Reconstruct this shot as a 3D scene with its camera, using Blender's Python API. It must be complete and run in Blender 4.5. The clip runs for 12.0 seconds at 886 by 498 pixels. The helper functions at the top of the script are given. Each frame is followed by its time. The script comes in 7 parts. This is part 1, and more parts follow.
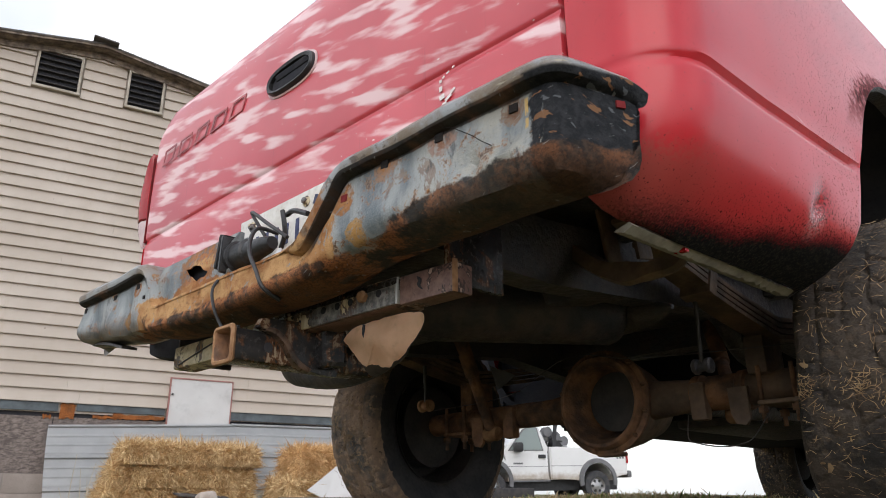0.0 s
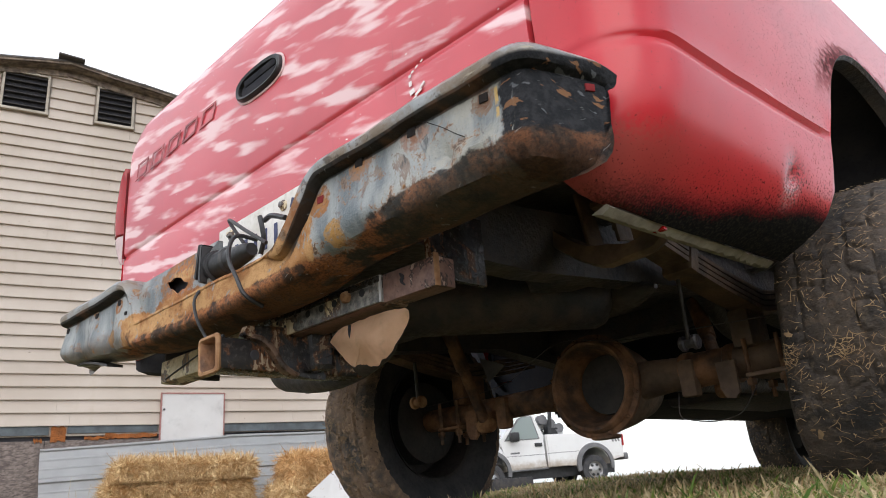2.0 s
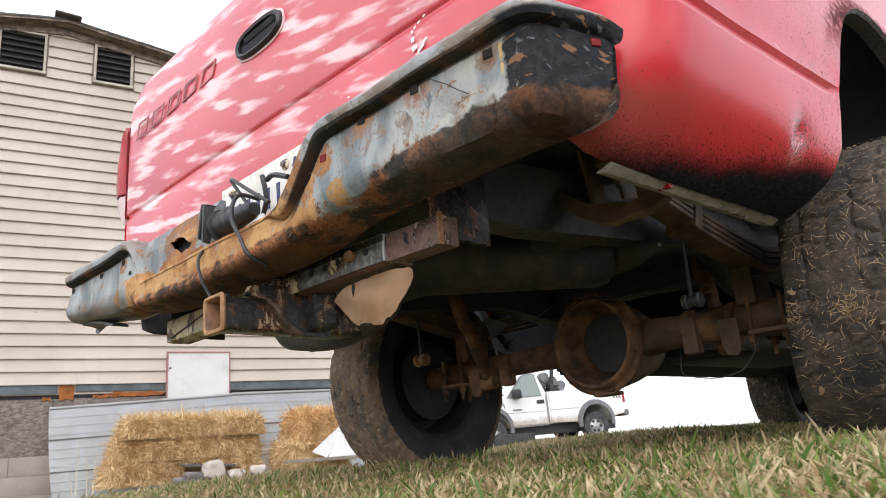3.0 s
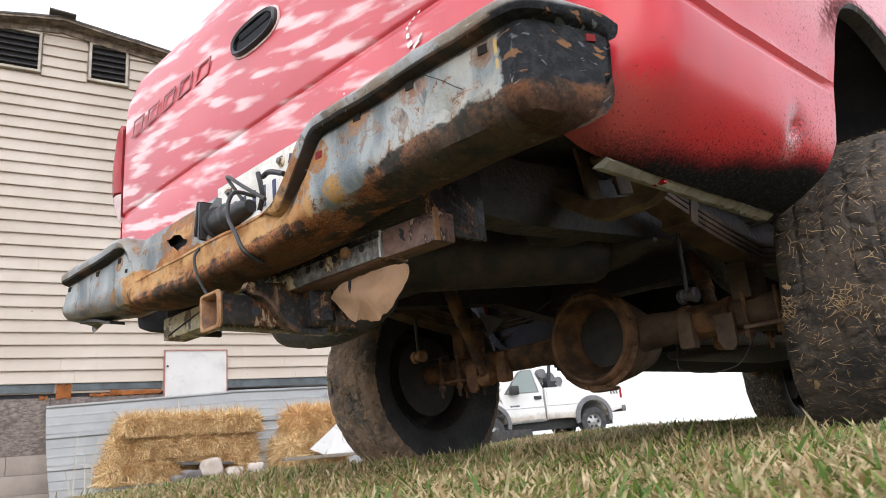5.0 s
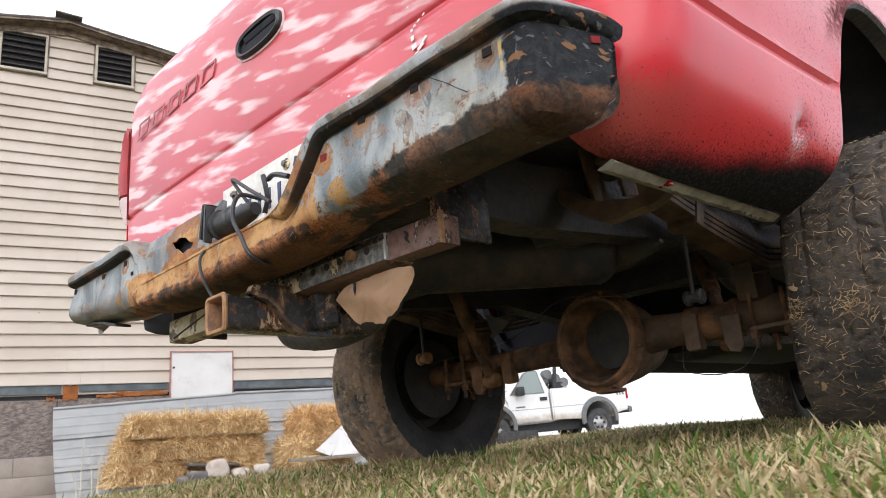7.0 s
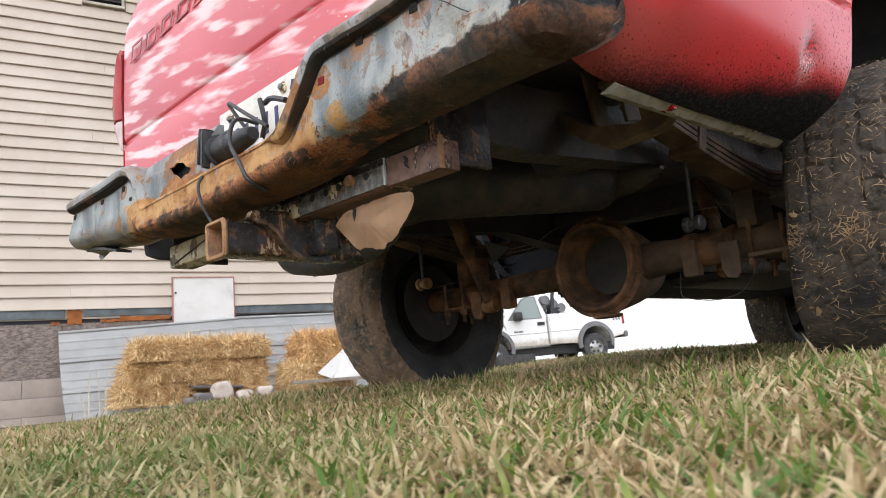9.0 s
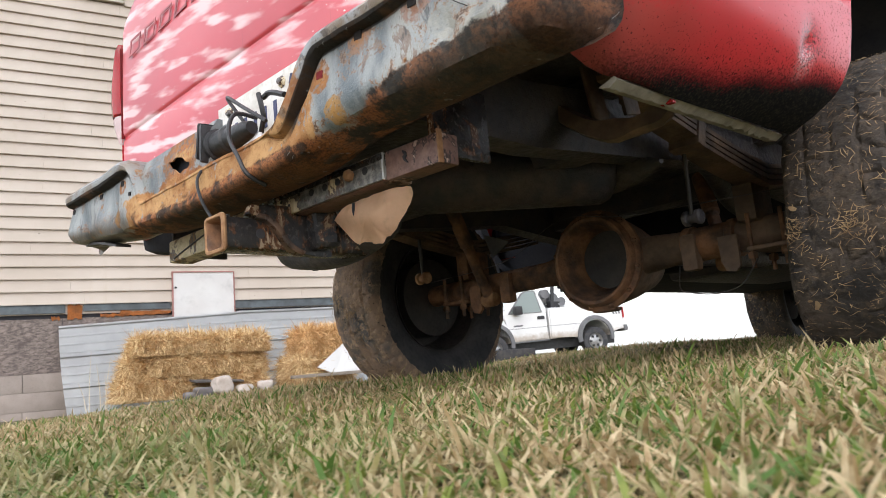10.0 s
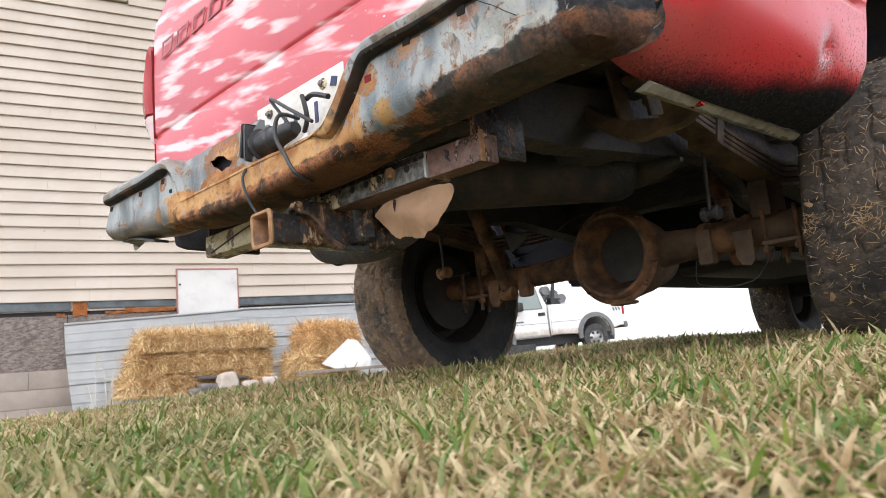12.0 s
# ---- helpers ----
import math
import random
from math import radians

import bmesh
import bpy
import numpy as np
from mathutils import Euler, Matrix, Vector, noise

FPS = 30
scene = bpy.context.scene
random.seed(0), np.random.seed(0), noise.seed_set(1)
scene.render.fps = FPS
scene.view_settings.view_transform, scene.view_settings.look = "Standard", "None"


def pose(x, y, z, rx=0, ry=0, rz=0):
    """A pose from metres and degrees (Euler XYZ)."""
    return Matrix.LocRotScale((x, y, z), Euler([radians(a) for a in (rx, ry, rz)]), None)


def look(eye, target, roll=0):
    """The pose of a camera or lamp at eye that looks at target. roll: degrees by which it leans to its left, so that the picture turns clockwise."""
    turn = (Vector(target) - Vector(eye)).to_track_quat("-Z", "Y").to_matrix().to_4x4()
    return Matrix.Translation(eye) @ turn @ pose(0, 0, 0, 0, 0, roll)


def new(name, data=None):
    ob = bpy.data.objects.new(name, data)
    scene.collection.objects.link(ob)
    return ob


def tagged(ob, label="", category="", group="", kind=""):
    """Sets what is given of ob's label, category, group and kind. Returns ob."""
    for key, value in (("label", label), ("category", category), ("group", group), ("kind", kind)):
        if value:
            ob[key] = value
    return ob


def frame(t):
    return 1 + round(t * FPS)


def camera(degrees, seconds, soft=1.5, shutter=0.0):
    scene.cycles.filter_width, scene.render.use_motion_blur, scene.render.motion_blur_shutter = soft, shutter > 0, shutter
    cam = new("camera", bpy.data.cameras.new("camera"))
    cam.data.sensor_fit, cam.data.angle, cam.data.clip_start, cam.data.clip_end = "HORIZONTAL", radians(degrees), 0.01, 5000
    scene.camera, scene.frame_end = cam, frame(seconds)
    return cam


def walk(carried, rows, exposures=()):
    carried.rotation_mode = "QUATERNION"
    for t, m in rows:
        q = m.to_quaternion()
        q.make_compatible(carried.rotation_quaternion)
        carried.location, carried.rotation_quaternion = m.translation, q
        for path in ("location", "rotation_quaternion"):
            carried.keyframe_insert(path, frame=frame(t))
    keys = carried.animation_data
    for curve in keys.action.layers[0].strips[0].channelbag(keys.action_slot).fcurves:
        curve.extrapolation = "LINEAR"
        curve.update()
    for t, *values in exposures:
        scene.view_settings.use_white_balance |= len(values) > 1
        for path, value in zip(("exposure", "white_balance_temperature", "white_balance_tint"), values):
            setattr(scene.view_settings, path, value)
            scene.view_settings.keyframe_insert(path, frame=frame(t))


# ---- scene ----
cam = camera(62.3, 12.0, soft=0.7)
# the lens is set to the bumper and beyond: the grass before it is out of focus
cam.data.dof.use_dof, cam.data.dof.focus_distance, cam.data.dof.aperture_fstop = True, 1.9, 11.0
# seconds, eye, yaw to the left of +y, pitch up, roll
PATH = [
    (0, (1.408, -0.755, 0.122), 44.90, 18.40, 0.16),
    (0.5, (1.406, -0.750, 0.121), 43.90, 16.04, -1.51),
    (1, (1.410, -0.749, 0.115), 43.53, 17.17, -3.09),
    (1.5, (1.411, -0.750, 0.118), 43.41, 18.75, -3.73),
    (2, (1.409, -0.748, 0.120), 43.56, 18.03, -4.13),
    (2.5, (1.407, -0.748, 0.121), 43.85, 15.90, -4.14),
    (3, (1.405, -0.747, 0.120), 44.00, 14.88, -4.20),
    (5, (1.407, -0.747, 0.118), 43.77, 14.62, -4.53),
    (5.5, (1.411, -0.749, 0.117), 43.86, 14.48, -4.29),
    (6, (1.405, -0.746, 0.121), 43.85, 14.43, -4.15),
    (6.5, (1.413, -0.749, 0.116), 44.07, 14.09, -4.76),
    (7, (1.407, -0.746, 0.121), 44.19, 14.72, -4.55),
    (7.5, (1.403, -0.743, 0.121), 44.44, 11.67, -4.48),
    (9.5, (1.405, -0.745, 0.120), 44.58, 8.86, -4.41),
    (10, (1.406, -0.744, 0.120), 44.61, 8.55, -4.46),
    (10.5, (1.407, -0.746, 0.119), 44.75, 7.98, -4.44),
    (11, (1.406, -0.741, 0.120), 44.75, 7.75, -4.31),
    (11.5, (1.404, -0.749, 0.114), 44.74, 8.04, -4.40),
    (12, (1.402, -0.857, 0.108), 44.47, 8.33, -4.56),
]


def aim(eye, yaw, pitch, roll):
    a, b = radians(yaw), radians(pitch)
    way = Vector((-math.sin(a) * math.cos(b), math.cos(a) * math.cos(b), math.sin(b)))
    return look(eye, Vector(eye) + 2 * way, roll)


walk(cam, [(t, aim(eye, yaw, pitch, roll)) for t, eye, yaw, pitch, roll in PATH], [(t, e, 6450, 14) for t, e in ((0, -0.02), (0.5, 0.74), (1, 0.66), (1.5, 0.31), (2, 0.18), (2.5, 0.30), (3, 0.51), (5.5, 0.50), (10.5, 0.53), (11, 0.62), (11.5, 0.63), (12, 0.64))])

# ---- daylight: bright overcast ----
SUN_AZ, SUN_EL = radians(140), radians(34)
world = bpy.data.worlds.new("overcast")
scene.world = world
world.use_nodes = True
wn, wl = world.node_tree.nodes, world.node_tree.links
wn.clear()
w_out = wn.new("ShaderNodeOutputWorld")
w_sky = wn.new("ShaderNodeTexSky")
w_sky.sky_type = "NISHITA"
w_sky.sun_disc = False
w_sky.sun_elevation, w_sky.sun_rotation = SUN_EL, SUN_AZ
w_bg = wn.new("ShaderNodeBackground")
w_bg.inputs["Strength"].default_value = 0.04
w_cloud = wn.new("ShaderNodeBackground")
w_cloud.inputs["Strength"].default_value = 1.2
# broad thin and thick parts of the cloud sheet
w_co = wn.new("ShaderNodeTexCoord")
w_noise = wn.new("ShaderNodeTexNoise")
w_noise.inputs["Scale"].default_value, w_noise.inputs["Detail"].default_value = 2.4, 4
w_ramp = wn.new("ShaderNodeMix")
w_ramp.data_type = "RGBA"
w_ramp.inputs[6].default_value = (0.46, 0.57, 0.64, 1)
w_ramp.inputs[7].default_value = (1.28, 1.28, 1.28, 1)
w_map = wn.new("ShaderNodeMapRange")
w_map.inputs["From Min"].default_value, w_map.inputs["From Max"].default_value = 0.38, 0.62
wl.new(w_co.outputs["Generated"], w_noise.inputs["Vector"])
wl.new(w_noise.outputs["Fac"], w_map.inputs["Value"])
wl.new(w_map.outputs[0], w_ramp.inputs[0])
# the sheet is brighter on the side of the veiled sun
w_dot = wn.new("ShaderNodeVectorMath")
w_dot.operation = "DOT_PRODUCT"
w_dot.inputs[1].default_value = (math.sin(SUN_AZ) * math.cos(SUN_EL), math.cos(SUN_AZ) * math.cos(SUN_EL), math.sin(SUN_EL))
wl.new(w_co.outputs["Generated"], w_dot.inputs[0])
w_side = wn.new("ShaderNodeMapRange")
for w_key, w_value in (("From Min", -0.7), ("From Max", 0.8), ("To Min", 0.70), ("To Max", 1.08)):
    w_side.inputs[w_key].default_value = w_value
wl.new(w_dot.outputs["Value"], w_side.inputs["Value"])
w_tone = wn.new("ShaderNodeVectorMath")
w_tone.operation = "SCALE"
wl.new(w_ramp.outputs[2], w_tone.inputs[0])
wl.new(w_side.outputs[0], w_tone.inputs["Scale"])
wl.new(w_tone.outputs[0], w_cloud.inputs["Color"])
w_add = wn.new("ShaderNodeAddShader")
wl.new(w_sky.outputs[0], w_bg.inputs["Color"])
wl.new(w_bg.outputs[0], w_add.inputs[0])
wl.new(w_cloud.outputs[0], w_add.inputs[1])
wl.new(w_add.outputs[0], w_out.inputs[0])
sun = new("sun", bpy.data.lights.new("sun", "SUN"))
sun.data.energy, sun.data.angle, sun.data.color = 0.9, radians(50), (1.0, 0.96, 0.9)
sun.matrix_world = look((math.sin(SUN_AZ) * 20, math.cos(SUN_AZ) * 20, 20 * math.tan(SUN_EL)), (0, 0, 0))

# ---- materials ----
class Shade:
    """A small builder of node materials; colours are linear."""

    def __init__(self, name, rough=0.6, metal=0.0, coat=0.0, random_offset=False):
        self.m = bpy.data.materials.new(name)
        self.m.use_nodes = True
        self.t = self.m.node_tree
        self.b = self.t.nodes["Principled BSDF"]
        self.b.inputs["Roughness"].default_value = rough
        self.b.inputs["Metallic"].default_value = metal
        self.b.inputs["Coat Weight"].default_value = coat
        self.b.inputs["Coat Roughness"].default_value = 0.12
        tc = self.t.nodes.new("ShaderNodeTexCoord")
        self.co = tc.outputs["Object"]
        if random_offset:
            info = self.t.nodes.new("ShaderNodeObjectInfo")
            add = self.t.nodes.new("ShaderNodeVectorMath")
            add.operation = "MULTIPLY_ADD"
            self.t.links.new(info.outputs["Random"], add.inputs[0])
            add.inputs[1].default_value = (37, 53, 71)
            self.t.links.new(self.co, add.inputs[2])
            self.co = add.outputs[0]

    def put(self, sock, value):
        if isinstance(value, bpy.types.NodeSocket):
            self.t.links.new(value, sock)
        elif isinstance(value, (tuple, list)):
            sock.default_value = (*value, 1) if len(value) == 3 and sock.type == "RGBA" else value
        else:
            sock.default_value = value

    def warp(self, scale=(1, 1, 1), turn=(0, 0, 0)):
        first = self.t.nodes.new("ShaderNodeMapping")
        first.inputs["Rotation"].default_value = [radians(a) for a in turn]
        self.t.links.new(self.co, first.inputs["Vector"])
        n = self.t.nodes.new("ShaderNodeMapping")
        n.inputs["Scale"].default_value = scale
        self.t.links.new(first.outputs[0], n.inputs["Vector"])
        return n.outputs[0]

    def noise(self, scale, detail=4, rough=0.55, co=None, distort=0.0):
        n = self.t.nodes.new("ShaderNodeTexNoise")
        n.inputs["Scale"].default_value, n.inputs["Detail"].default_value = scale, detail
        n.inputs["Roughness"].default_value, n.inputs["Distortion"].default_value = rough, distort
        self.t.links.new(co or self.co, n.inputs["Vector"])
        return n.outputs["Fac"]

    def axis(self, k):
        n = self.t.nodes.new("ShaderNodeSeparateXYZ")
        self.t.links.new(self.co, n.inputs[0])
        return n.outputs[k]

    def step(self, v, a, b, lo=0.0, hi=1.0):
        n = self.t.nodes.new("ShaderNodeMapRange")
        n.interpolation_type = "SMOOTHSTEP"
        self.put(n.inputs["Value"], v)
        for k, x in zip(("From Min", "From Max", "To Min", "To Max"), (a, b, lo, hi) if a < b else (b, a, hi, lo)):
            n.inputs[k].default_value = x
        return n.outputs[0]

    def op(self, kind, a, b=0.0):
        n = self.t.nodes.new("ShaderNodeMath")
        n.operation = kind
        self.put(n.inputs[0], a)
        self.put(n.inputs[1], b)
        return n.outputs[0]

    def mix(self, f, a, b):
        n = self.t.nodes.new("ShaderNodeMix")
        n.data_type = "RGBA"
        self.put(n.inputs[0], f)
        self.put(n.inputs[6], a)
        self.put(n.inputs[7], b)
        return n.outputs[2]

    def bump(self, h, strength=0.3, dist=0.01):
        n = self.t.nodes.new("ShaderNodeBump")
        n.inputs["Strength"].default_value, n.inputs["Distance"].default_value = strength, dist
        self.put(n.inputs["Height"], h)
        if self.b.inputs["Normal"].links:
            self.t.links.new(self.b.inputs["Normal"].links[0].from_socket, n.inputs["Normal"])
        self.t.links.new(n.outputs[0], self.b.inputs["Normal"])

    def end(self, colour=None, rough=None, metal=None, coat=None):
        for k, v in (("Base Color", colour), ("Roughness", rough), ("Metallic", metal), ("Coat Weight", coat)):
            if v is not None:
                self.put(self.b.inputs[k], v)
        return self.m


def worn(name, a, b, scale=8, rough=0.6, metal=0.0, grain=80, depth=0.3, dist=0.004, rnd=False):
    s = Shade(name, rough, metal, random_offset=rnd)
    big, small = s.noise(scale, 5), s.noise(grain, 6)
    col = s.mix(s.step(big, 0.3, 0.7), a, b)
    col = s.mix(s.step(small, 0.5, 0.85, 0, 0.45), col, tuple(c * 0.45 for c in a))
    s.bump(small, depth, dist)
    return s.end(col, s.step(small, 0.3, 0.7, rough - 0.08, min(1, rough + 0.12)))


def peeled(name, paint_a, paint_b, rim, bare_a, bare_b, cover=0.58, gloss=0.35):
    """Old paint flaking off to bare or rusted metal, with a dark rim and drips."""
    s = Shade(name, gloss)
    big, small = s.noise(11, 6, 0.66, None, 0.7), s.noise(60, 6, 0.65)
    drip = s.noise(1.0, 5, 0.6, s.warp((55, 55, 9)), 0.4)
    v = s.op("ADD", big, s.op("ADD", s.op("MULTIPLY", s.op("SUBTRACT", small, 0.5), 0.22), s.op("MULTIPLY", s.op("SUBTRACT", drip, 0.5), 0.30)))
    paint = s.mix(s.step(small, 0.35, 0.65), paint_a, paint_b)
    col = s.mix(s.step(v, cover - 0.06, cover - 0.02), paint, rim)
    bare = s.step(v, cover, cover + 0.02)
    col = s.mix(bare, col, s.mix(s.step(drip, 0.38, 0.62), bare_a, bare_b))
    s.bump(s.op("ADD", s.op("MULTIPLY", bare, -0.5), small), 0.5, 0.003)
    return s.end(col, s.step(s.op("ADD", s.op("MULTIPLY", bare, 0.5), s.op("MULTIPLY", small, 0.5)), 0.1, 0.9, gloss - 0.12, 0.85))


def red_paint():
    s = Shade("red_paint", 0.42, 0.0, 0.5)
    s.b.inputs["Coat Roughness"].default_value = 0.22
    col = s.mix(s.step(s.noise(3, 3), 0.35, 0.7), (0.545, 0.014, 0.026), (0.46, 0.011, 0.021))
    scuff = s.step(s.noise(1.0, 3, 0.5, s.warp((1, 5.5, 210), (14, 0, 0)), 0.2), 0.735, 0.76, 0, 0.5)
    col = s.mix(scuff, col, (0.74, 0.42, 0.45))
    chip = s.step(s.noise(95, 2, 0.4), 0.775, 0.79, 0, 0.8)
    col = s.mix(chip, col, (0.10, 0.02, 0.02))
    # tan dust low by the corner
    dust = s.op("MULTIPLY", s.step(s.axis(1), 0.42, 0.12), s.step(s.op("ADD", s.axis(2), s.op("MULTIPLY", s.op("SUBTRACT", s.noise(120, 6, 0.75), 0.5), 0.10)), 0.640, 0.585))
    col = s.mix(s.op("MULTIPLY", dust, 0.62), col, (0.17, 0.105, 0.075))
    # mud thrown up by the wheel, thicker towards the sill and the arch
    low = s.op("MULTIPLY", s.step(s.axis(2), 0.66, 0.52), s.step(s.axis(1), 0.10, 0.6, 0.45, 1.0))
    near = s.step(s.axis(1), 0.40, 0.82)
    speck = s.op("ADD", s.noise(250, 3, 0.62, s.warp((1, 1.0, 0.7))), s.op("MULTIPLY", s.op("ADD", low, s.op("MULTIPLY", near, 0.62)), 0.125))
    spots = s.step(speck, 0.682, 0.712, 0, 0.9)
    # black towards the sill: mud, with the shade of the roll-under painted in
    foot = s.op("MULTIPLY", s.step(s.op("ADD", s.axis(2), s.step(s.axis(1), 0.45, 0.80, 0.030, 0.0)), 0.622, 0.530), s.step(s.axis(1), 0.18, 0.50, 0.66, 1.0))
    grime_shade = s.op("MULTIPLY", s.step(s.op("ADD", foot, s.op("ADD", s.op("MULTIPLY", s.noise(7, 5), 0.45), s.op("MULTIPLY", s.op("SUBTRACT", s.noise(230, 4, 0.6), 0.5), 0.55))), 0.40, 1.02), 1.0)
    # soot and mud round the wheel arch
    d = s.t.nodes.new("ShaderNodeVectorMath")
    d.operation = "DISTANCE"
    s.t.links.new(s.warp((0, 1, 1)), d.inputs[0])
    d.inputs[1].default_value = (0, 1.40, 0.53)
    ring = s.op("ADD", s.step(d.outputs["Value"], 0.70, 0.60), s.op("MULTIPLY", s.op("SUBTRACT", s.noise(45, 6, 0.75), 0.5), 1.9))
    grime_shade = s.op("MAXIMUM", grime_shade, s.op("MULTIPLY", s.step(ring, 0.60, 1.10, 0, 0.9), s.step(s.axis(2), 0.82, 1.0)))
    dirt = s.op("MAXIMUM", spots, grime_shade)
    mud = s.mix(s.step(s.noise(150, 6, 0.75), 0.46, 0.66), (0.008, 0.008, 0.009), (0.034, 0.030, 0.022))
    col = s.mix(dirt, col, mud)
    # paint scraped pale below the dent, grit in it
    def spot(y, z):
        n = s.t.nodes.new("ShaderNodeVectorMath")
        n.operation = "DISTANCE"
        s.t.links.new(s.warp((0, 1, 1)), n.inputs[0])
        n.inputs[1].default_value = (0, y, z)
        return n.outputs["Value"]
    scrape = s.op("MULTIPLY", s.step(spot(0.668, 0.596), 0.044, 0.008), s.step(s.noise(240, 4, 0.7), 0.44, 0.56))
    grit = s.op("MULTIPLY", s.step(spot(0.676, 0.622), 0.075, 0.012), s.step(s.noise(210, 4, 0.7), 0.49, 0.55))
    col = s.mix(s.op("MULTIPLY", scrape, 0.5), col, (0.72, 0.50, 0.50))
    col = s.mix(s.op("MULTIPLY", grit, 0.85), col, (0.05, 0.012, 0.013))
    s.bump(s.noise(60, 3), 0.03, 0.002)
    s.put(s.b.inputs["Specular IOR Level"], s.step(dirt, 0, 1, 0.25, 0.08))
    return s.end(col, s.step(dirt, 0, 1, 0.42, 0.9), None, s.step(s.op("MAXIMUM", dirt, dust), 0, 1, 0.62, 0.0))


def tailgate_paint():
    s = Shade("tailgate_paint", 0.4, 0.0, 0.35)
    red = s.mix(s.step(s.noise(4, 3), 0.3, 0.7), (0.58, 0.060, 0.078), (0.50, 0.042, 0.057))
    # thin dark drips down the gate
    drip = s.step(s.noise(1.0, 3, 0.5, s.warp((60, 1, 2.5))), 0.66, 0.74, 0, 0.35)
    red = s.mix(drip, red, (0.30, 0.03, 0.035))
    co = s.warp((5.0, 1, 25), (0, -11, 0))
    peel = s.noise(1.0, 2, 0.45, co, 0.08)
    fine = s.noise(1.0, 5, 0.65, s.warp((16, 1, 70), (0, -11, 0)))
    wide = s.noise(2.2, 2, 0.5)
    m = s.step(s.op("ADD", s.op("ADD", peel, s.op("MULTIPLY", fine, 0.17)), s.op("MULTIPLY", wide, 0.26)), 0.712, 0.868)
    nick = s.step(s.noise(70, 2, 0.5, s.warp((1, 1, 2.2))), 0.74, 0.76)
    col = s.mix(s.op("MULTIPLY", m, 0.82), red, (0.88, 0.70, 0.71))
    col = s.mix(nick, col, (0.8, 0.72, 0.7))
    s.bump(s.noise(45, 3), 0.04, 0.002)
    return s.end(col, s.step(m, 0, 1, 0.33, 0.75), None, s.step(m, 0, 1, 0.35, 0.0))


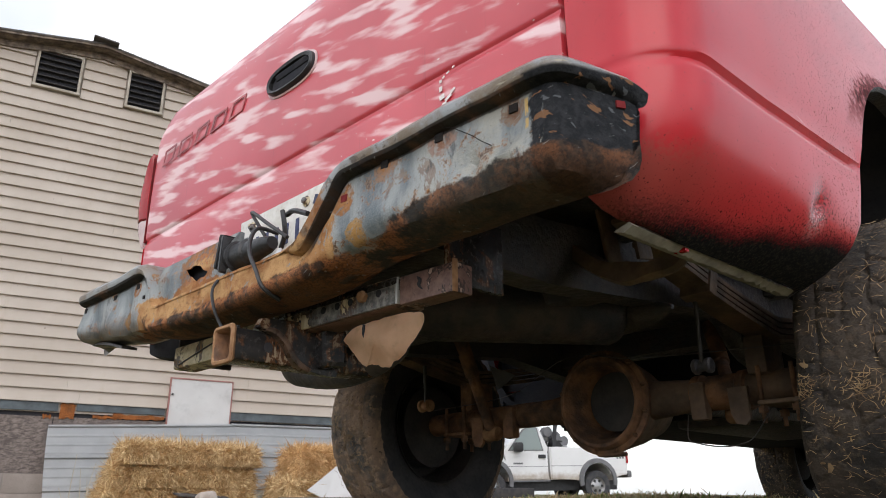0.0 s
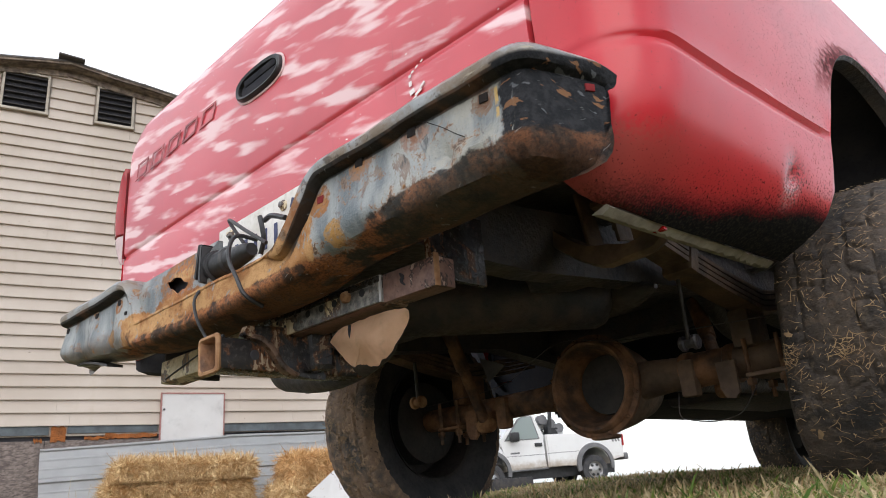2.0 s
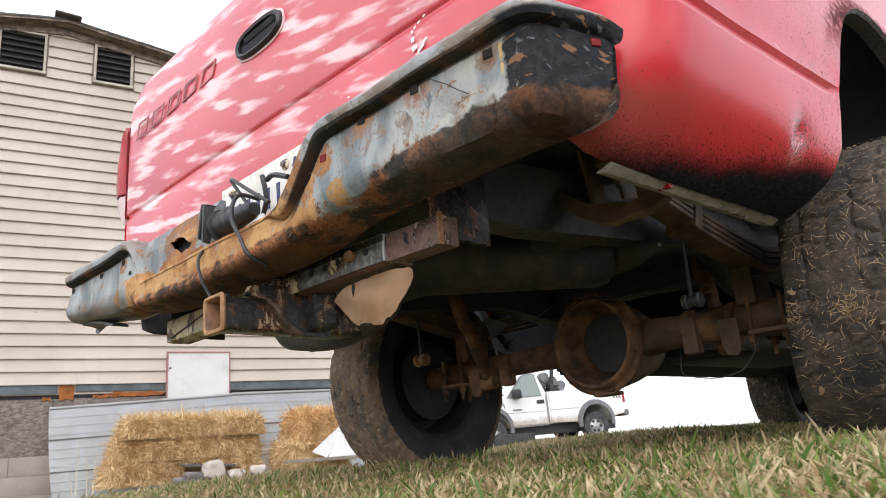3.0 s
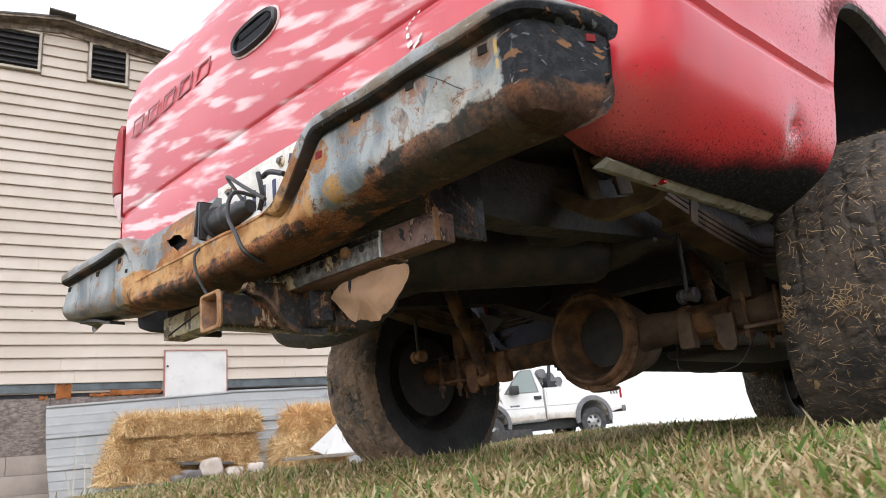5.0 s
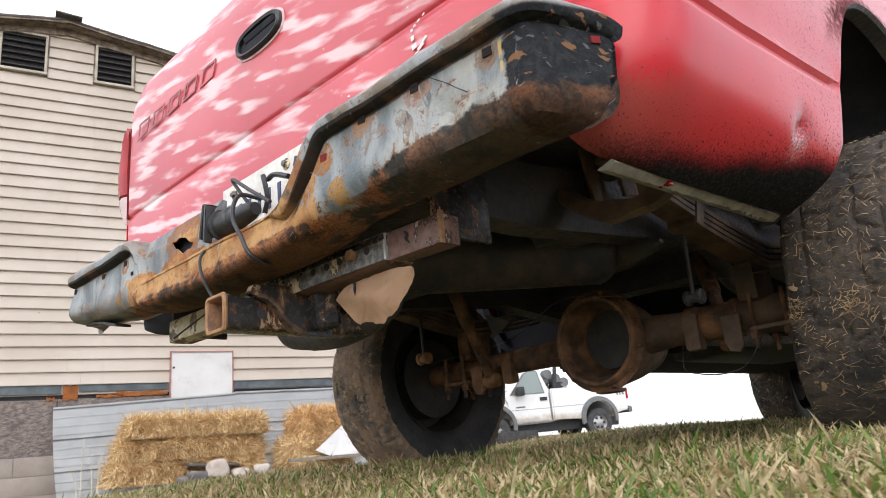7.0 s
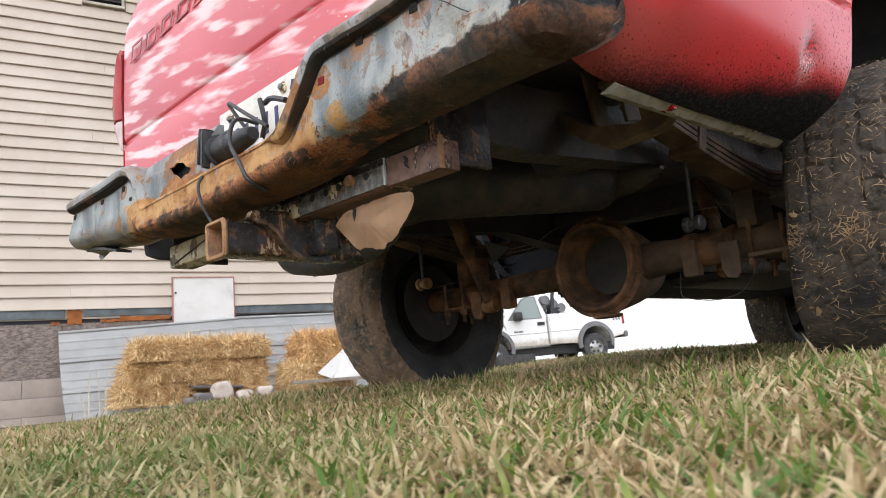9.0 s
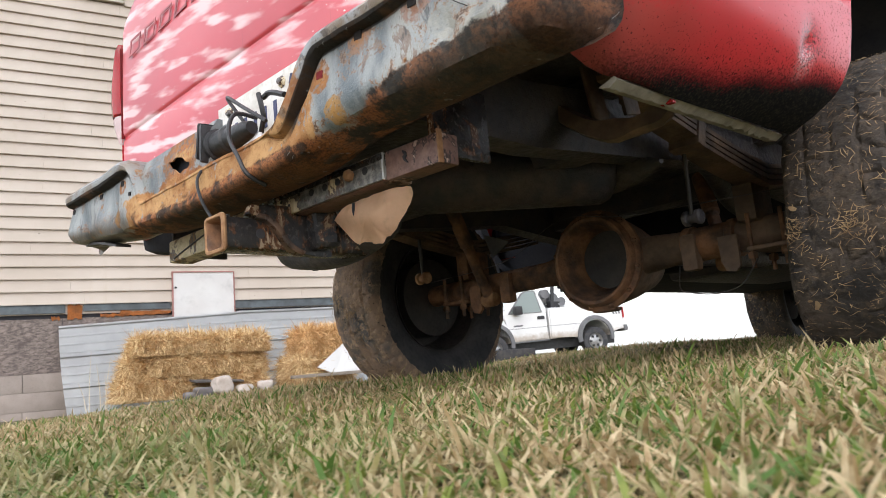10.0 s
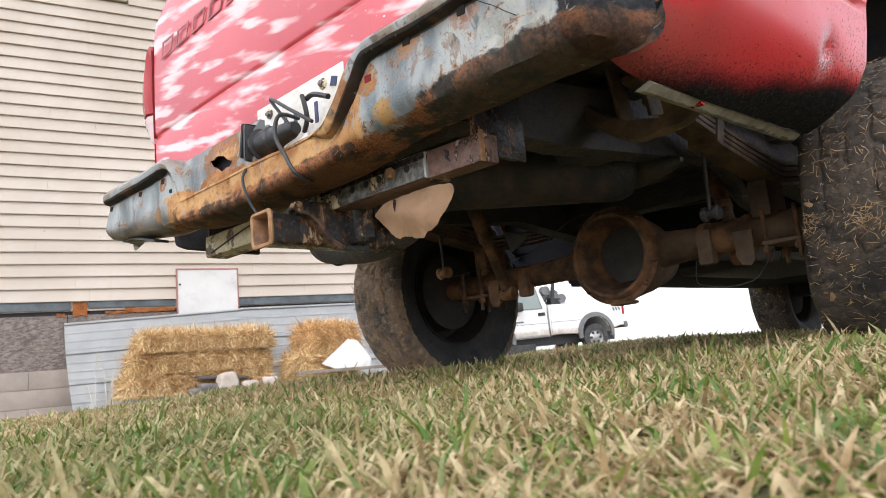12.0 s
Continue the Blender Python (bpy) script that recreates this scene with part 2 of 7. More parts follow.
def bumper_steel():
    """Bare steel, cream in places: grey face, brown lip, shade painted into groove and underside, rust discs."""
    s = Shade("bumper_steel", 0.5, 0.0)
    ax, az = s.axis(0), s.axis(2)
    big, mid, small, fine = s.noise(7, 6, 0.62), s.noise(26, 7, 0.7), s.noise(70, 5, 0.65), s.noise(190, 4)
    jag = s.op("MULTIPLY", s.op("SUBTRACT", mid, 0.5), 0.045)
    streak = s.noise(1.0, 6, 0.62, s.warp((13, 6, 3.0)), 0.4)
    col = s.mix(s.step(streak, 0.36, 0.64), (0.118, 0.143, 0.154), (0.31, 0.325, 0.315))
    # paler cream patches towards the corner
    cream = s.op("MULTIPLY", s.step(ax, 0.52, 0.72), s.step(s.op("ADD", s.op("MULTIPLY", big, 0.7), s.op("MULTIPLY", mid, 0.3)), 0.42, 0.56))
    col = s.mix(s.op("MULTIPLY", cream, 0.65), col, (0.36, 0.335, 0.27))
    # the far end is dirty towards its foot
    foot = s.op("MULTIPLY", s.step(ax, -0.40, -0.48), s.step(s.op("ADD", az, jag), 0.600, 0.560))
    col = s.mix(s.op("MULTIPLY", foot, 0.75), col, s.mix(s.step(mid, 0.4, 0.6), (0.085, 0.078, 0.070), (0.15, 0.115, 0.085)))
    # small scabs and drips
    scab = s.step(s.noise(15, 7, 0.72, s.warp((1, 1, 0.6)), 0.8), 0.60, 0.625)
    col = s.mix(s.op("MULTIPLY", scab, 0.7), col, s.mix(s.step(small, 0.4, 0.6), (0.13, 0.06, 0.03), (0.22, 0.15, 0.10)))

    def disc(x, z, r):
        n = s.t.nodes.new("ShaderNodeVectorMath")
        n.operation = "DISTANCE"
        s.t.links.new(s.warp((1, 0, 1)), n.inputs[0])
        n.inputs[1].default_value = (x, 0.0, z)
        d = s.op("ADD", n.outputs["Value"], s.op("ADD", s.op("MULTIPLY", s.op("SUBTRACT", mid, 0.5), r * 1.5), s.op("MULTIPLY", s.op("SUBTRACT", small, 0.5), r * 0.7)))
        return s.step(d, r, r * 0.86), s.step(d, r * 0.8, r * 0.35)

    # flaked scabs with an orange rim, dark grease smears
    flake = s.op("ADD", s.op("MULTIPLY", s.noise(21, 8, 0.74, s.warp((1, 1, 1), (5, 2, 9)), 0.5), 0.8), s.op("MULTIPLY", fine, 0.2))
    col = s.mix(s.step(flake, 0.565, 0.585, 0, 0.75), col, (0.30, 0.165, 0.085))
    col = s.mix(s.step(flake, 0.595, 0.61, 0, 0.85), col, (0.085, 0.050, 0.034))
    grease = s.noise(1.0, 7, 0.7, s.warp((17, 10, 5), (3, 0, 1)), 0.7)
    col = s.mix(s.step(grease, 0.58, 0.66, 0, 0.75), col, (0.050, 0.052, 0.054))
    worn_out = s.noise(48, 6, 0.7, None, 0.6)
    halo = None
    for x, z, r, ring, core in (
        (0.812, 0.646, 0.026, (0.22, 0.15, 0.11), (0.16, 0.08, 0.045)),
        (0.661, 0.654, 0.036, (0.30, 0.20, 0.16), (0.23, 0.11, 0.065)),
        (0.521, 0.658, 0.034, (0.29, 0.18, 0.125), (0.33, 0.15, 0.055)),
        (0.411, 0.622, 0.034, (0.30, 0.135, 0.05), (0.36, 0.16, 0.055)),
        (0.448, 0.548, 0.026, (0.34, 0.20, 0.08), (0.40, 0.21, 0.06)),
        (-0.47, 0.640, 0.022, (0.30, 0.14, 0.06), (0.30, 0.13, 0.05)),
        (-0.50, 0.565, 0.026, (0.25, 0.145, 0.07), (0.33, 0.17, 0.06)),
        (-0.205, 0.632, 0.092, (0.27, 0.125, 0.055), (0.42, 0.155, 0.05)),
    ):
        edge, heart = disc(x, z, r)
        c = s.mix(heart, ring, core)
        c = s.mix(s.step(fine, 0.55, 0.68, 0, 0.6), c, tuple(0.45 * k for k in ring))
        col = s.mix(s.op("MULTIPLY", edge, s.step(worn_out, 0.40, 0.52, 0.25, 0.95)), col, c)
        halo = edge if halo is None else s.op("MAXIMUM", halo, edge)
    # rusted through: the low middle bar and the slope up to the high end
    middle = s.op("MULTIPLY", s.step(ax, -0.48, -0.42), s.step(ax, 0.37, 0.31))
    slope = s.op("MULTIPLY", s.step(ax, 0.24, 0.30), s.step(s.op("ADD", ax, jag), 0.41, 0.365))
    base = s.op("ADD", s.op("ADD", s.op("MULTIPLY", big, 0.45), s.op("MULTIPLY", mid, 0.40)), s.op("MULTIPLY", small, 0.15))
    bar = s.op("MAXIMUM", s.op("MULTIPLY", middle, s.step(az, 0.612, 0.585, 0.25, 1.0)), s.op("MULTIPLY", slope, 0.75))
    rust = s.step(s.op("ADD", base, s.op("MULTIPLY", bar, 0.17)), 0.575, 0.620)
    soft = s.noise(13, 5, 0.55, None, 0.5)
    rcol = s.mix(s.step(soft, 0.34, 0.62), (0.27, 0.108, 0.036), (0.49, 0.285, 0.125))
    rcol = s.mix(s.step(small, 0.50, 0.72, 0, 0.5), rcol, (0.13, 0.048, 0.020))
    rcol = s.mix(s.step(s.noise(9, 6, 0.65, None, 0.6), 0.55, 0.62, 0, 0.8), rcol, (0.07, 0.040, 0.026))
    rcol = s.mix(s.step(s.noise(19, 4, 0.6, None, 0.8), 0.62, 0.65, 0, 0.8), rcol, (0.25, 0.26, 0.25))
    col = s.mix(rust, col, rcol)
    # the rolled lip: grey worn to brown, with a few pale scrapes
    high = s.op("MAXIMUM", s.step(ax, 0.28, 0.33), s.step(ax, -0.40, -0.44))
    top = s.op("MAXIMUM", s.step(ax, 0.265, 0.425, 0.577, 0.700), s.step(ax, -0.44, -0.36, 0.700, 0.577))
    top = s.op("SUBTRACT", top, s.step(ax, 0.885, 0.955, 0.0, 0.022))
    steep = s.op("ADD", 1.0, s.op("MULTIPLY", s.op("MULTIPLY", s.step(ax, 0.275, 0.325), s.step(ax, 0.42, 0.37)), 0.48))
    down = s.op("DIVIDE", s.op("SUBTRACT", top, az), steep)
    lip = s.op("MULTIPLY", s.step(down, 0.0275, 0.0255), high)
    lcol = s.mix(s.step(s.noise(9, 6, 0.65, None, 0.5), 0.40, 0.58), (0.33, 0.345, 0.355), (0.215, 0.165, 0.12))
    lcol = s.mix(s.step(s.noise(30, 5, 0.65), 0.58, 0.64, 0, 0.7), lcol, (0.06, 0.045, 0.035))
    lcol = s.mix(s.step(s.noise(1.0, 4, 0.6, s.warp((18, 18, 90))), 0.64, 0.68, 0, 0.8), lcol, (0.40, 0.36, 0.27))
    lcol = s.mix(s.op("MULTIPLY", s.op("MULTIPLY", slope, s.step(mid, 0.40, 0.54)), 0.9), lcol, rcol)
    col = s.mix(s.op("MULTIPLY", lip, 0.95), col, lcol)
    # shade and rust painted into the groove under the lip
    groove_shade = s.op("MULTIPLY", s.op("MULTIPLY", s.step(down, 0.0245, 0.0265), s.step(s.op("ADD", down, s.op("MULTIPLY", jag, 0.3)), 0.0450, 0.0395)), s.op("MULTIPLY", high, 0.93))
    col = s.mix(groove_shade, col, s.mix(s.step(s.noise(10, 4), 0.48, 0.62), (0.022, 0.018, 0.015), (0.11, 0.050, 0.024)))
    # old black paint round the corner and on the swept end, slashed with rust
    end = s.op("MULTIPLY", s.step(s.op("ADD", ax, jag), 0.842, 0.850), s.step(az, 0.684, 0.676, 0.12, 1.0))
    keep = s.step(s.noise(1.0, 6, 0.7, s.warp((34, 34, 9)), 0.3), 0.64, 0.60)
    black = s.op("MULTIPLY", end, s.op("MAXIMUM", keep, s.step(ax, 0.862, 0.872)))
    bcol = s.mix(s.step(small, 0.4, 0.65), (0.009, 0.010, 0.012), (0.026, 0.027, 0.030))
    slash = s.noise(1.0, 3, 0.5, s.warp((26, 26, 60), (32, 0, 0)), 0.3)
    bcol = s.mix(s.step(slash, 0.625, 0.655, 0, 0.9), bcol, (0.19, 0.095, 0.045))
    bcol = s.mix(s.step(slash, 0.345, 0.315, 0, 0.6), bcol, (0.14, 0.15, 0.16))
    sill = s.step(s.op("ADD", az, jag), 0.568, 0.556)
    bcol = s.mix(s.op("MULTIPLY", sill, s.step(soft, 0.44, 0.56)), bcol, (0.15, 0.075, 0.035))
    col = s.mix(black, col, bcol)
    # a strip scraped to yellow beside the corner
    strip = s.op("MULTIPLY", s.op("MULTIPLY", s.step(ax, 0.834, 0.836), s.step(ax, 0.843, 0.841)), s.op("MULTIPLY", s.step(az, 0.600, 0.606), s.step(az, 0.655, 0.650)))
    col = s.mix(s.op("MULTIPLY", strip, s.step(small, 0.36, 0.44)), col, (0.50, 0.33, 0.11))
    # black shade painted in, with dark red rust, along the rounded foot
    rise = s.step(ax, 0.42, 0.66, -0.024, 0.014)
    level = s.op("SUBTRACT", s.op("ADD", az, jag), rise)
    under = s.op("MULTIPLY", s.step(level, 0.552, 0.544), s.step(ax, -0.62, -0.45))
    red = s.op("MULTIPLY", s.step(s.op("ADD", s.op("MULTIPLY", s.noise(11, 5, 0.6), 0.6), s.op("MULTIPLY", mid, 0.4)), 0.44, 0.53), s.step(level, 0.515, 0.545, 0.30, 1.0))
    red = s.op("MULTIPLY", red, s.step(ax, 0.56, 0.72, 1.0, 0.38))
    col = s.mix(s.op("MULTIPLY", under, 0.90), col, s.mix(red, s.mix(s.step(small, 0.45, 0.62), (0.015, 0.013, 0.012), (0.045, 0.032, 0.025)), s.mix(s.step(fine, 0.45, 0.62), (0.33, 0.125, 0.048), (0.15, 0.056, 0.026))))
    # scratches and pits
    scratch = s.step(s.noise(1.0, 2, 0.4, s.warp((30, 30, 260), (0, 24, 0))), 0.71, 0.74)
    col = s.mix(s.op("MULTIPLY", scratch, 0.4), col, (0.33, 0.34, 0.33))
    col = s.mix(s.op("MULTIPLY", s.step(fine, 0.66, 0.70), 0.45), col, (0.045, 0.028, 0.02))
    s.bump(s.op("ADD", s.op("MULTIPLY", mid, 0.8), s.op("MULTIPLY", fine, 0.6)), 0.55, 0.005)
    s.bump(s.noise(5, 3), 0.35, 0.02)
    dull = s.op("MAXIMUM", s.op("MAXIMUM", black, s.op("MAXIMUM", rust, halo)), s.op("MAXIMUM", under, groove_shade))
    rough = s.op("ADD", s.step(dull, 0, 1, 0.36, 0.78), s.op("MULTIPLY", s.op("SUBTRACT", small, 0.5), 0.35))
    s.put(s.b.inputs["Specular IOR Level"], s.step(dull, 0, 1, 0.5, 0.20))
    return s.end(col, rough, s.step(dull, 0, 1, 0.3, 0.0))


def tyre_rubber(name="tyre_mud", k=0.9, warm=1.0):
    """Mud-caked rubber; k: how bright the mud is, a high k painting in sunlight."""
    s = Shade(name, 0.85)
    col = s.mix(s.step(s.noise(7, 6, 0.65), 0.36, 0.60), (0.042 * k, 0.038 * k, 0.036 * k), (0.115 * k, 0.088 * k / warm, 0.068 * k / warm**2))
    col = s.mix(s.step(s.noise(34, 6, 0.7), 0.50, 0.66, 0, 0.75), col, (0.18 * k, 0.135 * k / warm, 0.096 * k / warm**2))
    col = s.mix(s.step(s.noise(85, 4, 0.6), 0.60, 0.70, 0, 0.8), col, (0.026, 0.022, 0.020))
    s.bump(s.noise(38, 6, 0.65), 0.9, 0.010)
    s.bump(s.noise(160, 4), 0.6, 0.004)
    return s.end(col)


def siding_paint():
    s = Shade("siding_paint", 0.55)
    col = s.mix(s.step(s.noise(0.7, 4), 0.35, 0.7), (0.455, 0.385, 0.320), (0.53, 0.46, 0.395))
    col = s.mix(s.step(s.noise(1.0, 5, 0.6, s.warp((9, 9, 0.6))), 0.55, 0.8, 0, 0.35), col, (0.40, 0.32, 0.22))
    col = s.mix(s.step(s.noise(30, 4), 0.62, 0.75, 0, 0.25), col, (0.36, 0.30, 0.23))
    # rust drips and nicks
    col = s.mix(s.step(s.noise(1.0, 3, 0.5, s.warp((7, 7, 2.2))), 0.745, 0.79, 0, 0.7), col, (0.40, 0.22, 0.075))
    col = s.mix(s.step(s.noise(14, 3, 0.5), 0.755, 0.775, 0, 0.8), col, (0.14, 0.10, 0.07))
    s.bump(s.noise(4, 3), 0.15, 0.02)
    return s.end(col)


def straw_stuff(name="straw", k=1.0):
    s = Shade(name, 0.8)
    rnd = s.t.nodes.new("ShaderNodeNewGeometry").outputs["Random Per Island"]
    col = s.mix(rnd, (0.40, 0.205 * k, 0.06 * k * k), (1.0, 0.80 * k, 0.47 * k * k))
    col = s.mix(s.step(s.noise(5, 4), 0.42, 0.66, 0, 0.6), col, (0.40, 0.205, 0.065))
    return s.end(col)


def grass_stuff():
    s = Shade("grass_blade", 0.6)
    rnd = s.t.nodes.new("ShaderNodeNewGeometry").outputs["Random Per Island"]
    dry = s.step(s.op("ADD", s.op("MULTIPLY", rnd, 0.80), s.op("MULTIPLY", s.noise(5, 5, 0.7), 1.3)), 0.78, 1.06)
    green = s.mix(s.step(s.noise(24, 3), 0.35, 0.65), (0.070, 0.138, 0.020), (0.265, 0.315, 0.066))
    tan = s.mix(s.step(s.noise(47, 3), 0.35, 0.65), (0.36, 0.25, 0.122), (0.69, 0.56, 0.345))
    own = s.op("FRACT", s.op("MULTIPLY", rnd, 7.0))
    # a greener, darker patch round one point of the lawn
    d = s.t.nodes.new("ShaderNodeVectorMath")
    d.operation = "DISTANCE"
    s.t.links.new(s.warp((1, 1, 0)), d.inputs[0])
    d.inputs[1].default_value = (0.38, -0.62, 0)
    greener = s.op("MULTIPLY", s.step(d.outputs["Value"], 0.80, 0.25), s.step(s.noise(6, 4), 0.3, 0.6, 0.5, 1.0))
    dry = s.op("MULTIPLY", dry, s.op("SUBTRACT", 1.0, s.op("MULTIPLY", greener, 0.5)))
    green = s.mix(s.op("MULTIPLY", greener, 0.55), green, (0.062, 0.125, 0.022))
    green = s.mix(s.step(own, 0.45, 0.85), green, (0.092, 0.180, 0.032))
    tan = s.mix(s.step(own, 0.70, 0.95, 0, 0.45), tan, (0.46, 0.29, 0.13))
    col = s.mix(dry, green, tan)
    col = s.mix(s.step(s.noise(70, 3), 0.62, 0.72, 0, 0.7), col, (0.15, 0.080, 0.038))
    m = s.end(col)
    # thin blades let part of the light through
    thin = s.t.nodes.new("ShaderNodeBsdfTranslucent")
    s.put(thin.inputs["Color"], col)
    both = s.t.nodes.new("ShaderNodeMixShader")
    both.inputs[0].default_value = 0.38
    s.t.links.new(s.b.outputs[0], both.inputs[1])
    s.t.links.new(thin.outputs[0], both.inputs[2])
    s.t.links.new(both.outputs[0], s.t.nodes["Material Output"].inputs["Surface"])
    return m


def soil():
    s = Shade("turf_soil", 0.95)
    col = s.mix(s.step(s.noise(3, 5), 0.35, 0.65), (0.070, 0.068, 0.028), (0.125, 0.104, 0.052))
    col = s.mix(s.step(s.noise(45, 5), 0.4, 0.7, 0, 0.8), col, (0.20, 0.16, 0.085))
    s.bump(s.noise(60, 4), 0.6, 0.02)
    return s.end(col)


def galvanised():
    s = Shade("galvanised_sheet", 0.42, 0.35)
    col = s.mix(s.step(s.noise(2.5, 4), 0.35, 0.65), (0.54, 0.545, 0.545), (0.60, 0.605, 0.60))
    col = s.mix(s.step(s.noise(1, 5, 0.6, s.warp((1.2, 1.2, 26))), 0.62, 0.8, 0, 0.35), col, (0.30, 0.285, 0.265))
    return s.end(col)


def osb_board():
    s = Shade("weathered_board", 0.9)
    co = s.warp((3, 3, 9), (0, 8, 0))
    col = s.mix(s.step(s.noise(4.0, 7, 0.7, co, 0.6), 0.35, 0.65), (0.095, 0.076, 0.068), (0.27, 0.22, 0.195))
    col = s.mix(s.step(s.noise(2.5, 5, 0.65), 0.5, 0.68, 0, 0.8), col, (0.085, 0.068, 0.062))
    s.bump(s.noise(14, 6), 0.5, 0.02)
    return s.end(col)


RED, GATE, BUMPER, TYRE = red_paint(), tailgate_paint(), bumper_steel(), tyre_rubber(k=0.62)
# paler copy of the mud for the left tread: sunlight painted in
TYRE_LIT = tyre_rubber("tyre_mud_lit", 2.7, 1.12)
STRAW_ORANGE = straw_stuff("orange_straw", 0.89)
STRAWDULL = worn("muddy_straw", (0.44, 0.31, 0.165), (0.19, 0.12, 0.065), 22, 0.8)
RUBBER = worn("grey_rubber", (0.034, 0.036, 0.042), (0.075, 0.072, 0.072), 9, 0.8)
STRAWDARK = worn("packed_straw", (0.40, 0.23, 0.085), (0.15, 0.08, 0.03), 9, 0.9, 0, 40, 0.8, 0.02)
SIDING, STRAW, GRASS, SOIL, GALV, OSB = siding_paint(), straw_stuff(), grass_stuff(), soil(), galvanised(), osb_board()
BLACK = worn("black_plastic", (0.014, 0.014, 0.015), (0.028, 0.028, 0.030), 12, 0.42)
STRAP = worn("worn_brown_strap", (0.20, 0.12, 0.08), (0.035, 0.024, 0.019), 24, 0.3)
HALO = worn("pale_reflection_ring", (0.80, 0.68, 0.67), (0.62, 0.36, 0.36), 20, 0.6)
UNDER = worn("grimy_underbody_steel", (0.092, 0.076, 0.070), (0.050, 0.052, 0.064), 13, 0.5, 0.0, 60, 0.7, 0.008)
LEAF = worn("dusty_spring_steel", (0.23, 0.15, 0.10), (0.085, 0.062, 0.048), 12, 0.6)
SPARE = worn("dusty_rubber", (0.034, 0.036, 0.045), (0.098, 0.074, 0.064), 14, 0.5, 0.0, 60, 0.7, 0.008)
# near-black colour that paints in the shade of cavities and hidden panels
DARKHOLE = worn("cavity_shade", (0.036, 0.038, 0.046), (0.054, 0.052, 0.056), 9, 0.9)
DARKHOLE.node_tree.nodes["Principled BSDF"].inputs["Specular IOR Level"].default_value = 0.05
# near-black that paints in the shade of bolt holes and front rims
HOLLOW = worn("hole_shade_black", (0.006, 0.005, 0.005), (0.016, 0.010, 0.008), 30, 0.95)
RUSTY = worn("rusty_axle_steel", (0.33, 0.165, 0.083), (0.066, 0.045, 0.036), 15, 0.7, 0.0, 75, 0.7, 0.006)
HITCH = peeled("scuffed_hitch_paint", (0.016, 0.016, 0.018), (0.034, 0.030, 0.028), (0.11, 0.048, 0.022), (0.20, 0.125, 0.075), (0.34, 0.26, 0.18), 0.585, 0.3)
HITCH_END = peeled("brown_hitch_paint", (0.13, 0.066, 0.050), (0.22, 0.125, 0.098), (0.030, 0.014, 0.012), (0.14, 0.06, 0.04), (0.46, 0.34, 0.28), 0.60, 0.5)
BEIGE = peeled("beige_hitch_paint", (0.52, 0.43, 0.25), (0.38, 0.31, 0.17), (0.05, 0.032, 0.022), (0.10, 0.06, 0.035), (0.26, 0.16, 0.08), 0.585, 0.5)
TAB = peeled("crumpled_tab_metal", (0.30, 0.36, 0.40), (0.55, 0.60, 0.64), (0.04, 0.035, 0.03), (0.06, 0.05, 0.045), (0.3, 0.22, 0.15), 0.57, 0.35)
HITCH_LIGHT = peeled("stained_hitch_bracket", (0.050, 0.049, 0.050), (0.27, 0.255, 0.235), (0.07, 0.035, 0.022), (0.40, 0.30, 0.16), (0.66, 0.57, 0.40), 0.52, 0.38)
RUST_EDGE = worn("rust_edge", (0.42, 0.235, 0.115), (0.20, 0.095, 0.042), 26, 0.8)
DRUM = worn("rim_steel", (0.024, 0.023, 0.025), (0.058, 0.049, 0.044), 9, 0.55)
FLAP = worn("tan_rubber_flap", (0.76, 0.52, 0.34), (0.62, 0.39, 0.23), 14, 0.75, 0.0, 40)
PINCH = worn("bare_seam_sealer", (0.30, 0.28, 0.235), (0.16, 0.145, 0.12), 18, 0.85)
LENS = worn("red_lamp_lens", (0.36, 0.01, 0.012), (0.28, 0.008, 0.01), 6, 0.15)
DULLRED = worn("dull_red_paint", (0.20, 0.012, 0.014), (0.14, 0.01, 0.012), 12, 0.9)
LENS_W = worn("clear_lamp_lens", (0.55, 0.42, 0.41), (0.4, 0.3, 0.29), 6, 0.2)
PLATE = worn("plate_white", (0.72, 0.70, 0.66), (0.55, 0.52, 0.46), 20, 0.45)
INK = worn("plate_ink", (0.05, 0.06, 0.14), (0.03, 0.04, 0.09), 20, 0.6)
SCUFF = worn("white_scuff", (0.8, 0.76, 0.74), (0.7, 0.62, 0.6), 30, 0.7)
EMBLEM = worn("emblem_grey", (0.30, 0.085, 0.095), (0.50, 0.125, 0.135), 7, 0.55)
BLUEGREY = worn("blue_grey_board", (0.13, 0.155, 0.17), (0.075, 0.085, 0.09), 4, 0.8, 0, 30)
ROT = worn("rotten_orange_wood", (0.36, 0.115, 0.025), (0.17, 0.06, 0.018), 9, 0.9, 0, 40, 0.8, 0.02)
BLOCK = worn("concrete_block", (0.36, 0.305, 0.27), (0.29, 0.245, 0.215), 3, 0.95, 0, 60, 0.5, 0.01, rnd=True)
MORTAR = worn("mortar", (0.33, 0.29, 0.26), (0.27, 0.235, 0.21), 5, 0.95)
WHITEBOARD = worn("white_panel", (0.64, 0.63, 0.615), (0.58, 0.565, 0.55), 2, 0.5, 0, 5, 0.02)
PINKTRIM = worn("faded_red_trim", (0.36, 0.17, 0.15), (0.28, 0.13, 0.11), 8, 0.7)
ROOF = worn("dark_roofing", (0.07, 0.062, 0.058), (0.13, 0.115, 0.105), 3, 0.9, 0, 20)
RAKE = worn("weathered_rake_board", (0.30, 0.235, 0.18), (0.10, 0.075, 0.06), 9, 0.85, 0, 40, 0.8, 0.02)
VENTTRIM = worn("vent_trim", (0.50, 0.45, 0.38), (0.36, 0.31, 0.25), 5, 0.7, 0, 40)
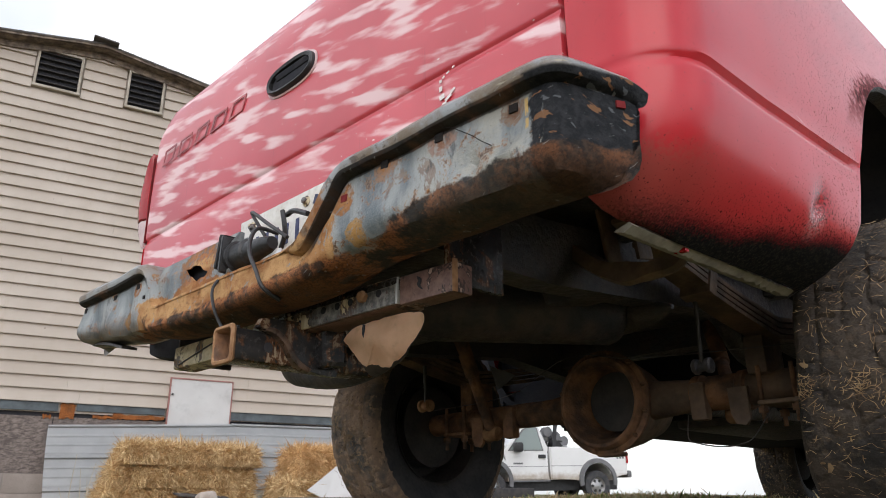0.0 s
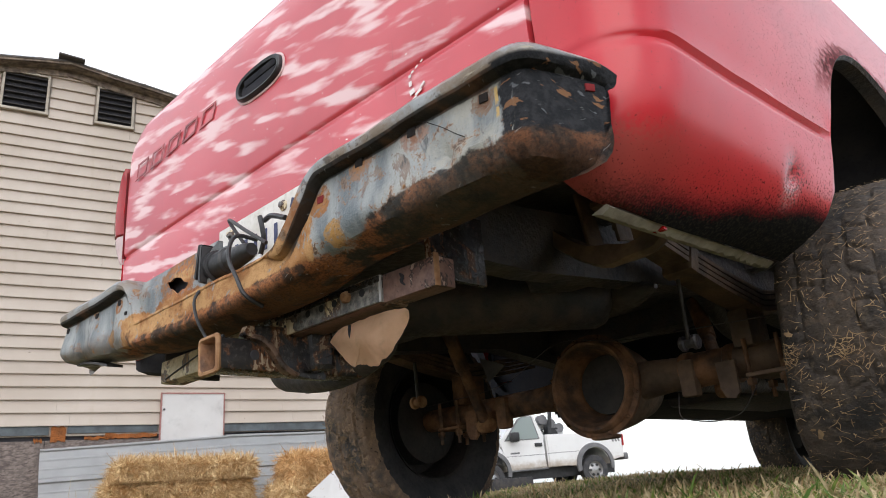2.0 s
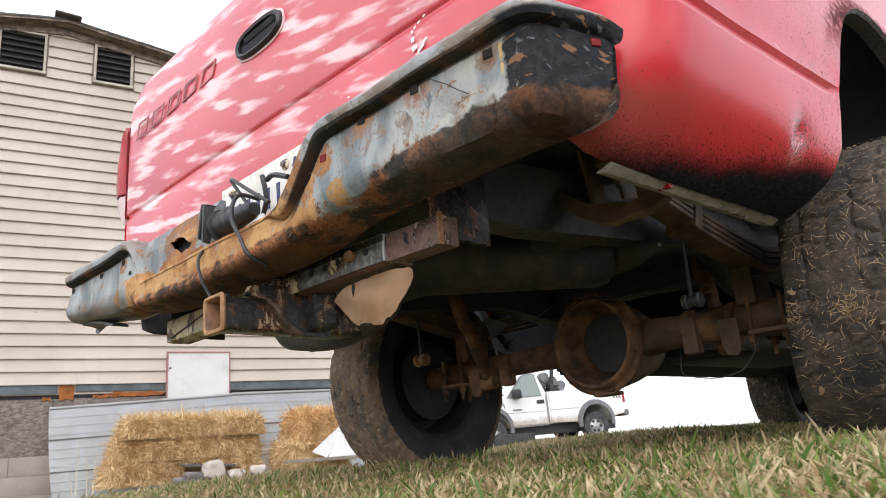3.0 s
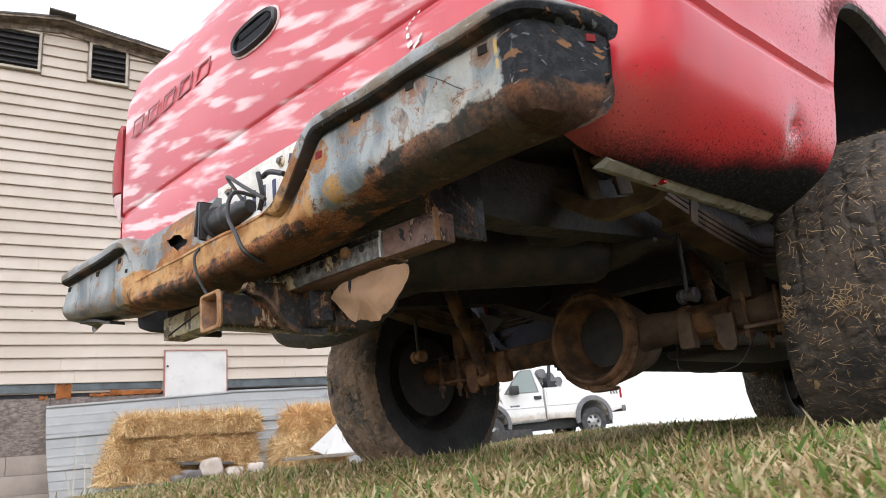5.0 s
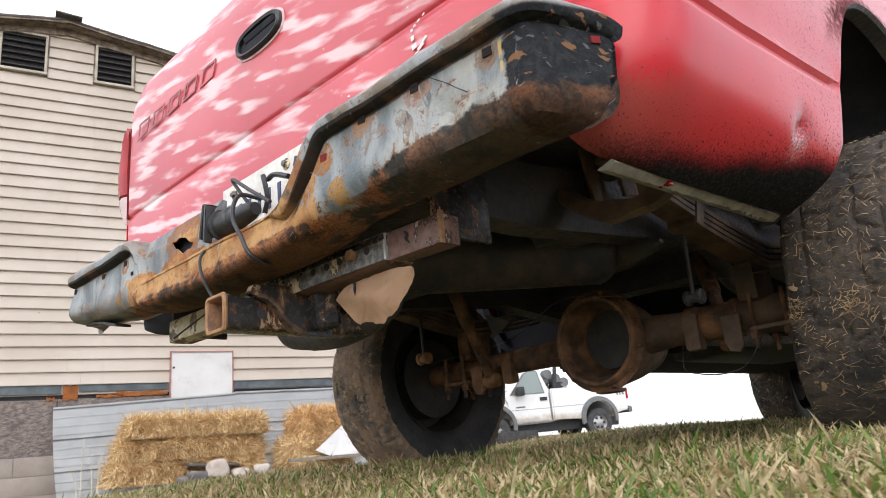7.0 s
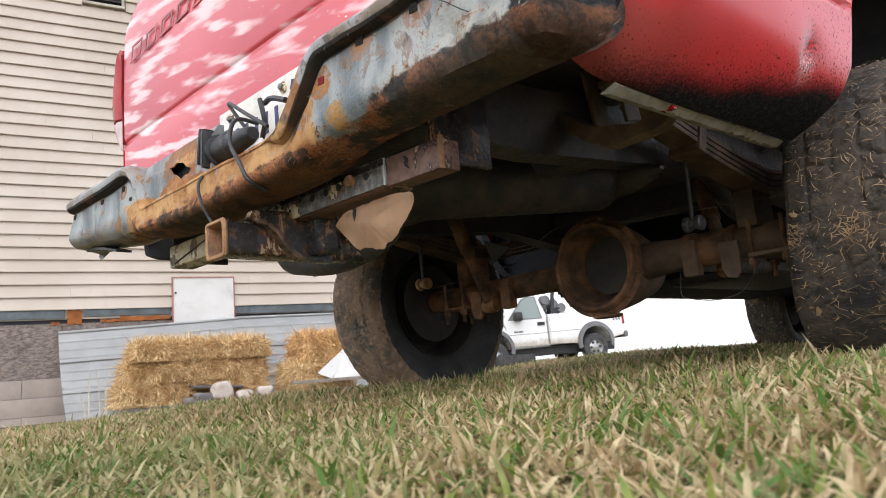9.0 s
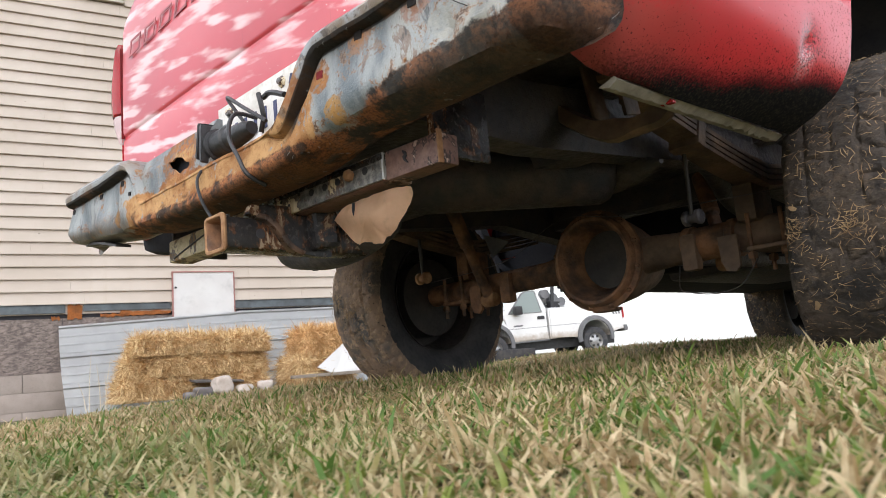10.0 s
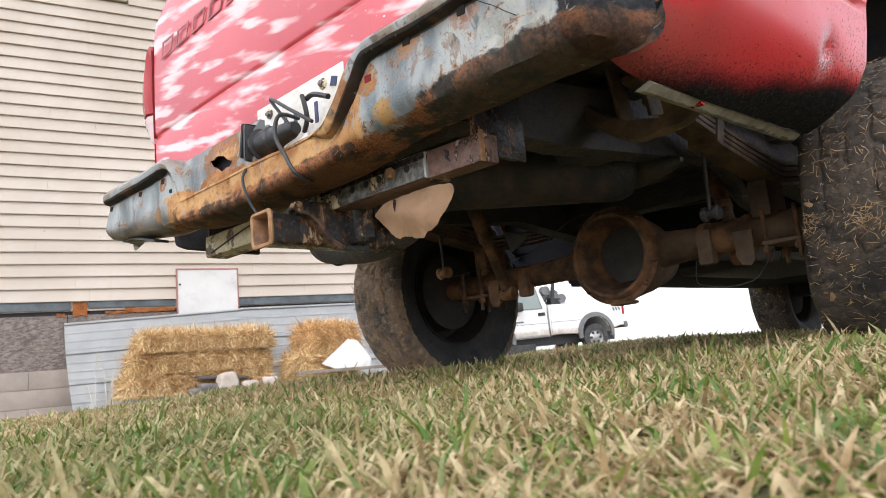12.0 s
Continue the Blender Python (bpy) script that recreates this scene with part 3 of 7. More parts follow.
VENTDARK = worn("vent_slat", (0.030, 0.028, 0.028), (0.05, 0.046, 0.045), 5, 0.8)
STONE = worn("field_stone", (0.40, 0.33, 0.28), (0.52, 0.46, 0.41), 6, 0.9, 0, 40, rnd=True)
DARKSTONE = worn("dark_stone", (0.11, 0.10, 0.10), (0.2, 0.18, 0.17), 6, 0.9, 0, 40, rnd=True)
DRYSTALK = worn("bleached_stalk", (0.74, 0.68, 0.56), (0.60, 0.53, 0.41), 9, 0.8)
WOOD = worn("grey_plank", (0.26, 0.22, 0.18), (0.18, 0.15, 0.12), 6, 0.9, 0, 50)


def white_paint():
    s = Shade("white_truck_paint", 0.3, 0.0, 0.3)
    col = s.mix(s.step(s.noise(1.5, 4), 0.35, 0.7), (0.76, 0.76, 0.755), (0.70, 0.69, 0.685))
    # road dirt thrown up along the sills
    mud = s.op("ADD", s.step(s.axis(2), 0.95, 0.56), s.op("MULTIPLY", s.op("SUBTRACT", s.noise(6, 6, 0.65), 0.5), 1.2))
    dirt = s.step(mud, 0.35, 1.2, 0, 0.8)
    return s.end(s.mix(dirt, col, (0.36, 0.28, 0.20)), s.step(dirt, 0, 1, 0.28, 0.8))


WHITE = white_paint()
GREYTRIM = worn("grey_trim", (0.17, 0.17, 0.175), (0.12, 0.12, 0.125), 5, 0.6)
CHROME = worn("dull_alloy", (0.45, 0.45, 0.45), (0.35, 0.34, 0.33), 8, 0.35, 0.7)


def glass_mat():
    s = Shade("tinted_glass", 0.05)
    s.b.inputs["Transmission Weight"].default_value = 0.6
    return s.end((0.60, 0.70, 0.68))


GLASS = glass_mat()


# ---- mesh helpers ----
def link(name, bm, material, smooth=True):
    me = bpy.data.meshes.new(name)
    bmesh.ops.recalc_face_normals(bm, faces=bm.faces[:])
    bm.to_mesh(me)
    bm.free()
    me.materials.append(material)
    if smooth:
        for p in me.polygons:
            p.use_smooth = True
        me.set_sharp_from_angle(angle=radians(38))
    return new(name, me)


def part(name, bm, material, parent, label="", smooth=True):
    ob = link(name, bm, material, smooth)
    ob.parent = parent
    if label:
        tagged(ob, label)
    return ob


def thing(name, label, category, m=None, group="", kind=""):
    ob = new(name)
    ob.empty_display_size = 0.1
    if m is not None:
        ob.matrix_world = m
    return tagged(ob, label, category, group, kind)


def box(bm, c, size, turn=(0, 0, 0), bevel=0.0, m=None):
    mm = pose(*c, *turn) @ Matrix.Diagonal((*size, 1))
    if m is not None:
        mm = m @ mm
    vs = bmesh.ops.create_cube(bm, size=1, matrix=mm)["verts"]
    if bevel:
        es = list({e for v in vs for e in v.link_edges})
        bmesh.ops.bevel(bm, geom=es, offset=bevel, segments=2, affect="EDGES", profile=0.6)
    return bm


def skin(bm, rings, closed=True, caps=True):
    """Faces between rings of points of equal count."""
    vs = [[bm.verts.new(p) for p in r] for r in rings]
    n = len(vs[0])
    for a, b in zip(vs, vs[1:]):
        for i in range(n if closed else n - 1):
            j = (i + 1) % n
            try:
                bm.faces.new((a[i], a[j], b[j], b[i]))
            except ValueError:
                pass
    if caps and closed:
        for r in (vs[0], vs[-1]):
            try:
                bm.faces.new(r)
            except ValueError:
                pass
    return vs


def tube(bm, pts, r, seg=10, caps=True):
    pts = [Vector(p) for p in pts]
    rings, side = [], None
    for i, p in enumerate(pts):
        d = (pts[min(i + 1, len(pts) - 1)] - pts[max(i - 1, 0)]).normalized()
        if side is None:
            side = d.cross(Vector((0, 0, 1)) if abs(d.z) < 0.9 else Vector((1, 0, 0))).normalized()
        side = (side - d * side.dot(d)).normalized()
        up = d.cross(side)
        rr = r[i] if isinstance(r, (list, tuple)) else r
        rings.append([p + rr * (math.cos(a) * side + math.sin(a) * up) for a in (2 * math.pi * k / seg for k in range(seg))])
    skin(bm, rings, True, caps)
    return bm


def spin(bm, profile, c, axis="X", seg=32, closed=False):
    """Revolves (radius, along) pairs round an axis through c."""
    rings = []
    for k in range(seg):
        a = 2 * math.pi * k / seg
        ca, sa = math.cos(a), math.sin(a)
        ring = []
        for r, s in profile:
            v = {"X": (s, r * ca, r * sa), "Y": (r * ca, s, r * sa), "Z": (r * ca, r * sa, s)}[axis]
            ring.append((c[0] + v[0], c[1] + v[1], c[2] + v[2]))
        rings.append(ring)
    rings.append(rings[0])
    vs = [[bm.verts.new(p) for p in r] for r in rings[:-1]]
    vs.append(vs[0])
    n = len(profile)
    for a, b in zip(vs, vs[1:]):
        for i in range(n if closed else n - 1):
            j = (i + 1) % n
            bm.faces.new((a[i], a[j], b[j], b[i]))
    return bm


def curve_between(points, n):
    """A smooth run of n points through the given ones (Catmull-Rom)."""
    pts = [Vector(p) for p in points]
    pts = [2 * pts[0] - pts[1]] + pts + [2 * pts[-1] - pts[-2]]
    out, spans = [], len(pts) - 3
    for k in range(n):
        u = k / (n - 1) * spans
        i = min(int(u), spans - 1)
        f = u - i
        a, b, c, d = pts[i : i + 4]
        out.append(0.5 * (2 * b + (c - a) * f + (2 * a - 5 * b + 4 * c - d) * f * f + (3 * b - a - 3 * c + d) * f**3))
    return out


def prism(bm, outline, a, b, axis="Y"):
    """A flat outline pushed from a to b along an axis. outline: pairs on the two other axes."""
    def at(u, v, w):
        return {"X": (w, u, v), "Y": (u, w, v), "Z": (u, v, w)}[axis]
    skin(bm, [[at(u, v, a) for u, v in outline], [at(u, v, b) for u, v in outline]])
    return bm


def lerp(a, b, f):
    return a + (b - a) * f


def ease(a, b, x):
    f = min(1, max(0, (x - a) / (b - a)))
    return f * f * (3 - 2 * f)

# ---- ground ----
def ground_z(x, y):
    z = 0.10 * math.exp(-(((x - 1.62) / 0.62) ** 2 + ((y - 0.55) / 0.75) ** 2))
    z += 0.05 * math.exp(-(((x - 0.3) / 1.3) ** 2 + ((y - 1.3) / 1.4) ** 2))
    z += 0.135 * math.exp(-(((x + 1.5) / 2.0) ** 2 + ((y - 3.2) / 0.9) ** 2))
    z += 0.048 * math.exp(-(((x + 1.5) / 1.3) ** 2 + ((y - 0.95) / 0.7) ** 2))
    # falls away towards the barn
    along = x * 0.9671 - y * 0.2545
    z -= 0.30 * ease(-0.4, -8.0, along) * ease(13.0, 7.5, y)
    z -= 0.075 * ease(8.0, 14.0, y)
    z += 0.012 * noise.noise((x * 0.8, y * 0.8, 3.0)) + 0.006 * noise.noise((x * 3.1, y * 3.1, 7.0))
    far = math.hypot(x, y)
    return z - 0.0016 * max(0, far - 30)


def build_ground():
    bm = bmesh.new()
    radii = [0.0, 0.15] + [0.15 * 1.085**k for k in range(1, 118)]
    seg = 144
    rows = []
    for r in radii[1:]:
        rows.append([(1.4 + r * math.cos(2 * math.pi * k / seg), -0.75 + r * math.sin(2 * math.pi * k / seg)) for k in range(seg)])
    vs = [[bm.verts.new((x, y, ground_z(x, y))) for x, y in row] for row in rows]
    mid = bm.verts.new((1.4, -0.75, ground_z(1.4, -0.75)))
    for k in range(seg):
        bm.faces.new((mid, vs[0][k], vs[0][(k + 1) % seg]))
    for a, b in zip(vs, vs[1:]):
        for k in range(seg):
            bm.faces.new((a[k], b[k], b[(k + 1) % seg], a[(k + 1) % seg]))
    return tagged(link("ground", bm, SOIL), "uneven lawn of trampled green and straw-coloured grass", "ground", kind="structure")


build_ground()

# ---- barn: a gable wall with lap siding ----
# its own axes: x along the wall, -y out of the wall towards the lawn, z up
BARN = Matrix.Translation((-11.599 * 0.9671, 11.599 * 0.2545, 0)) @ Matrix(((0.2545, -0.9671, 0, 0), (0.9671, 0.2545, 0, 0), (0, 0, 1, 0), (0, 0, 0, 1)))
RIDGE, HALF = 0.11, 6.2


def roof_z(s):
    d = abs(s - RIDGE)
    return 7.72 - 0.15 * d if d < 3.4 else 7.21 - 1.35 * (d - 3.4)


def on_barn(ob):
    ob.matrix_world = BARN
    return ob


def build_barn():
    bm = bmesh.new()
    prism(bm, [(RIDGE - HALF, 1.3), (RIDGE + HALF, 1.3), (RIDGE + HALF, 3.4), (RIDGE + 3.4, 7.16), (RIDGE, 7.67), (RIDGE - 3.4, 7.16), (RIDGE - HALF, 3.4)], 0.02, 0.2)
    for c in ((RIDGE - HALF + 0.1, 5.5, 2.3), (RIDGE + HALF - 0.1, 5.5, 2.3)):
        box(bm, c, (0.2, 10.6, 2.0))
    box(bm, (RIDGE, 10.9, 4.2), (2 * HALF, 0.2, 5.8))
    wall = on_barn(link("wall_barn", bm, SIDING, False))
    tagged(wall, "barn gable wall clad in cream lap siding", "wall", kind="structure")
    # lap siding, a board every 0.2 m, each tilted so that its foot stands proud
    z = 1.452
    while z < 7.6:
        top = min(z + 0.2124, 7.67)
        half = HALF if z < 3.2 else min(HALF, 3.4 + (7.2 - z) / 1.35) if z < 7.2 else max(0.3, (7.655 - z) / 0.15)
        a, b = RIDGE - half, RIDGE + half
        cuts = [a]
        x = a + 1.1 + 2.3 * random.random()
        while x < b - 0.6:
            cuts.append(x)
            x += 3.66
        cuts.append(b)
        spans = list(zip(cuts, cuts[1:]))
        for u, v in spans:
            pieces = [(u, v)]
            if 6.75 < z + 0.1 < 7.53:
                for va, vb in ((-0.90, -0.13), (0.57, 1.27)):
                    pieces = [q for (p0, p1) in pieces for q in ((p0, min(p1, va)), (max(p0, vb), p1)) if q[1] - q[0] > 0.02]
            for p0, p1 in pieces:
                bb = bmesh.new()
                sag = 0.006 * math.sin(z * 7 + p0)
                prof = [(0.018, top), (0.0, top), (-0.042, z + 0.014), (-0.042, z), (0.018, z)]
                skin(bb, [[(p0 + 0.001, y, h) for y, h in prof], [(0.5 * (p0 + p1), y, h + sag) for y, h in prof], [(p1 - 0.001, y, h) for y, h in prof]])
                ob = link("siding_board", bb, SIDING, False)
                ob.parent = wall
        z += 0.2024
    # roof edge
    bm = bmesh.new()
    for s in (-1, 1):
        pts = [(RIDGE, 7.695), (RIDGE + s * 3.4, 7.185), (RIDGE + s * (HALF + 0.25), 3.1)]
        for (x0, z0), (x1, z1) in zip(pts, pts[1:]):
            skin(bm, [[(x, y, z + dz) for x, z in ((x0, z0), (x1, z1))] for y, dz in ((-0.28, 0.06), (-0.28, 0.095), (11.2, 0.095), (11.2, 0.06))], False)
    tagged(on_barn(link("roof", bm, ROOF, False)), "low dark barn roof with a ragged weathered edge", "roof", kind="structure")
    rake = thing("rake_trim", "weathered brown rake boards under the barn roof", "trim", BARN, kind="structure")
    for s in (-1, 1):
        for y, lo, hi, m in ((-0.24, 0.02, 0.10, RAKE), (-0.05, -0.12, 0.05, RAKE)):
            bm = bmesh.new()
            n = 9
            x0, x1 = (RIDGE, RIDGE + s * 3.4)
            rings = []
            for i in range(n):
                x = lerp(x0, x1, i / (n - 1))
                w = 0.012 * math.sin(i * 2.1 + s)
                zz = lerp(7.695, 7.185, i / (n - 1)) + w
                rings.append([(x, y - 0.025, zz + lo), (x, y + 0.02, zz + lo), (x, y + 0.02, zz + hi), (x, y - 0.025, zz + hi)])
            skin(bm, rings)
            part("rake_board", bm, m, rake)
        bm = bmesh.new()
        skin(bm, [[(RIDGE, -0.26, 7.695), (RIDGE, 0.0, 7.695)], [(RIDGE + s * 3.4, -0.26, 7.185), (RIDGE + s * 3.4, 0.0, 7.185)]], False)
        part("soffit", bm, RAKE, rake)
    cap = bmesh.new()
    box(cap, (RIDGE + 0.02, 0.1, 7.805), (0.42, 1.0, 0.03), (0, 5, 0), 0.008)
    tagged(on_barn(link("ridge_cap", cap, ROOF)), "loose dark sheet capping the barn ridge", "roof sheet", kind="structure")
    # louvred vents
    for k, (a, b) in enumerate(((-0.86, -0.174), (0.617, 1.222))):
        vent = thing(f"window_{k + 1}", "louvred attic vent with dark slats in pale trim", "vent", BARN, "attic vents", "structure")
        # near-black sheet stands for the shade behind the slats
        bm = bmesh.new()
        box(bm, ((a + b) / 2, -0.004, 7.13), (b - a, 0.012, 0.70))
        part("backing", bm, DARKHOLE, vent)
        for c, size in (((a, -0.03, 7.13), (0.042, 0.075, 0.76)), ((b, -0.03, 7.13), (0.042, 0.075, 0.76)), (((a + b) / 2, -0.03, 6.772), (b - a + 0.07, 0.085, 0.045)), (((a + b) / 2, -0.03, 7.49), (b - a, 0.075, 0.04))):
            bm = bmesh.new()
            box(bm, c, size, (0, 0, 0), 0.006)
            part("vent_frame", bm, VENTTRIM, vent)
        for i in range(6):
            bm = bmesh.new()
            box(bm, ((a + b) / 2, -0.045, 6.868 + i * 0.113), (b - a - 0.05, 0.010, 0.07), (-52, 0, 0))
            part("slat", bm, VENTDARK, vent, smooth=False)
    # sill board, rot, plywood and block footing
    skirt = thing("baseboard", "blue-grey sill boards over rotten wood and weathered plywood", "sill", BARN, kind="structure")
    for a, b, z0, z1 in ((RIDGE - HALF, 0.34, 1.315, 1.449), (0.6, 1.94, 1.335, 1.449), (3.04, RIDGE + HALF, 1.31, 1.449)):
        bm = bmesh.new()
        box(bm, ((a + b) / 2, 0.0, (z0 + z1) / 2), (b - a, 0.03, z1 - z0), (0, 0, 0), 0.004)
        part("sill_board", bm, BLUEGREY, skirt, smooth=False)
    # dark strip painting in the shade between sill and footing
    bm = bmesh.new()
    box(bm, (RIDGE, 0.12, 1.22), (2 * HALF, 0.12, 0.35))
    part("dark_backing", bm, DARKHOLE, skirt, "dark sheet standing for the shade behind the sill", False)
    rnd = random.Random(4)
    for a, b, z0, z1 in ((0.37, 0.58, 1.22, 1.445), (0.85, 1.3, 1.235, 1.29), (1.15, 1.94, 1.25, 1.325), (0.14, 0.26, 1.21, 1.27)):
        bm = bmesh.new()
        n = 12
        lo = [(lerp(a, b, i / n), z0 + rnd.uniform(-0.02, 0.02)) for i in range(n + 1)]
        hi = [(lerp(a, b, i / n), z1 + rnd.uniform(-0.02, 0.01)) for i in range(n, -1, -1)]
        prism(bm, lo + hi, -0.005, 0.05)
        part("rotten_wood", bm, ROT, skirt, "orange rotten wood", False)
    for a, b in ((RIDGE - HALF, -2.15), (-2.14, 0.29), (0.30, 2.7), (2.71, RIDGE + HALF)):
        bm = bmesh.new()
        box(bm, ((a + b) / 2, 0.03, 0.81), (b - a, 0.025, 0.85), (0, 0, 0), 0.003)
        part("plywood_sheet", bm, OSB, skirt, "weathered grey particle board", False)
    foot = bmesh.new()
    box(foot, (RIDGE, 0.16, -0.1), (2 * HALF - 0.02, 0.15, 1.0))
    footing = on_barn(link("wall_footing", foot, MORTAR, False))
    tagged(footing, "concrete block footing of the barn", "wall", kind="structure")
    bm = bmesh.new()
    box(bm, (0, 0, 0), (1.194, 0.16, 0.281), (0, 0, 0), 0.005)
    me = link("block", bm, BLOCK)
    me.parent = footing
    me.location = (0.35, 0.08, 0.24)
    for row in range(3):
        for k in range(-4, 6):
            if (row, k) == (0, 0):
                continue
            ob = new("block", me.data)
            ob.parent = footing
            ob.location = (0.35 + 1.2 * k + 0.6 * (row % 2), 0.08, 0.24 - 0.285 * row)
    # white panel on the wall
    panel = thing("wall_panel", "white painted panel with a faded red frame on the siding", "panel", BARN)
    bm = bmesh.new()
    box(bm, (2.492, -0.045, 1.565), (1.045, 0.02, 0.78), (0, 0, 0), 0.004)
    part("board", bm, WHITEBOARD, panel, smooth=False)
    for c, size in (((1.972, -0.05, 1.565), (0.025, 0.035, 0.79)), ((2.492, -0.05, 1.959), (1.065, 0.035, 0.022)), ((3.015, -0.05, 1.585), (0.02, 0.035, 0.75))):
        bm = bmesh.new()
        box(bm, c, size)
        part("frame", bm, PINKTRIM, panel, "faded red frame strip", False)
    bm = bmesh.new()
    spin(bm, [(0.0, -0.01), (0.018, -0.01), (0.018, 0.012), (0.0, 0.012)], (2.02, -0.062, 1.69), "Y", 12)
    part("knob", bm, BLACK, panel)


build_barn()


def corrugated(name, s0, s1, z0a, z0b, lean, curl):
    """A ribbed sheet leaning on the wall, ribs running along it."""
    bm = bmesh.new()
    nz, nx = 150, 14
    rings = []
    for i in range(nz):
        f = i / (nz - 1)
        ring = []
        u = f * 3
        w = u % 1
        rib = 0.032 * ease(0.10, 0.05, min(w, 1 - w)) + 0.007 * (ease(0.035, 0.014, abs(w - 0.36)) + ease(0.035, 0.014, abs(w - 0.64)))
        for k in range(nx):
            g = k / (nx - 1)
            top = lerp(z0a, z0b, g)
            bot = -0.32
            z = lerp(bot, top, f)
            y = -lean * (1 - f) - 0.07 - rib - 0.01 * math.sin(g * 5 + f * 2)
            x = lerp(s0, s1, g) + curl * (1 - f) ** 2 * (1 - g)
            ring.append((x, y, z))
        rings.append(ring)
    vs = skin(bm, rings, False)
    bmesh.ops.solidify(bm, geom=bm.faces[:], thickness=0.003)
    ob = on_barn(link(name, bm, GALV))
    return tagged(ob, "ribbed galvanised metal sheet leaning against the barn foot", "metal sheet", "leaning metal sheets")


corrugated("metal_sheet", 0.24, 3.06, 1.10, 1.24, 0.45, 0.10)
corrugated("metal_sheet", 3.04, 6.0, 1.25, 1.28, 0.40, 0.0)


def bale(m, size, seed, label, straw=STRAW):
    """A straw bale: a lumpy core under a coat of straws."""
    rnd = random.Random(seed)
    lx, ly, lz = size
    core = bmesh.new()
    box(core, (0, 0, lz / 2), (lx - 0.12, ly - 0.12, lz - 0.06))
    bmesh.ops.subdivide_edges(core, edges=core.edges[:], cuts=5, use_grid_fill=True)
    for v in core.verts:
        v.co += Vector([rnd.uniform(-0.012, 0.012) for _ in range(3)])
    root = thing("straw_bale", label, "straw bale", m, "straw bales by the barn")
    part("core", core, STRAWDARK, root)
    verts, faces = [], []
    for _ in range(11000):
        side = rnd.random()
        if side < 0.42:
            p, n = Vector((rnd.uniform(-0.5, 0.5) * lx, -ly / 2, rnd.random() * lz)), Vector((0, -1, 0))
        elif side < 0.62:
            p, n = Vector((rnd.uniform(-0.5, 0.5) * lx, rnd.uniform(-0.5, 0.5) * ly, lz)), Vector((0, 0, 1))
        elif side < 0.81:
            p, n = Vector((-lx / 2, rnd.uniform(-0.5, 0.5) * ly, rnd.random() * lz)), Vector((-1, 0, 0))
        else:
            p, n = Vector((lx / 2, rnd.uniform(-0.5, 0.5) * ly, rnd.random() * lz)), Vector((1, 0, 0))
        v = 2 * abs(p.z / lz - 0.5)
        u = 2 * abs(p.x / lx)
        p -= n * (0.075 * v**3 + 0.05 * u**6 - 0.02 + 0.03 * noise.noise((p.x * 5 + seed * 3, p.y * 5, p.z * 7)))
        # combed downwards, wilder on top
        drop = -0.85 if n.z == 0 and rnd.random() < 0.8 else 0.0
        d = (Vector((rnd.gauss(0, 0.42), rnd.gauss(0, 0.42), rnd.gauss(drop, 0.5))) + n * rnd.uniform(0.05, 0.6)).normalized()
        ln = rnd.uniform(0.08, 0.24) * (1.5 if rnd.random() < 0.06 else 1)
        w = d.cross(Vector((rnd.gauss(0, 1), rnd.gauss(0, 1), rnd.gauss(0, 1)))).normalized() * rnd.uniform(0.0022, 0.0056)
        q = p + d * ln
        q.z = max(0.0, q.z)
        mid = (p + q) / 2 + n * 0.008
        i = len(verts)
        verts += [p - w, p + w, mid + w, mid - w, q]
        faces += [(i, i + 1, i + 2, i + 3), (i + 3, i + 2, i + 4)]
    me = bpy.data.meshes.new("loose_straw")
    me.from_pydata([v[:] for v in verts], [], faces)
    me.materials.append(straw)
    ob = new("loose_straw", me)
    ob.parent = root
    tagged(ob, kind="stuff")
    return root


def barn_pose(s, out, z, turn=0):
    return BARN @ pose(s, -out, z, 0, 0, turn)


BALE = "loose golden straw bale lying by the barn sheets"
bale(barn_pose(1.50, 1.27, -0.16, 3), (1.10, 0.5, 0.34), 1, BALE)
bale(barn_pose(2.58, 1.28, -0.16), (0.98, 0.48, 0.34), 2, BALE)
bale(barn_pose(1.55, 1.22, 0.17, -3), (0.98, 0.48, 0.33), 3, "golden straw bale in the middle of a low stack")
bale(barn_pose(2.58, 1.20, 0.17, 4), (1.0, 0.48, 0.33), 4, "golden straw bale in the middle of a low stack")
bale(barn_pose(1.66, 1.2, 0.49, 4), (0.98, 0.46, 0.30), 5, "golden straw bale on top of a low stack")
bale(barn_pose(2.64, 1.2, 0.48, -4), (1.02, 0.46, 0.29), 6, "golden straw bale on top of a low stack")
bale(barn_pose(3.98, 1.38, -0.12, 24), (1.2, 0.55, 0.46), 7, BALE)
bale(barn_pose(4.14, 1.28, 0.32, 18), (1.0, 0.48, 0.47), 8, "orange straw bale on top of another bale", STRAW_ORANGE)


def stalk(s, out, h, lean, seed):
    rnd = random.Random(seed)
    bm = bmesh.new()
    tube(bm, curve_between([(0, 0, 0), (lean * 0.3, 0.01, h * 0.5), (lean, 0.0, h)], 8), [0.009, 0.008, 0.008, 0.007, 0.006, 0.005, 0.004, 0.003], 5)
    ob = link("dry_stalk", bm, DRYSTALK)
    ob.matrix_world = barn_pose(s, out, -0.22, rnd.uniform(-20, 20))
    tagged(ob, "thin pale dry weed stalk before the metal sheet", "weed", "dry weed stalks")


for k, (s, h, lean) in enumerate(((0.60, 0.86, 0.03), (0.74, 0.66, -0.05), (0.80, 0.74, 0.08), (0.84, 0.50, -0.03), (0.88, 0.58, 0.05), (0.54, 0.40, -0.10))):
    stalk(s, 1.0 + 0.1 * (k % 3), h, lean, k)

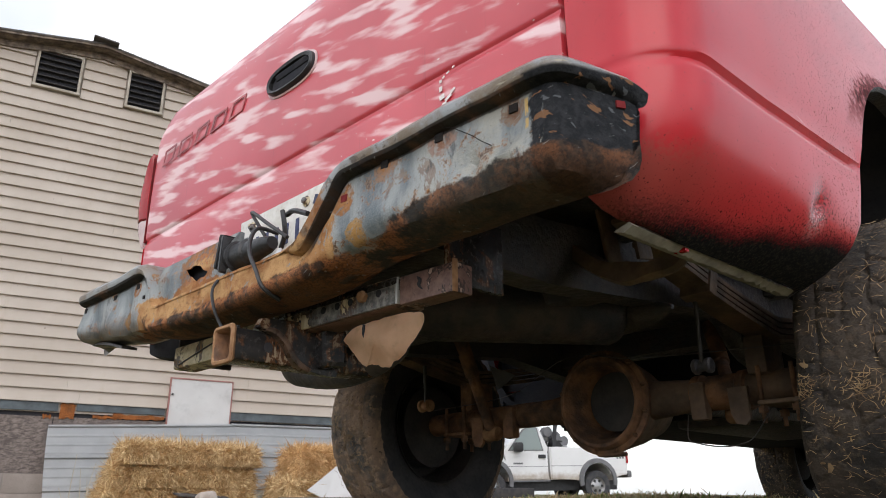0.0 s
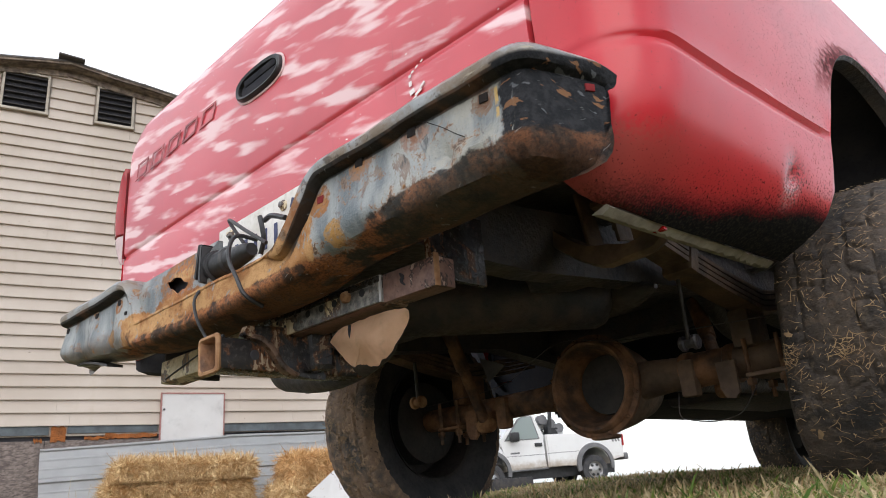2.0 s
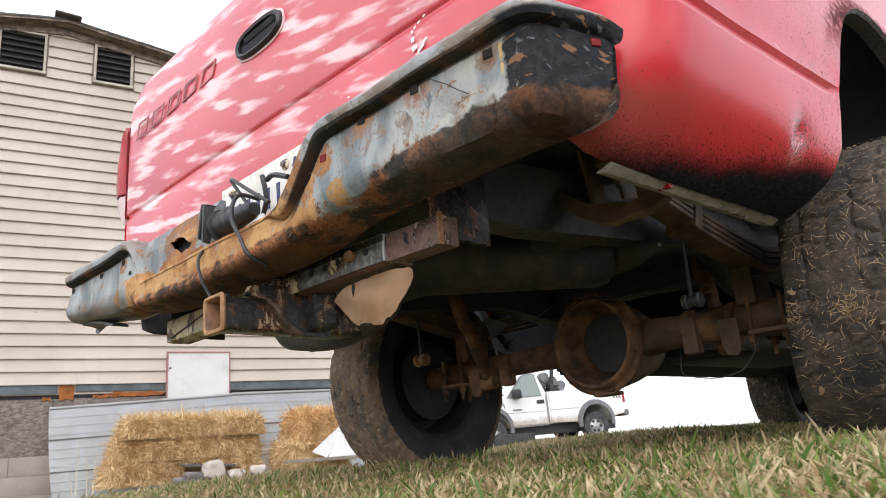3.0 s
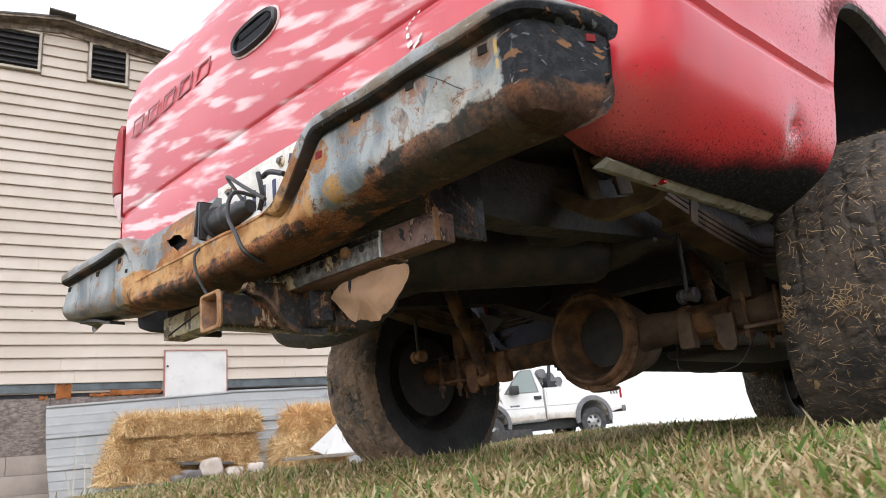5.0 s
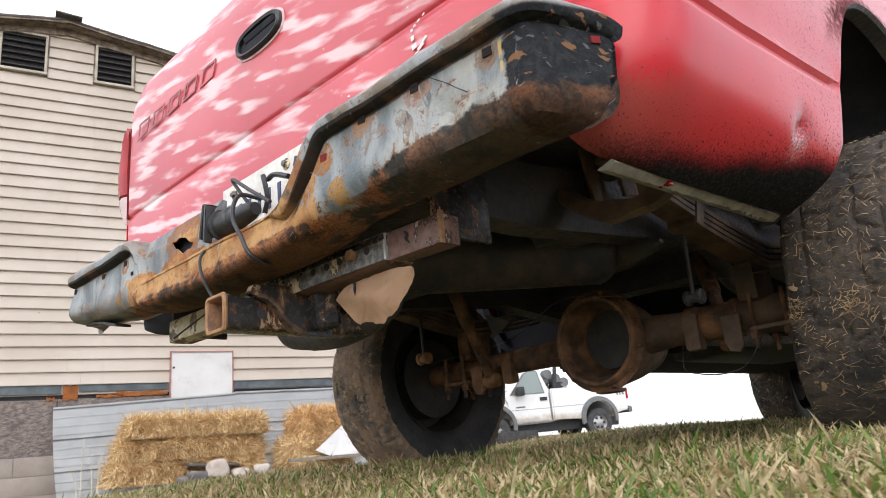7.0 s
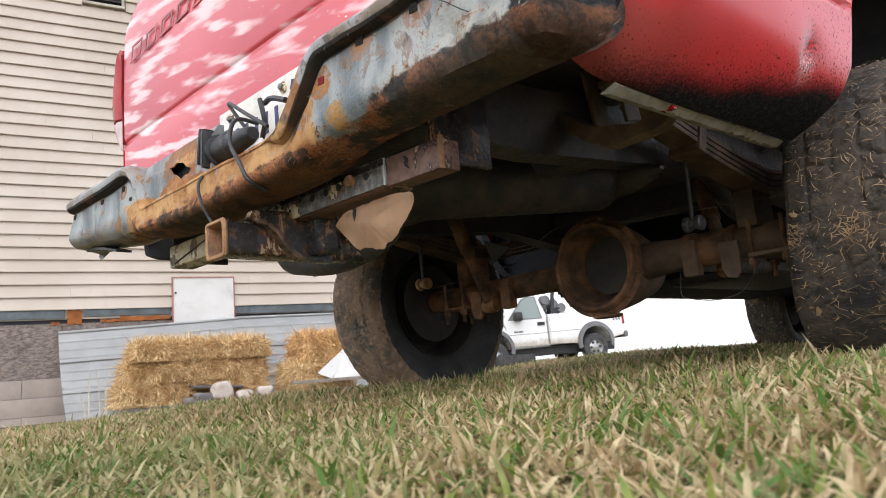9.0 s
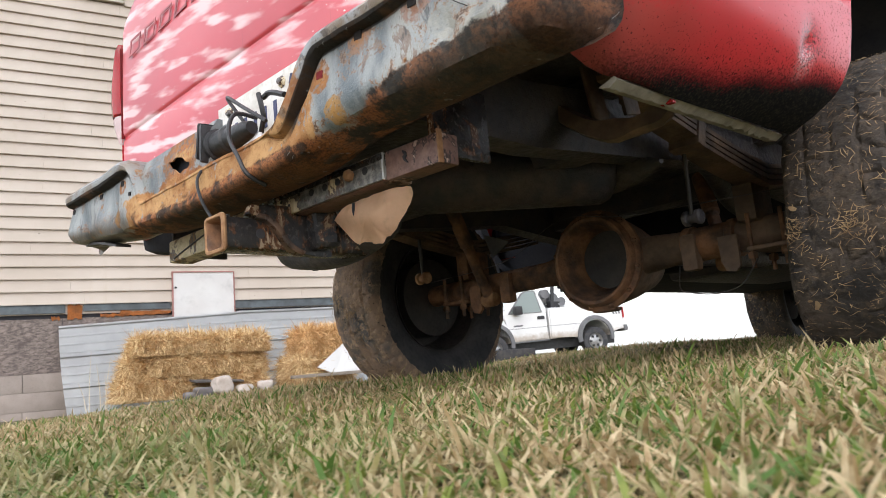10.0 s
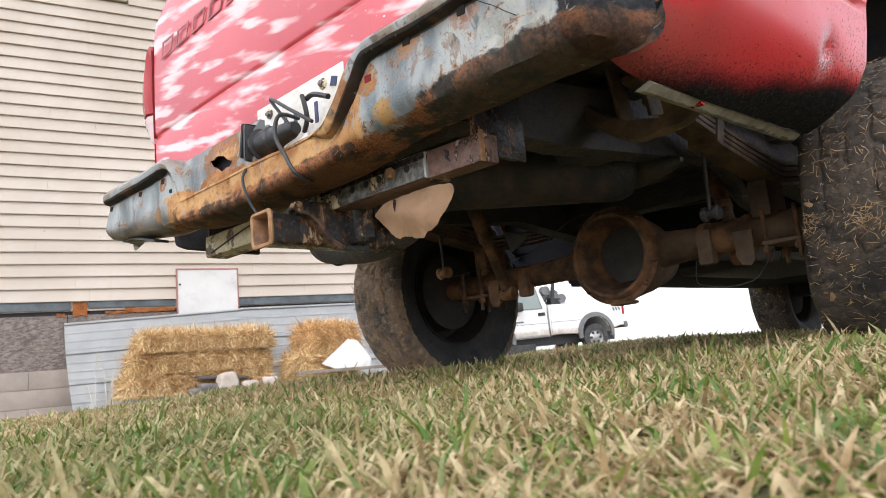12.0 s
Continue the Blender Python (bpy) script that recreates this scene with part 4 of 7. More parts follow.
from mathutils.bvhtree import BVHTree

# ---- red pickup: its own axes, x to its right, y ahead, z up, from the ground under the bumper's middle ----
truck = thing("pickup_truck", "old red pickup with peeling tailgate paint and rusty bare bumper", "pickup truck", pose(0, 0, 0, -0.1, -1.31, 0))
AXLE_Y, HUB_Z, TYRE_R = 1.36, 0.395, 0.39
SKEW = 0.048  # the body stands a little askew to its bumper


def askew(y):
    return SKEW * max(0.0, y - 0.2)


def build_tailgate():
    prof = [(0.30, 0.69), (0.186, 0.69), (0.172, 0.70), (0.168, 0.72), (0.166, 0.80), (0.166, 0.908), (0.168, 0.915), (0.1725, 0.921), (0.1725, 0.928), (0.168, 0.933), (0.166, 0.940), (0.166, 1.05), (0.168, 1.18), (0.172, 1.30), (0.179, 1.362), (0.194, 1.402), (0.220, 1.427), (0.25, 1.434), (0.30, 1.434)]
    bm = bmesh.new()
    xs = [-0.888, -0.884] + [lerp(-0.87, 0.785, k / 40) for k in range(41)] + [0.794, 0.797]
    rings = []
    for i, x in enumerate(xs):
        d = 0.012 if i in (0, len(xs) - 1) else 0.0
        # shallow scoop for the handle
        ring = []
        for y, z in prof:
            # the top corner is rounded off
            drop = 0.05 * ease(-0.82, -0.89, x) * ease(1.25, 1.43, z)
            ring.append((x, y + d + 0.006 * ((x + 0.04) / 0.85) ** 2, z - drop))
        rings.append(ring)
    skin(bm, rings)
    gate = part("tailgate", bm, GATE, truck, "red tailgate with pale peeling patches of clear coat")
    # latch handle in its bezel
    def oval(cx, cz, hx, hz, n=28, p=2.6):
        out = []
        for k in range(n):
            a = 2 * math.pi * k / n
            c, s = math.cos(a), math.sin(a)
            out.append((cx + hx * abs(c) ** (2 / p) * (1 if c > 0 else -1), cz + hz * abs(s) ** (2 / p) * (1 if s > 0 else -1)))
        return out
    bm = bmesh.new()
    cx, cz = -0.055, 1.179
    # pale ring paints in the reflection along the bezel's edge
    skin(bm, [[(x, 0.1675, z) for x, z in oval(cx, cz, 0.1135, 0.0485)], [(x, 0.1648, z) for x, z in oval(cx, cz, 0.1130, 0.0480)], [(x, 0.1640, z) for x, z in oval(cx, cz, 0.106, 0.041)]], True, False)
    part("handle_surround", bm, HALO, gate, "pale painted reflection round the handle")
    bm = bmesh.new()
    rings = [[(x, 0.168, z) for x, z in oval(cx, cz, 0.108, 0.043)], [(x, 0.156, z) for x, z in oval(cx, cz, 0.106, 0.041)], [(x, 0.152, z) for x, z in oval(cx, cz, 0.101, 0.037)], [(x, 0.155, z) for x, z in oval(cx, cz, 0.092, 0.030)], [(x, 0.166, z) for x, z in oval(cx, cz, 0.091, 0.029)]]
    skin(bm, rings, True, False)
    part("handle_bezel", bm, BLACK, gate, "black plastic handle bezel")
    # flat near-black oval paints in the shade of the recess
    bm = bmesh.new()
    skin(bm, [[(x, 0.1665, z) for x, z in oval(cx, cz, 0.094, 0.032)], [(x, 0.1650, z) for x, z in oval(cx, cz, 0.093, 0.031)]])
    part("handle_cup", bm, DARKHOLE, gate, "dark handle recess")
    bm = bmesh.new()
    box(bm, (cx + 0.005, 0.1625, cz + 0.016), (0.15, 0.006, 0.016), (20, 0, 0), 0.002)
    part("handle_paddle", bm, DARKHOLE, gate)
    # raised maker's badge as five plain slanted blocks
    for k in range(5):
        a = -0.815 + k * 0.108
        bm = bmesh.new()
        o = [(a, 1.172), (a + 0.078, 1.176), (a + 0.096, 1.226), (a + 0.018, 1.226)]
        i = [(a + 0.012, 1.179), (a + 0.073, 1.183), (a + 0.086, 1.219), (a + 0.026, 1.219)]
        skin(bm, [[(x, 0.1675, z) for x, z in o], [(x, 0.1655, z) for x, z in o], [(x, 0.1655, z) for x, z in i], [(x, 0.1675, z) for x, z in i]], True, False)
        part("badge_block", bm, EMBLEM, gate, "faded grey badge block")
    # scraps of an old sticker
    rnd = random.Random(2)
    for x, z, w, h, t in ((0.50, 0.893, 0.012, 0.016, 0), (0.505, 0.868, 0.02, 0.016, 12), (0.53, 0.858, 0.028, 0.010, 25), (0.548, 0.872, 0.02, 0.008, 30), (0.515, 0.845, 0.016, 0.012, 10), (0.50, 0.915, 0.009, 0.009, 0), (0.512, 0.923, 0.010, 0.006, 20), (0.53, 0.93, 0.012, 0.005, 25), (0.552, 0.938, 0.01, 0.005, 25)):
        bm = bmesh.new()
        box(bm, (0.505 + (x - 0.505) * 0.7, 0.1655, 0.865 + (z - 0.865) * 0.8), (w * 0.7, 0.0012, h * 0.7), (0, -t, 0))
        part("sticker_scrap", bm, SCUFF, gate, "torn white sticker scrap", False)
    for k in range(3):
        bm = bmesh.new()
        box(bm, (-0.79 + 0.005 * k, 0.1705, 0.745 + k * 0.02), (0.055 - 0.01 * k, 0.0015, 0.007))
        part("sticker_scrap", bm, SCUFF, gate, "torn white sticker scrap", False)
    return gate


build_tailgate()

ARCH_Y, ARCH_Z, ARCH_A, ARCH_B = 1.40, 0.50, 0.57, 0.65


def side_profile(z, y=0.2):
    """Half width of the bed at a height; its foot is squarer towards the arch."""
    if z < 0.74:
        f = (0.74 - z) / 0.235
        return 1.0 - 0.145 * f ** lerp(2.5, 4.6, ease(0.35, 0.80, y))
    if z > 0.83:
        f = (z - 0.83) / 0.6
        return 1.003 - 0.012 * f - 0.035 * f**3
    return 1.0


def build_bedside(s):
    """One side of the bed. s: 1 right, -1 left."""
    zs = [0.508, 0.512, 0.518, 0.53, 0.548, 0.558, 0.57, 0.58, 0.59, 0.60, 0.61, 0.62, 0.63, 0.64, 0.66, 0.68, 0.70, 0.720, 0.737, 0.745, 0.752, 0.762, 0.768, 0.774, 0.782, 0.82, 0.86, 0.95, 1.05, 1.15, 1.25, 1.32, 1.37, 1.40, 1.415, 1.42]
    crease = {0.752: -0.004, 0.762: -0.007, 0.768: -0.003, 0.774: 0.001}
    inner = 0.806 if s > 0 else 0.895
    cols = []
    # plan: rear face, round corner, flank, then over the arch
    R0 = 0.115
    cols.append((inner, 0.20, None))
    cols.append((inner, 0.172, None))
    for k in range(3):
        cols.append((lerp(inner + 0.002, 1.0 - R0, k / 2) if s > 0 else lerp(inner + 0.001, 0.91, k / 2), 0.170 if s > 0 else 0.185, None))
    rr = R0 if s > 0 else 0.09
    for k in range(1, 9):
        a = math.pi / 2 * k / 8
        cols.append((1.0 - rr + rr * math.sin(a), 0.170 + rr - rr * math.cos(a) + (0 if s > 0 else 0.015), None))
    for y in (0.36, 0.42, 0.48, 0.54, 0.57, 0.585, 0.60, 0.61, 0.62, 0.63, 0.64, 0.65, 0.66, 0.67, 0.68, 0.69, 0.70, 0.715, 0.74, 0.78, 0.81):
        cols.append((1.0, y, None))
    n = 26
    for k in range(n + 1):
        a = math.pi * k / n
        cols.append((1.0, ARCH_Y - ARCH_A * math.cos(a), ARCH_Z + ARCH_B * (1 - min(1.0, abs(math.cos(a))) ** 1.8) ** (1 / 1.8)))
    for y in (2.05, 2.2, 2.35):
        cols.append((1.0, y, None))
    bm = bmesh.new()
    rings = []
    for x, y, low in cols:
        ring = []
        for k, z in enumerate(zs):
            zz = z if low is None else max(low, z) if low > 0.57 else z
            if low is not None and z < low:
                zz = low + 0.00005 * k
            w = side_profile(zz, y) - 1.0 + crease.get(z, 0.0) * (1 if low is None or z >= low else 0)
            # the arch is flared a little
            if y > 0.5:
                flare = 0.025 * math.exp(-(((y - ARCH_Y) / 0.55) ** 2)) * ease(1.25, 0.8, zz)
                w += flare
            px, py = x, y
            if y > 0.30 or x > 0.93:
                px += w
            else:
                t = ease(0.80, 0.95, x)
                px += w * t
                py += -w * (1 - t) * 0.6
            if s > 0:
                # dent by the arch
                r = ((y - 0.676) / 0.034) ** 2 + ((zz - 0.622) / 0.034) ** 2
                px -= 0.0100 * math.exp(-1.2 * r)
                px -= 0.0060 * math.exp(-((((y - 0.671) - 0.5 * (zz - 0.622)) / 0.011) ** 2 + ((zz - 0.622) / 0.020) ** 2))
            # the lower rear corner is cut away in a curve
            if y < 0.34 and zz < 0.56:
                zz = max(zz, lerp(0.520, 0.508, ease(0.17, 0.34, y)))
            if s > 0 and y < 0.30:
                zz = max(zz, lerp(0.660, 0.512, ease(0.87, 1.0, x)))
            if s < 0:
                zz = max(zz, 0.60)
            if s < 0:
                zz = min(zz, 1.375)
                # this side draws in to the gate at the rear corner
                px = 0.895 + (px - 0.895) * lerp(0.5 - 0.47 * ease(1.16, 1.27, zz), 1.0, ease(0.3, 1.6, y))
                py += 0.035 * ease(1.10, 1.20, zz) * ease(0.5, 0.3, y)
            ring.append((s * px, py, zz))
        rings.append(ring)
    skin(bm, rings, False)
    bmesh.ops.remove_doubles(bm, verts=bm.verts[:], dist=0.0004)
    bed = part("bedside", bm, RED, truck, "glossy red bed side spattered with dark mud")
    # rolled lip of the arch
    bm = bmesh.new()
    rings = []
    for k in range(n + 1):
        a = math.pi * k / n
        y, z = ARCH_Y - ARCH_A * math.cos(a), ARCH_Z + ARCH_B * (1 - min(1.0, abs(math.cos(a))) ** 1.8) ** (1 / 1.8)
        fx = side_profile(z, y) + 0.025 * math.exp(-(((y - ARCH_Y) / 0.55) ** 2)) * ease(1.25, 0.8, z)
        rings.append([(s * fx, y, z), (s * (fx - 0.01), lerp(y, ARCH_Y, 0.015), z - 0.008 * math.sin(a)), (s * (fx - 0.05), lerp(y, ARCH_Y, 0.015), z - 0.008 * math.sin(a))])
    skin(bm, rings, False)
    # the left lip takes the cavity colour: its shade is painted in
    part("arch_lip", bm, UNDER if s > 0 else DARKHOLE, bed, "rusted wheel arch lip")
    # wheel housing, its shade painted in with the near-black colour
    bm = bmesh.new()
    rings, arc = [], []
    for k in range(n + 1):
        a = lerp(0.42, math.pi - 0.42, k / n)
        y, z = ARCH_Y - 0.62 * math.cos(a), 0.52 + 0.68 * math.sin(a)
        rings.append([(s * 0.985, y, z), (s * 0.60, y, z)])
        arc.append((y, z))
    skin(bm, rings, False)
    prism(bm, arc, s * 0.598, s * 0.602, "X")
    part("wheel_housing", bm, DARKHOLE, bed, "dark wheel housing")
    # inner skins ahead of and behind the wheel, dark panels painting in shade
    skins = [((s * 0.945, 0.55, 0.71), (0.01, 0.46, 0.19)), ((s * 0.79, 1.99, 0.64), (0.38, 0.01, 0.36)) if s > 0 else (((-0.86), 1.99, 0.64), (0.52, 0.01, 0.40)), ((s * 0.88, 0.25, 0.70), (0.12, 0.01, 0.18))]
    if s < 0:
        skins.append(((s * 0.975, 2.17, 0.68), (0.006, 0.40, 0.34)))
    for c, size in skins:
        bm = bmesh.new()
        box(bm, c, size)
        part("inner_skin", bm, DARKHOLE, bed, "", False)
    # bare seam along the sill
    bm = bmesh.new()
    rnd = random.Random(7)
    rings = []
    for k in range(65):
        y = lerp(0.235, 0.83, k / 64)
        j = rnd.uniform(-0.0013, 0.0013) * (1 + 1.6 * (y > 0.6))
        rings.append([(s * 0.852, y, 0.517), (s * 0.858, y, 0.510 + j), (s * (0.842 + j), y, 0.501 + j), (s * 0.822, y, 0.507)])
    if s > 0:
        skin(bm, rings)
        part("sill_seam", bm, PINCH, bed, "pale flaking seam along the bed sill")
        bm = bmesh.new()
        box(bm, (0.846, 0.40, 0.5055), (0.022, 0.012, 0.006))
        part("seam_mark", bm, LENS, bed, "", False)
    return bed


build_bedside(1)
build_bedside(-1)


def build_bed_and_cab():
    bm = bmesh.new()
    box(bm, (0, 0.52, 0.78), (1.7, 0.58, 0.05))
    box(bm, (0, 1.4, 0.78), (1.22, 1.18, 0.05))
    box(bm, (0, 2.16, 0.78), (1.7, 0.34, 0.05))
    part("bed_floor", bm, UNDER, truck, "dark grimy underside of the cargo bed", False)
    bm = bmesh.new()
    box(bm, (0, 2.33, 1.08), (1.75, 0.05, 0.6))
    part("bed_front", bm, RED, truck, "", False)
    for s in (-1, 1):
        bm = bmesh.new()
        box(bm, (s * 0.86, 1.28, 1.31), (0.04, 2.1, 0.18))
        for y0, y1 in ((0.23, 0.72), (2.08, 2.33)):
            box(bm, (s * 0.86, (y0 + y1) / 2, 1.01), (0.04, y1 - y0, 0.42))
        part("bed_inner_wall", bm, RED, truck, "", False)
        bm = bmesh.new()
        box(bm, (s * 0.90, 1.40, 1.405), (0.12, 1.86, 0.02))
        part("bed_rail", bm, RED, truck, "", False)
    for k in range(5):
        bm = bmesh.new()
        box(bm, (0, 0.35 + k * 0.42, 0.735), (1.6, 0.08, 0.05))
        part("floor_rib", bm, UNDER, truck, "", False)
    # cab and nose, lofted along the truck
    bm = bmesh.new()
    rings = []
    for y, w, lo, hi, tw in ((2.42, 0.97, 0.55, 1.86, 0.72), (2.6, 0.99, 0.5, 1.93, 0.74), (3.6, 0.99, 0.5, 1.93, 0.74), (4.2, 0.98, 0.5, 1.32, 0.86), (5.5, 0.96, 0.52, 1.22, 0.85), (5.75, 0.90, 0.55, 1.12, 0.8)):
        ring = []
        for x, z in ((-0.72, lo), (-1, lo + 0.1), (-1, 1.0), (-1, 1.15), (-tw / w, hi - 0.06), (-tw / w + 0.08, hi), (tw / w - 0.08, hi), (tw / w, hi - 0.06), (1, 1.15), (1, 1.0), (1, lo + 0.1), (0.72, lo)):
            ring.append((x * w, y, min(z, hi)))
        rings.append(ring)
    skin(bm, rings)
    part("cab", bm, RED, truck, "red cab and nose")
    # near-black slabs put in for the shade under the cab
    bm = bmesh.new()
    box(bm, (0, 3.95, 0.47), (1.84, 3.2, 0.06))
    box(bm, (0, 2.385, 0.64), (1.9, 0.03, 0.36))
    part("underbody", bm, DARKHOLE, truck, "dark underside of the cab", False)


build_bed_and_cab()


def build_tail_lamp(s):
    a = 0.893
    # outer edge, bowed from a thin top down to a full middle
    bow = [(0.905, 0.899), (0.92, 0.908), (0.94, 0.930), (0.97, 0.958), (1.005, 0.975), (1.04, 0.983), (1.13, 0.977), (1.205, 0.953), (1.235, 0.932), (1.252, 0.908)]
    def outer(z):
        for (z0, x0), (z1, x1) in zip(bow, bow[1:]):
            if z <= z1:
                return lerp(x0, x1, max(0.0, (z - z0) / (z1 - z0)))
        return bow[-1][1]
    lamp = bmesh.new()
    def ring(z, grow):
        b = outer(z)
        grow -= 0.012
        m = lerp(a, b, 0.45)
        return [(s * (a + 0.002), 0.20, z), (s * (a + 0.002), 0.166 - grow, z), (s * lerp(a, m, 0.7), 0.155 - grow, z), (s * (m - 0.002), 0.154 - grow, z), (s * m, 0.158 - grow, z), (s * (m + 0.002), 0.155 - grow, z), (s * lerp(m, b, 0.7), 0.164 - grow, z), (s * b, 0.192 - grow, z), (s * (b + 0.001), 0.26, z)]
    skin(lamp, [ring(z, g) for z, g in ((1.010, 0.0), (1.014, 0.007), (1.05, 0.009), (1.09, 0.010), (1.13, 0.009), (1.17, 0.008), (1.205, 0.007), (1.235, 0.005), (1.252, 0.0))])
    lens = part("tail_lamp", lamp, LENS, truck, "ribbed red tail lamp with a clear foot")
    bm = bmesh.new()
    skin(bm, [ring(z, g) for z, g in ((0.905, 0.0), (0.912, 0.004), (0.94, 0.006), (0.97, 0.007), (0.998, 0.007), (1.008, 0.002))])
    part("reversing_lens", bm, LENS_W, lens, "clear reversing lens")
    bm = bmesh.new()
    box(bm, (s * (a - 0.001), 0.174, 1.08), (0.002, 0.010, 0.31))
    part("lamp_gasket", bm, DULLRED, lens, "", False)


build_tail_lamp(-1)


# ---- bare steel step bumper ----
def bumper_top(x):
    """Height of the upper edge: high at both ends, low in the middle."""
    return 0.577 + 0.123 * max(ease(0.265, 0.425, x), ease(-0.36, -0.44, x))


def bumper_end(z):
    """How far round the side the ends reach, at a height."""
    if z < 0.54:
        return lerp(0.060, 0.094, ease(0.485, 0.520, z))
    return lerp(0.094, 0.140, (z - 0.54) / 0.16)


def build_bumper():
    # plan of the rear face: straight, a tight corner, then a flat end swept forwards
    plan = []
    bend = [(0.868, 0.0, 0.0), (0.878, 0.002, 14), (0.887, 0.007, 30), (0.894, 0.015, 44), (0.900, 0.025, 56), (0.909, 0.043, 62), (0.918, 0.060, 62), (0.927, 0.077, 63), (0.936, 0.094, 64), (0.944, 0.110, 66), (0.951, 0.128, 70), (0.955, 0.146, 76), (0.957, 0.165, 82)]
    for x, y, a in reversed(bend):
        plan.append((-x + 0.04, y, -math.sin(radians(a)), -math.cos(radians(a))))
    n = 110
    for k in range(1, n):
        plan.append((lerp(-0.828, 0.868, k / n), 0.0, 0, -1))
    for x, y, a in bend:
        plan.append((x, y, math.sin(radians(a)), -math.cos(radians(a))))
    rings = []
    for x, y, nx, ny in plan:
        top = bumper_top(x)
        high = (top - 0.577) / 0.123
        wrap = ease(0.0, 0.14, y)
        low = 0.512 + 0.010 * high - 0.022 * ease(0.5, 0.2, abs(x)) - 0.014 * wrap + 0.032 * ease(-0.5, -0.86, x)
        lip = 0.017 * max(ease(0.20, 0.30, x), ease(-0.40, -0.46, x)) * (1 - 0.75 * wrap)
        f = max(ease(0.20, 0.30, x), ease(-0.40, -0.46, x))
        droop = 0.012 * wrap + 0.016 * ease(0.10, 0.165, y)
        top -= droop
        span = top - low
        lean = (bumper_top(x + 0.004) - bumper_top(x - 0.004)) / 0.008
        f *= math.sqrt(1 + lean * lean)
        prof = [(-0.10, top + 0.006), (-0.05, top + 0.008), (lip - 0.022, top + 0.006), (lip - 0.006, top), (lip + 0.002, top - 0.010), (lip + 0.001, top - 0.021 * f - 0.004), (lip - 0.003, top - 0.0255 * f - 0.005), (lip * 0.3 - 0.002, top - 0.0275 * f - 0.0055), (-0.006 * f, top - 0.0295 * f - 0.006), (-0.003 * f, top - 0.0365 * f - 0.007), (0.0, low + 0.55 * span), (0.002, low + 0.40 * span), (0.005, low + 0.27 * span), (0.005, low + 0.20 * span), (0.0, low + 0.12 * span), (-0.010, low + 0.045 * span), (-0.026, low + 0.004), (-0.055, low - 0.004), (-0.09, low - 0.002), (-0.115, low + 0.004), (-0.115, low + 0.010), (-0.03, low + 0.012), (-0.014, low + 0.035), (-0.011, low + 0.6 * span), (-0.011, top - 0.012), (-0.10, top - 0.002)]
        ring = []
        for k, (d, z) in enumerate(prof):
            if k < 20:
                if 0.55 < x < 0.87 and 8 < k < 16:
                    d += -0.022 * math.exp(-(((x - 0.725) / 0.018) ** 2 + ((z - 0.585) / 0.018) ** 2)) + 0.006 * math.exp(-(((x - 0.700) / 0.02) ** 2 + ((z - 0.575) / 0.02) ** 2)) - 0.010 * math.exp(-(((x - 0.815) / 0.02) ** 2 + ((z - 0.612) / 0.03) ** 2)) + 0.011 * math.exp(-(((x - 0.79) / 0.04) ** 2 + ((z - 0.568) / 0.014) ** 2))
                if -0.92 < x < -0.5 and 8 < k < 16:
                    d += 0.009 * math.sin(x * 31 + z * 14) * ease(0.67, 0.58, z)
                d += 0.004 * noise.noise((x * 8, z * 9, 0.3)) + 0.0022 * noise.noise((x * 25, z * 25, 4.3))
                z += 0.004 * noise.noise((x * 6, 1.7, k * 0.1))
            px, py = x + nx * max(d, -0.02), y + ny * max(d, -0.02)
            # the floor of the corner turns wider than its face
            px += nx * 0.4 * min(0, d + 0.02)
            py += lerp(ny, -1, 0.6) * min(0, d + 0.02)
            if x > 0.895 or x < -0.855:
                py = min(py, bumper_end(z) + 0.006 * (k < 7))
            ring.append((px, py, z))
        rings.append(ring)
    bm = bmesh.new()
    skin(bm, rings)
    face = BVHTree.FromBMesh(bm)
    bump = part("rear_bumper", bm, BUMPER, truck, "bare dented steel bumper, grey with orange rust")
    # curled flange hanging under one end
    bm = bmesh.new()
    rings = []
    for p in curve_between([(-0.84, 0.05, 0.556), (-0.77, 0.045, 0.549), (-0.70, 0.045, 0.536), (-0.64, 0.045, 0.521), (-0.605, 0.045, 0.512)], 14):
        rings.append([(p.x, p.y - 0.012, p.z - 0.004), (p.x, p.y + 0.03, p.z - 0.004), (p.x, p.y + 0.03, p.z + 0.003), (p.x, p.y - 0.012, p.z + 0.003)])
    skin(bm, rings)
    part("torn_flange", bm, DRUM, bump)
    # crack in the face
    bm = bmesh.new()
    tube(bm, curve_between([(0.672, -0.002, 0.668), (0.691, -0.0045, 0.660), (0.714, -0.004, 0.644), (0.736, -0.004, 0.628), (0.753, -0.003, 0.613), (0.774, -0.003, 0.597)], 16), 0.0007, 5)
    part("crack", bm, HOLLOW, bump, "thin dark crack")
    # upright plate behind the low middle, with a worn hole for a light
    bm = bmesh.new()
    n = 56
    x0, x1, z0, z1 = -0.44, -0.035, 0.54, 0.695
    cx, cz = -0.205, 0.632
    def rim(a):
        c, s = math.cos(a), math.sin(a)
        k = min((x1 - cx) / c if c > 1e-6 else (x0 - cx) / c if c < -1e-6 else 9, (z1 - cz) / s if s > 1e-6 else (z0 - cz) / s if s < -1e-6 else 9)
        return cx + k * c, cz + k * s
    angles = sorted([2 * math.pi * k / n for k in range(n)] + [math.atan2(z - cz, x - cx) % (2 * math.pi) for x in (x0, x1) for z in (z0, z1)])
    hole = []
    for a in angles:
        u, v = 0.052 * math.cos(a) * (1 + 0.07 * math.sin(5 * a)), 0.0165 * math.sin(a) * (1 + 0.22 * math.cos(4 * a) + 0.12 * math.sin(7 * a))
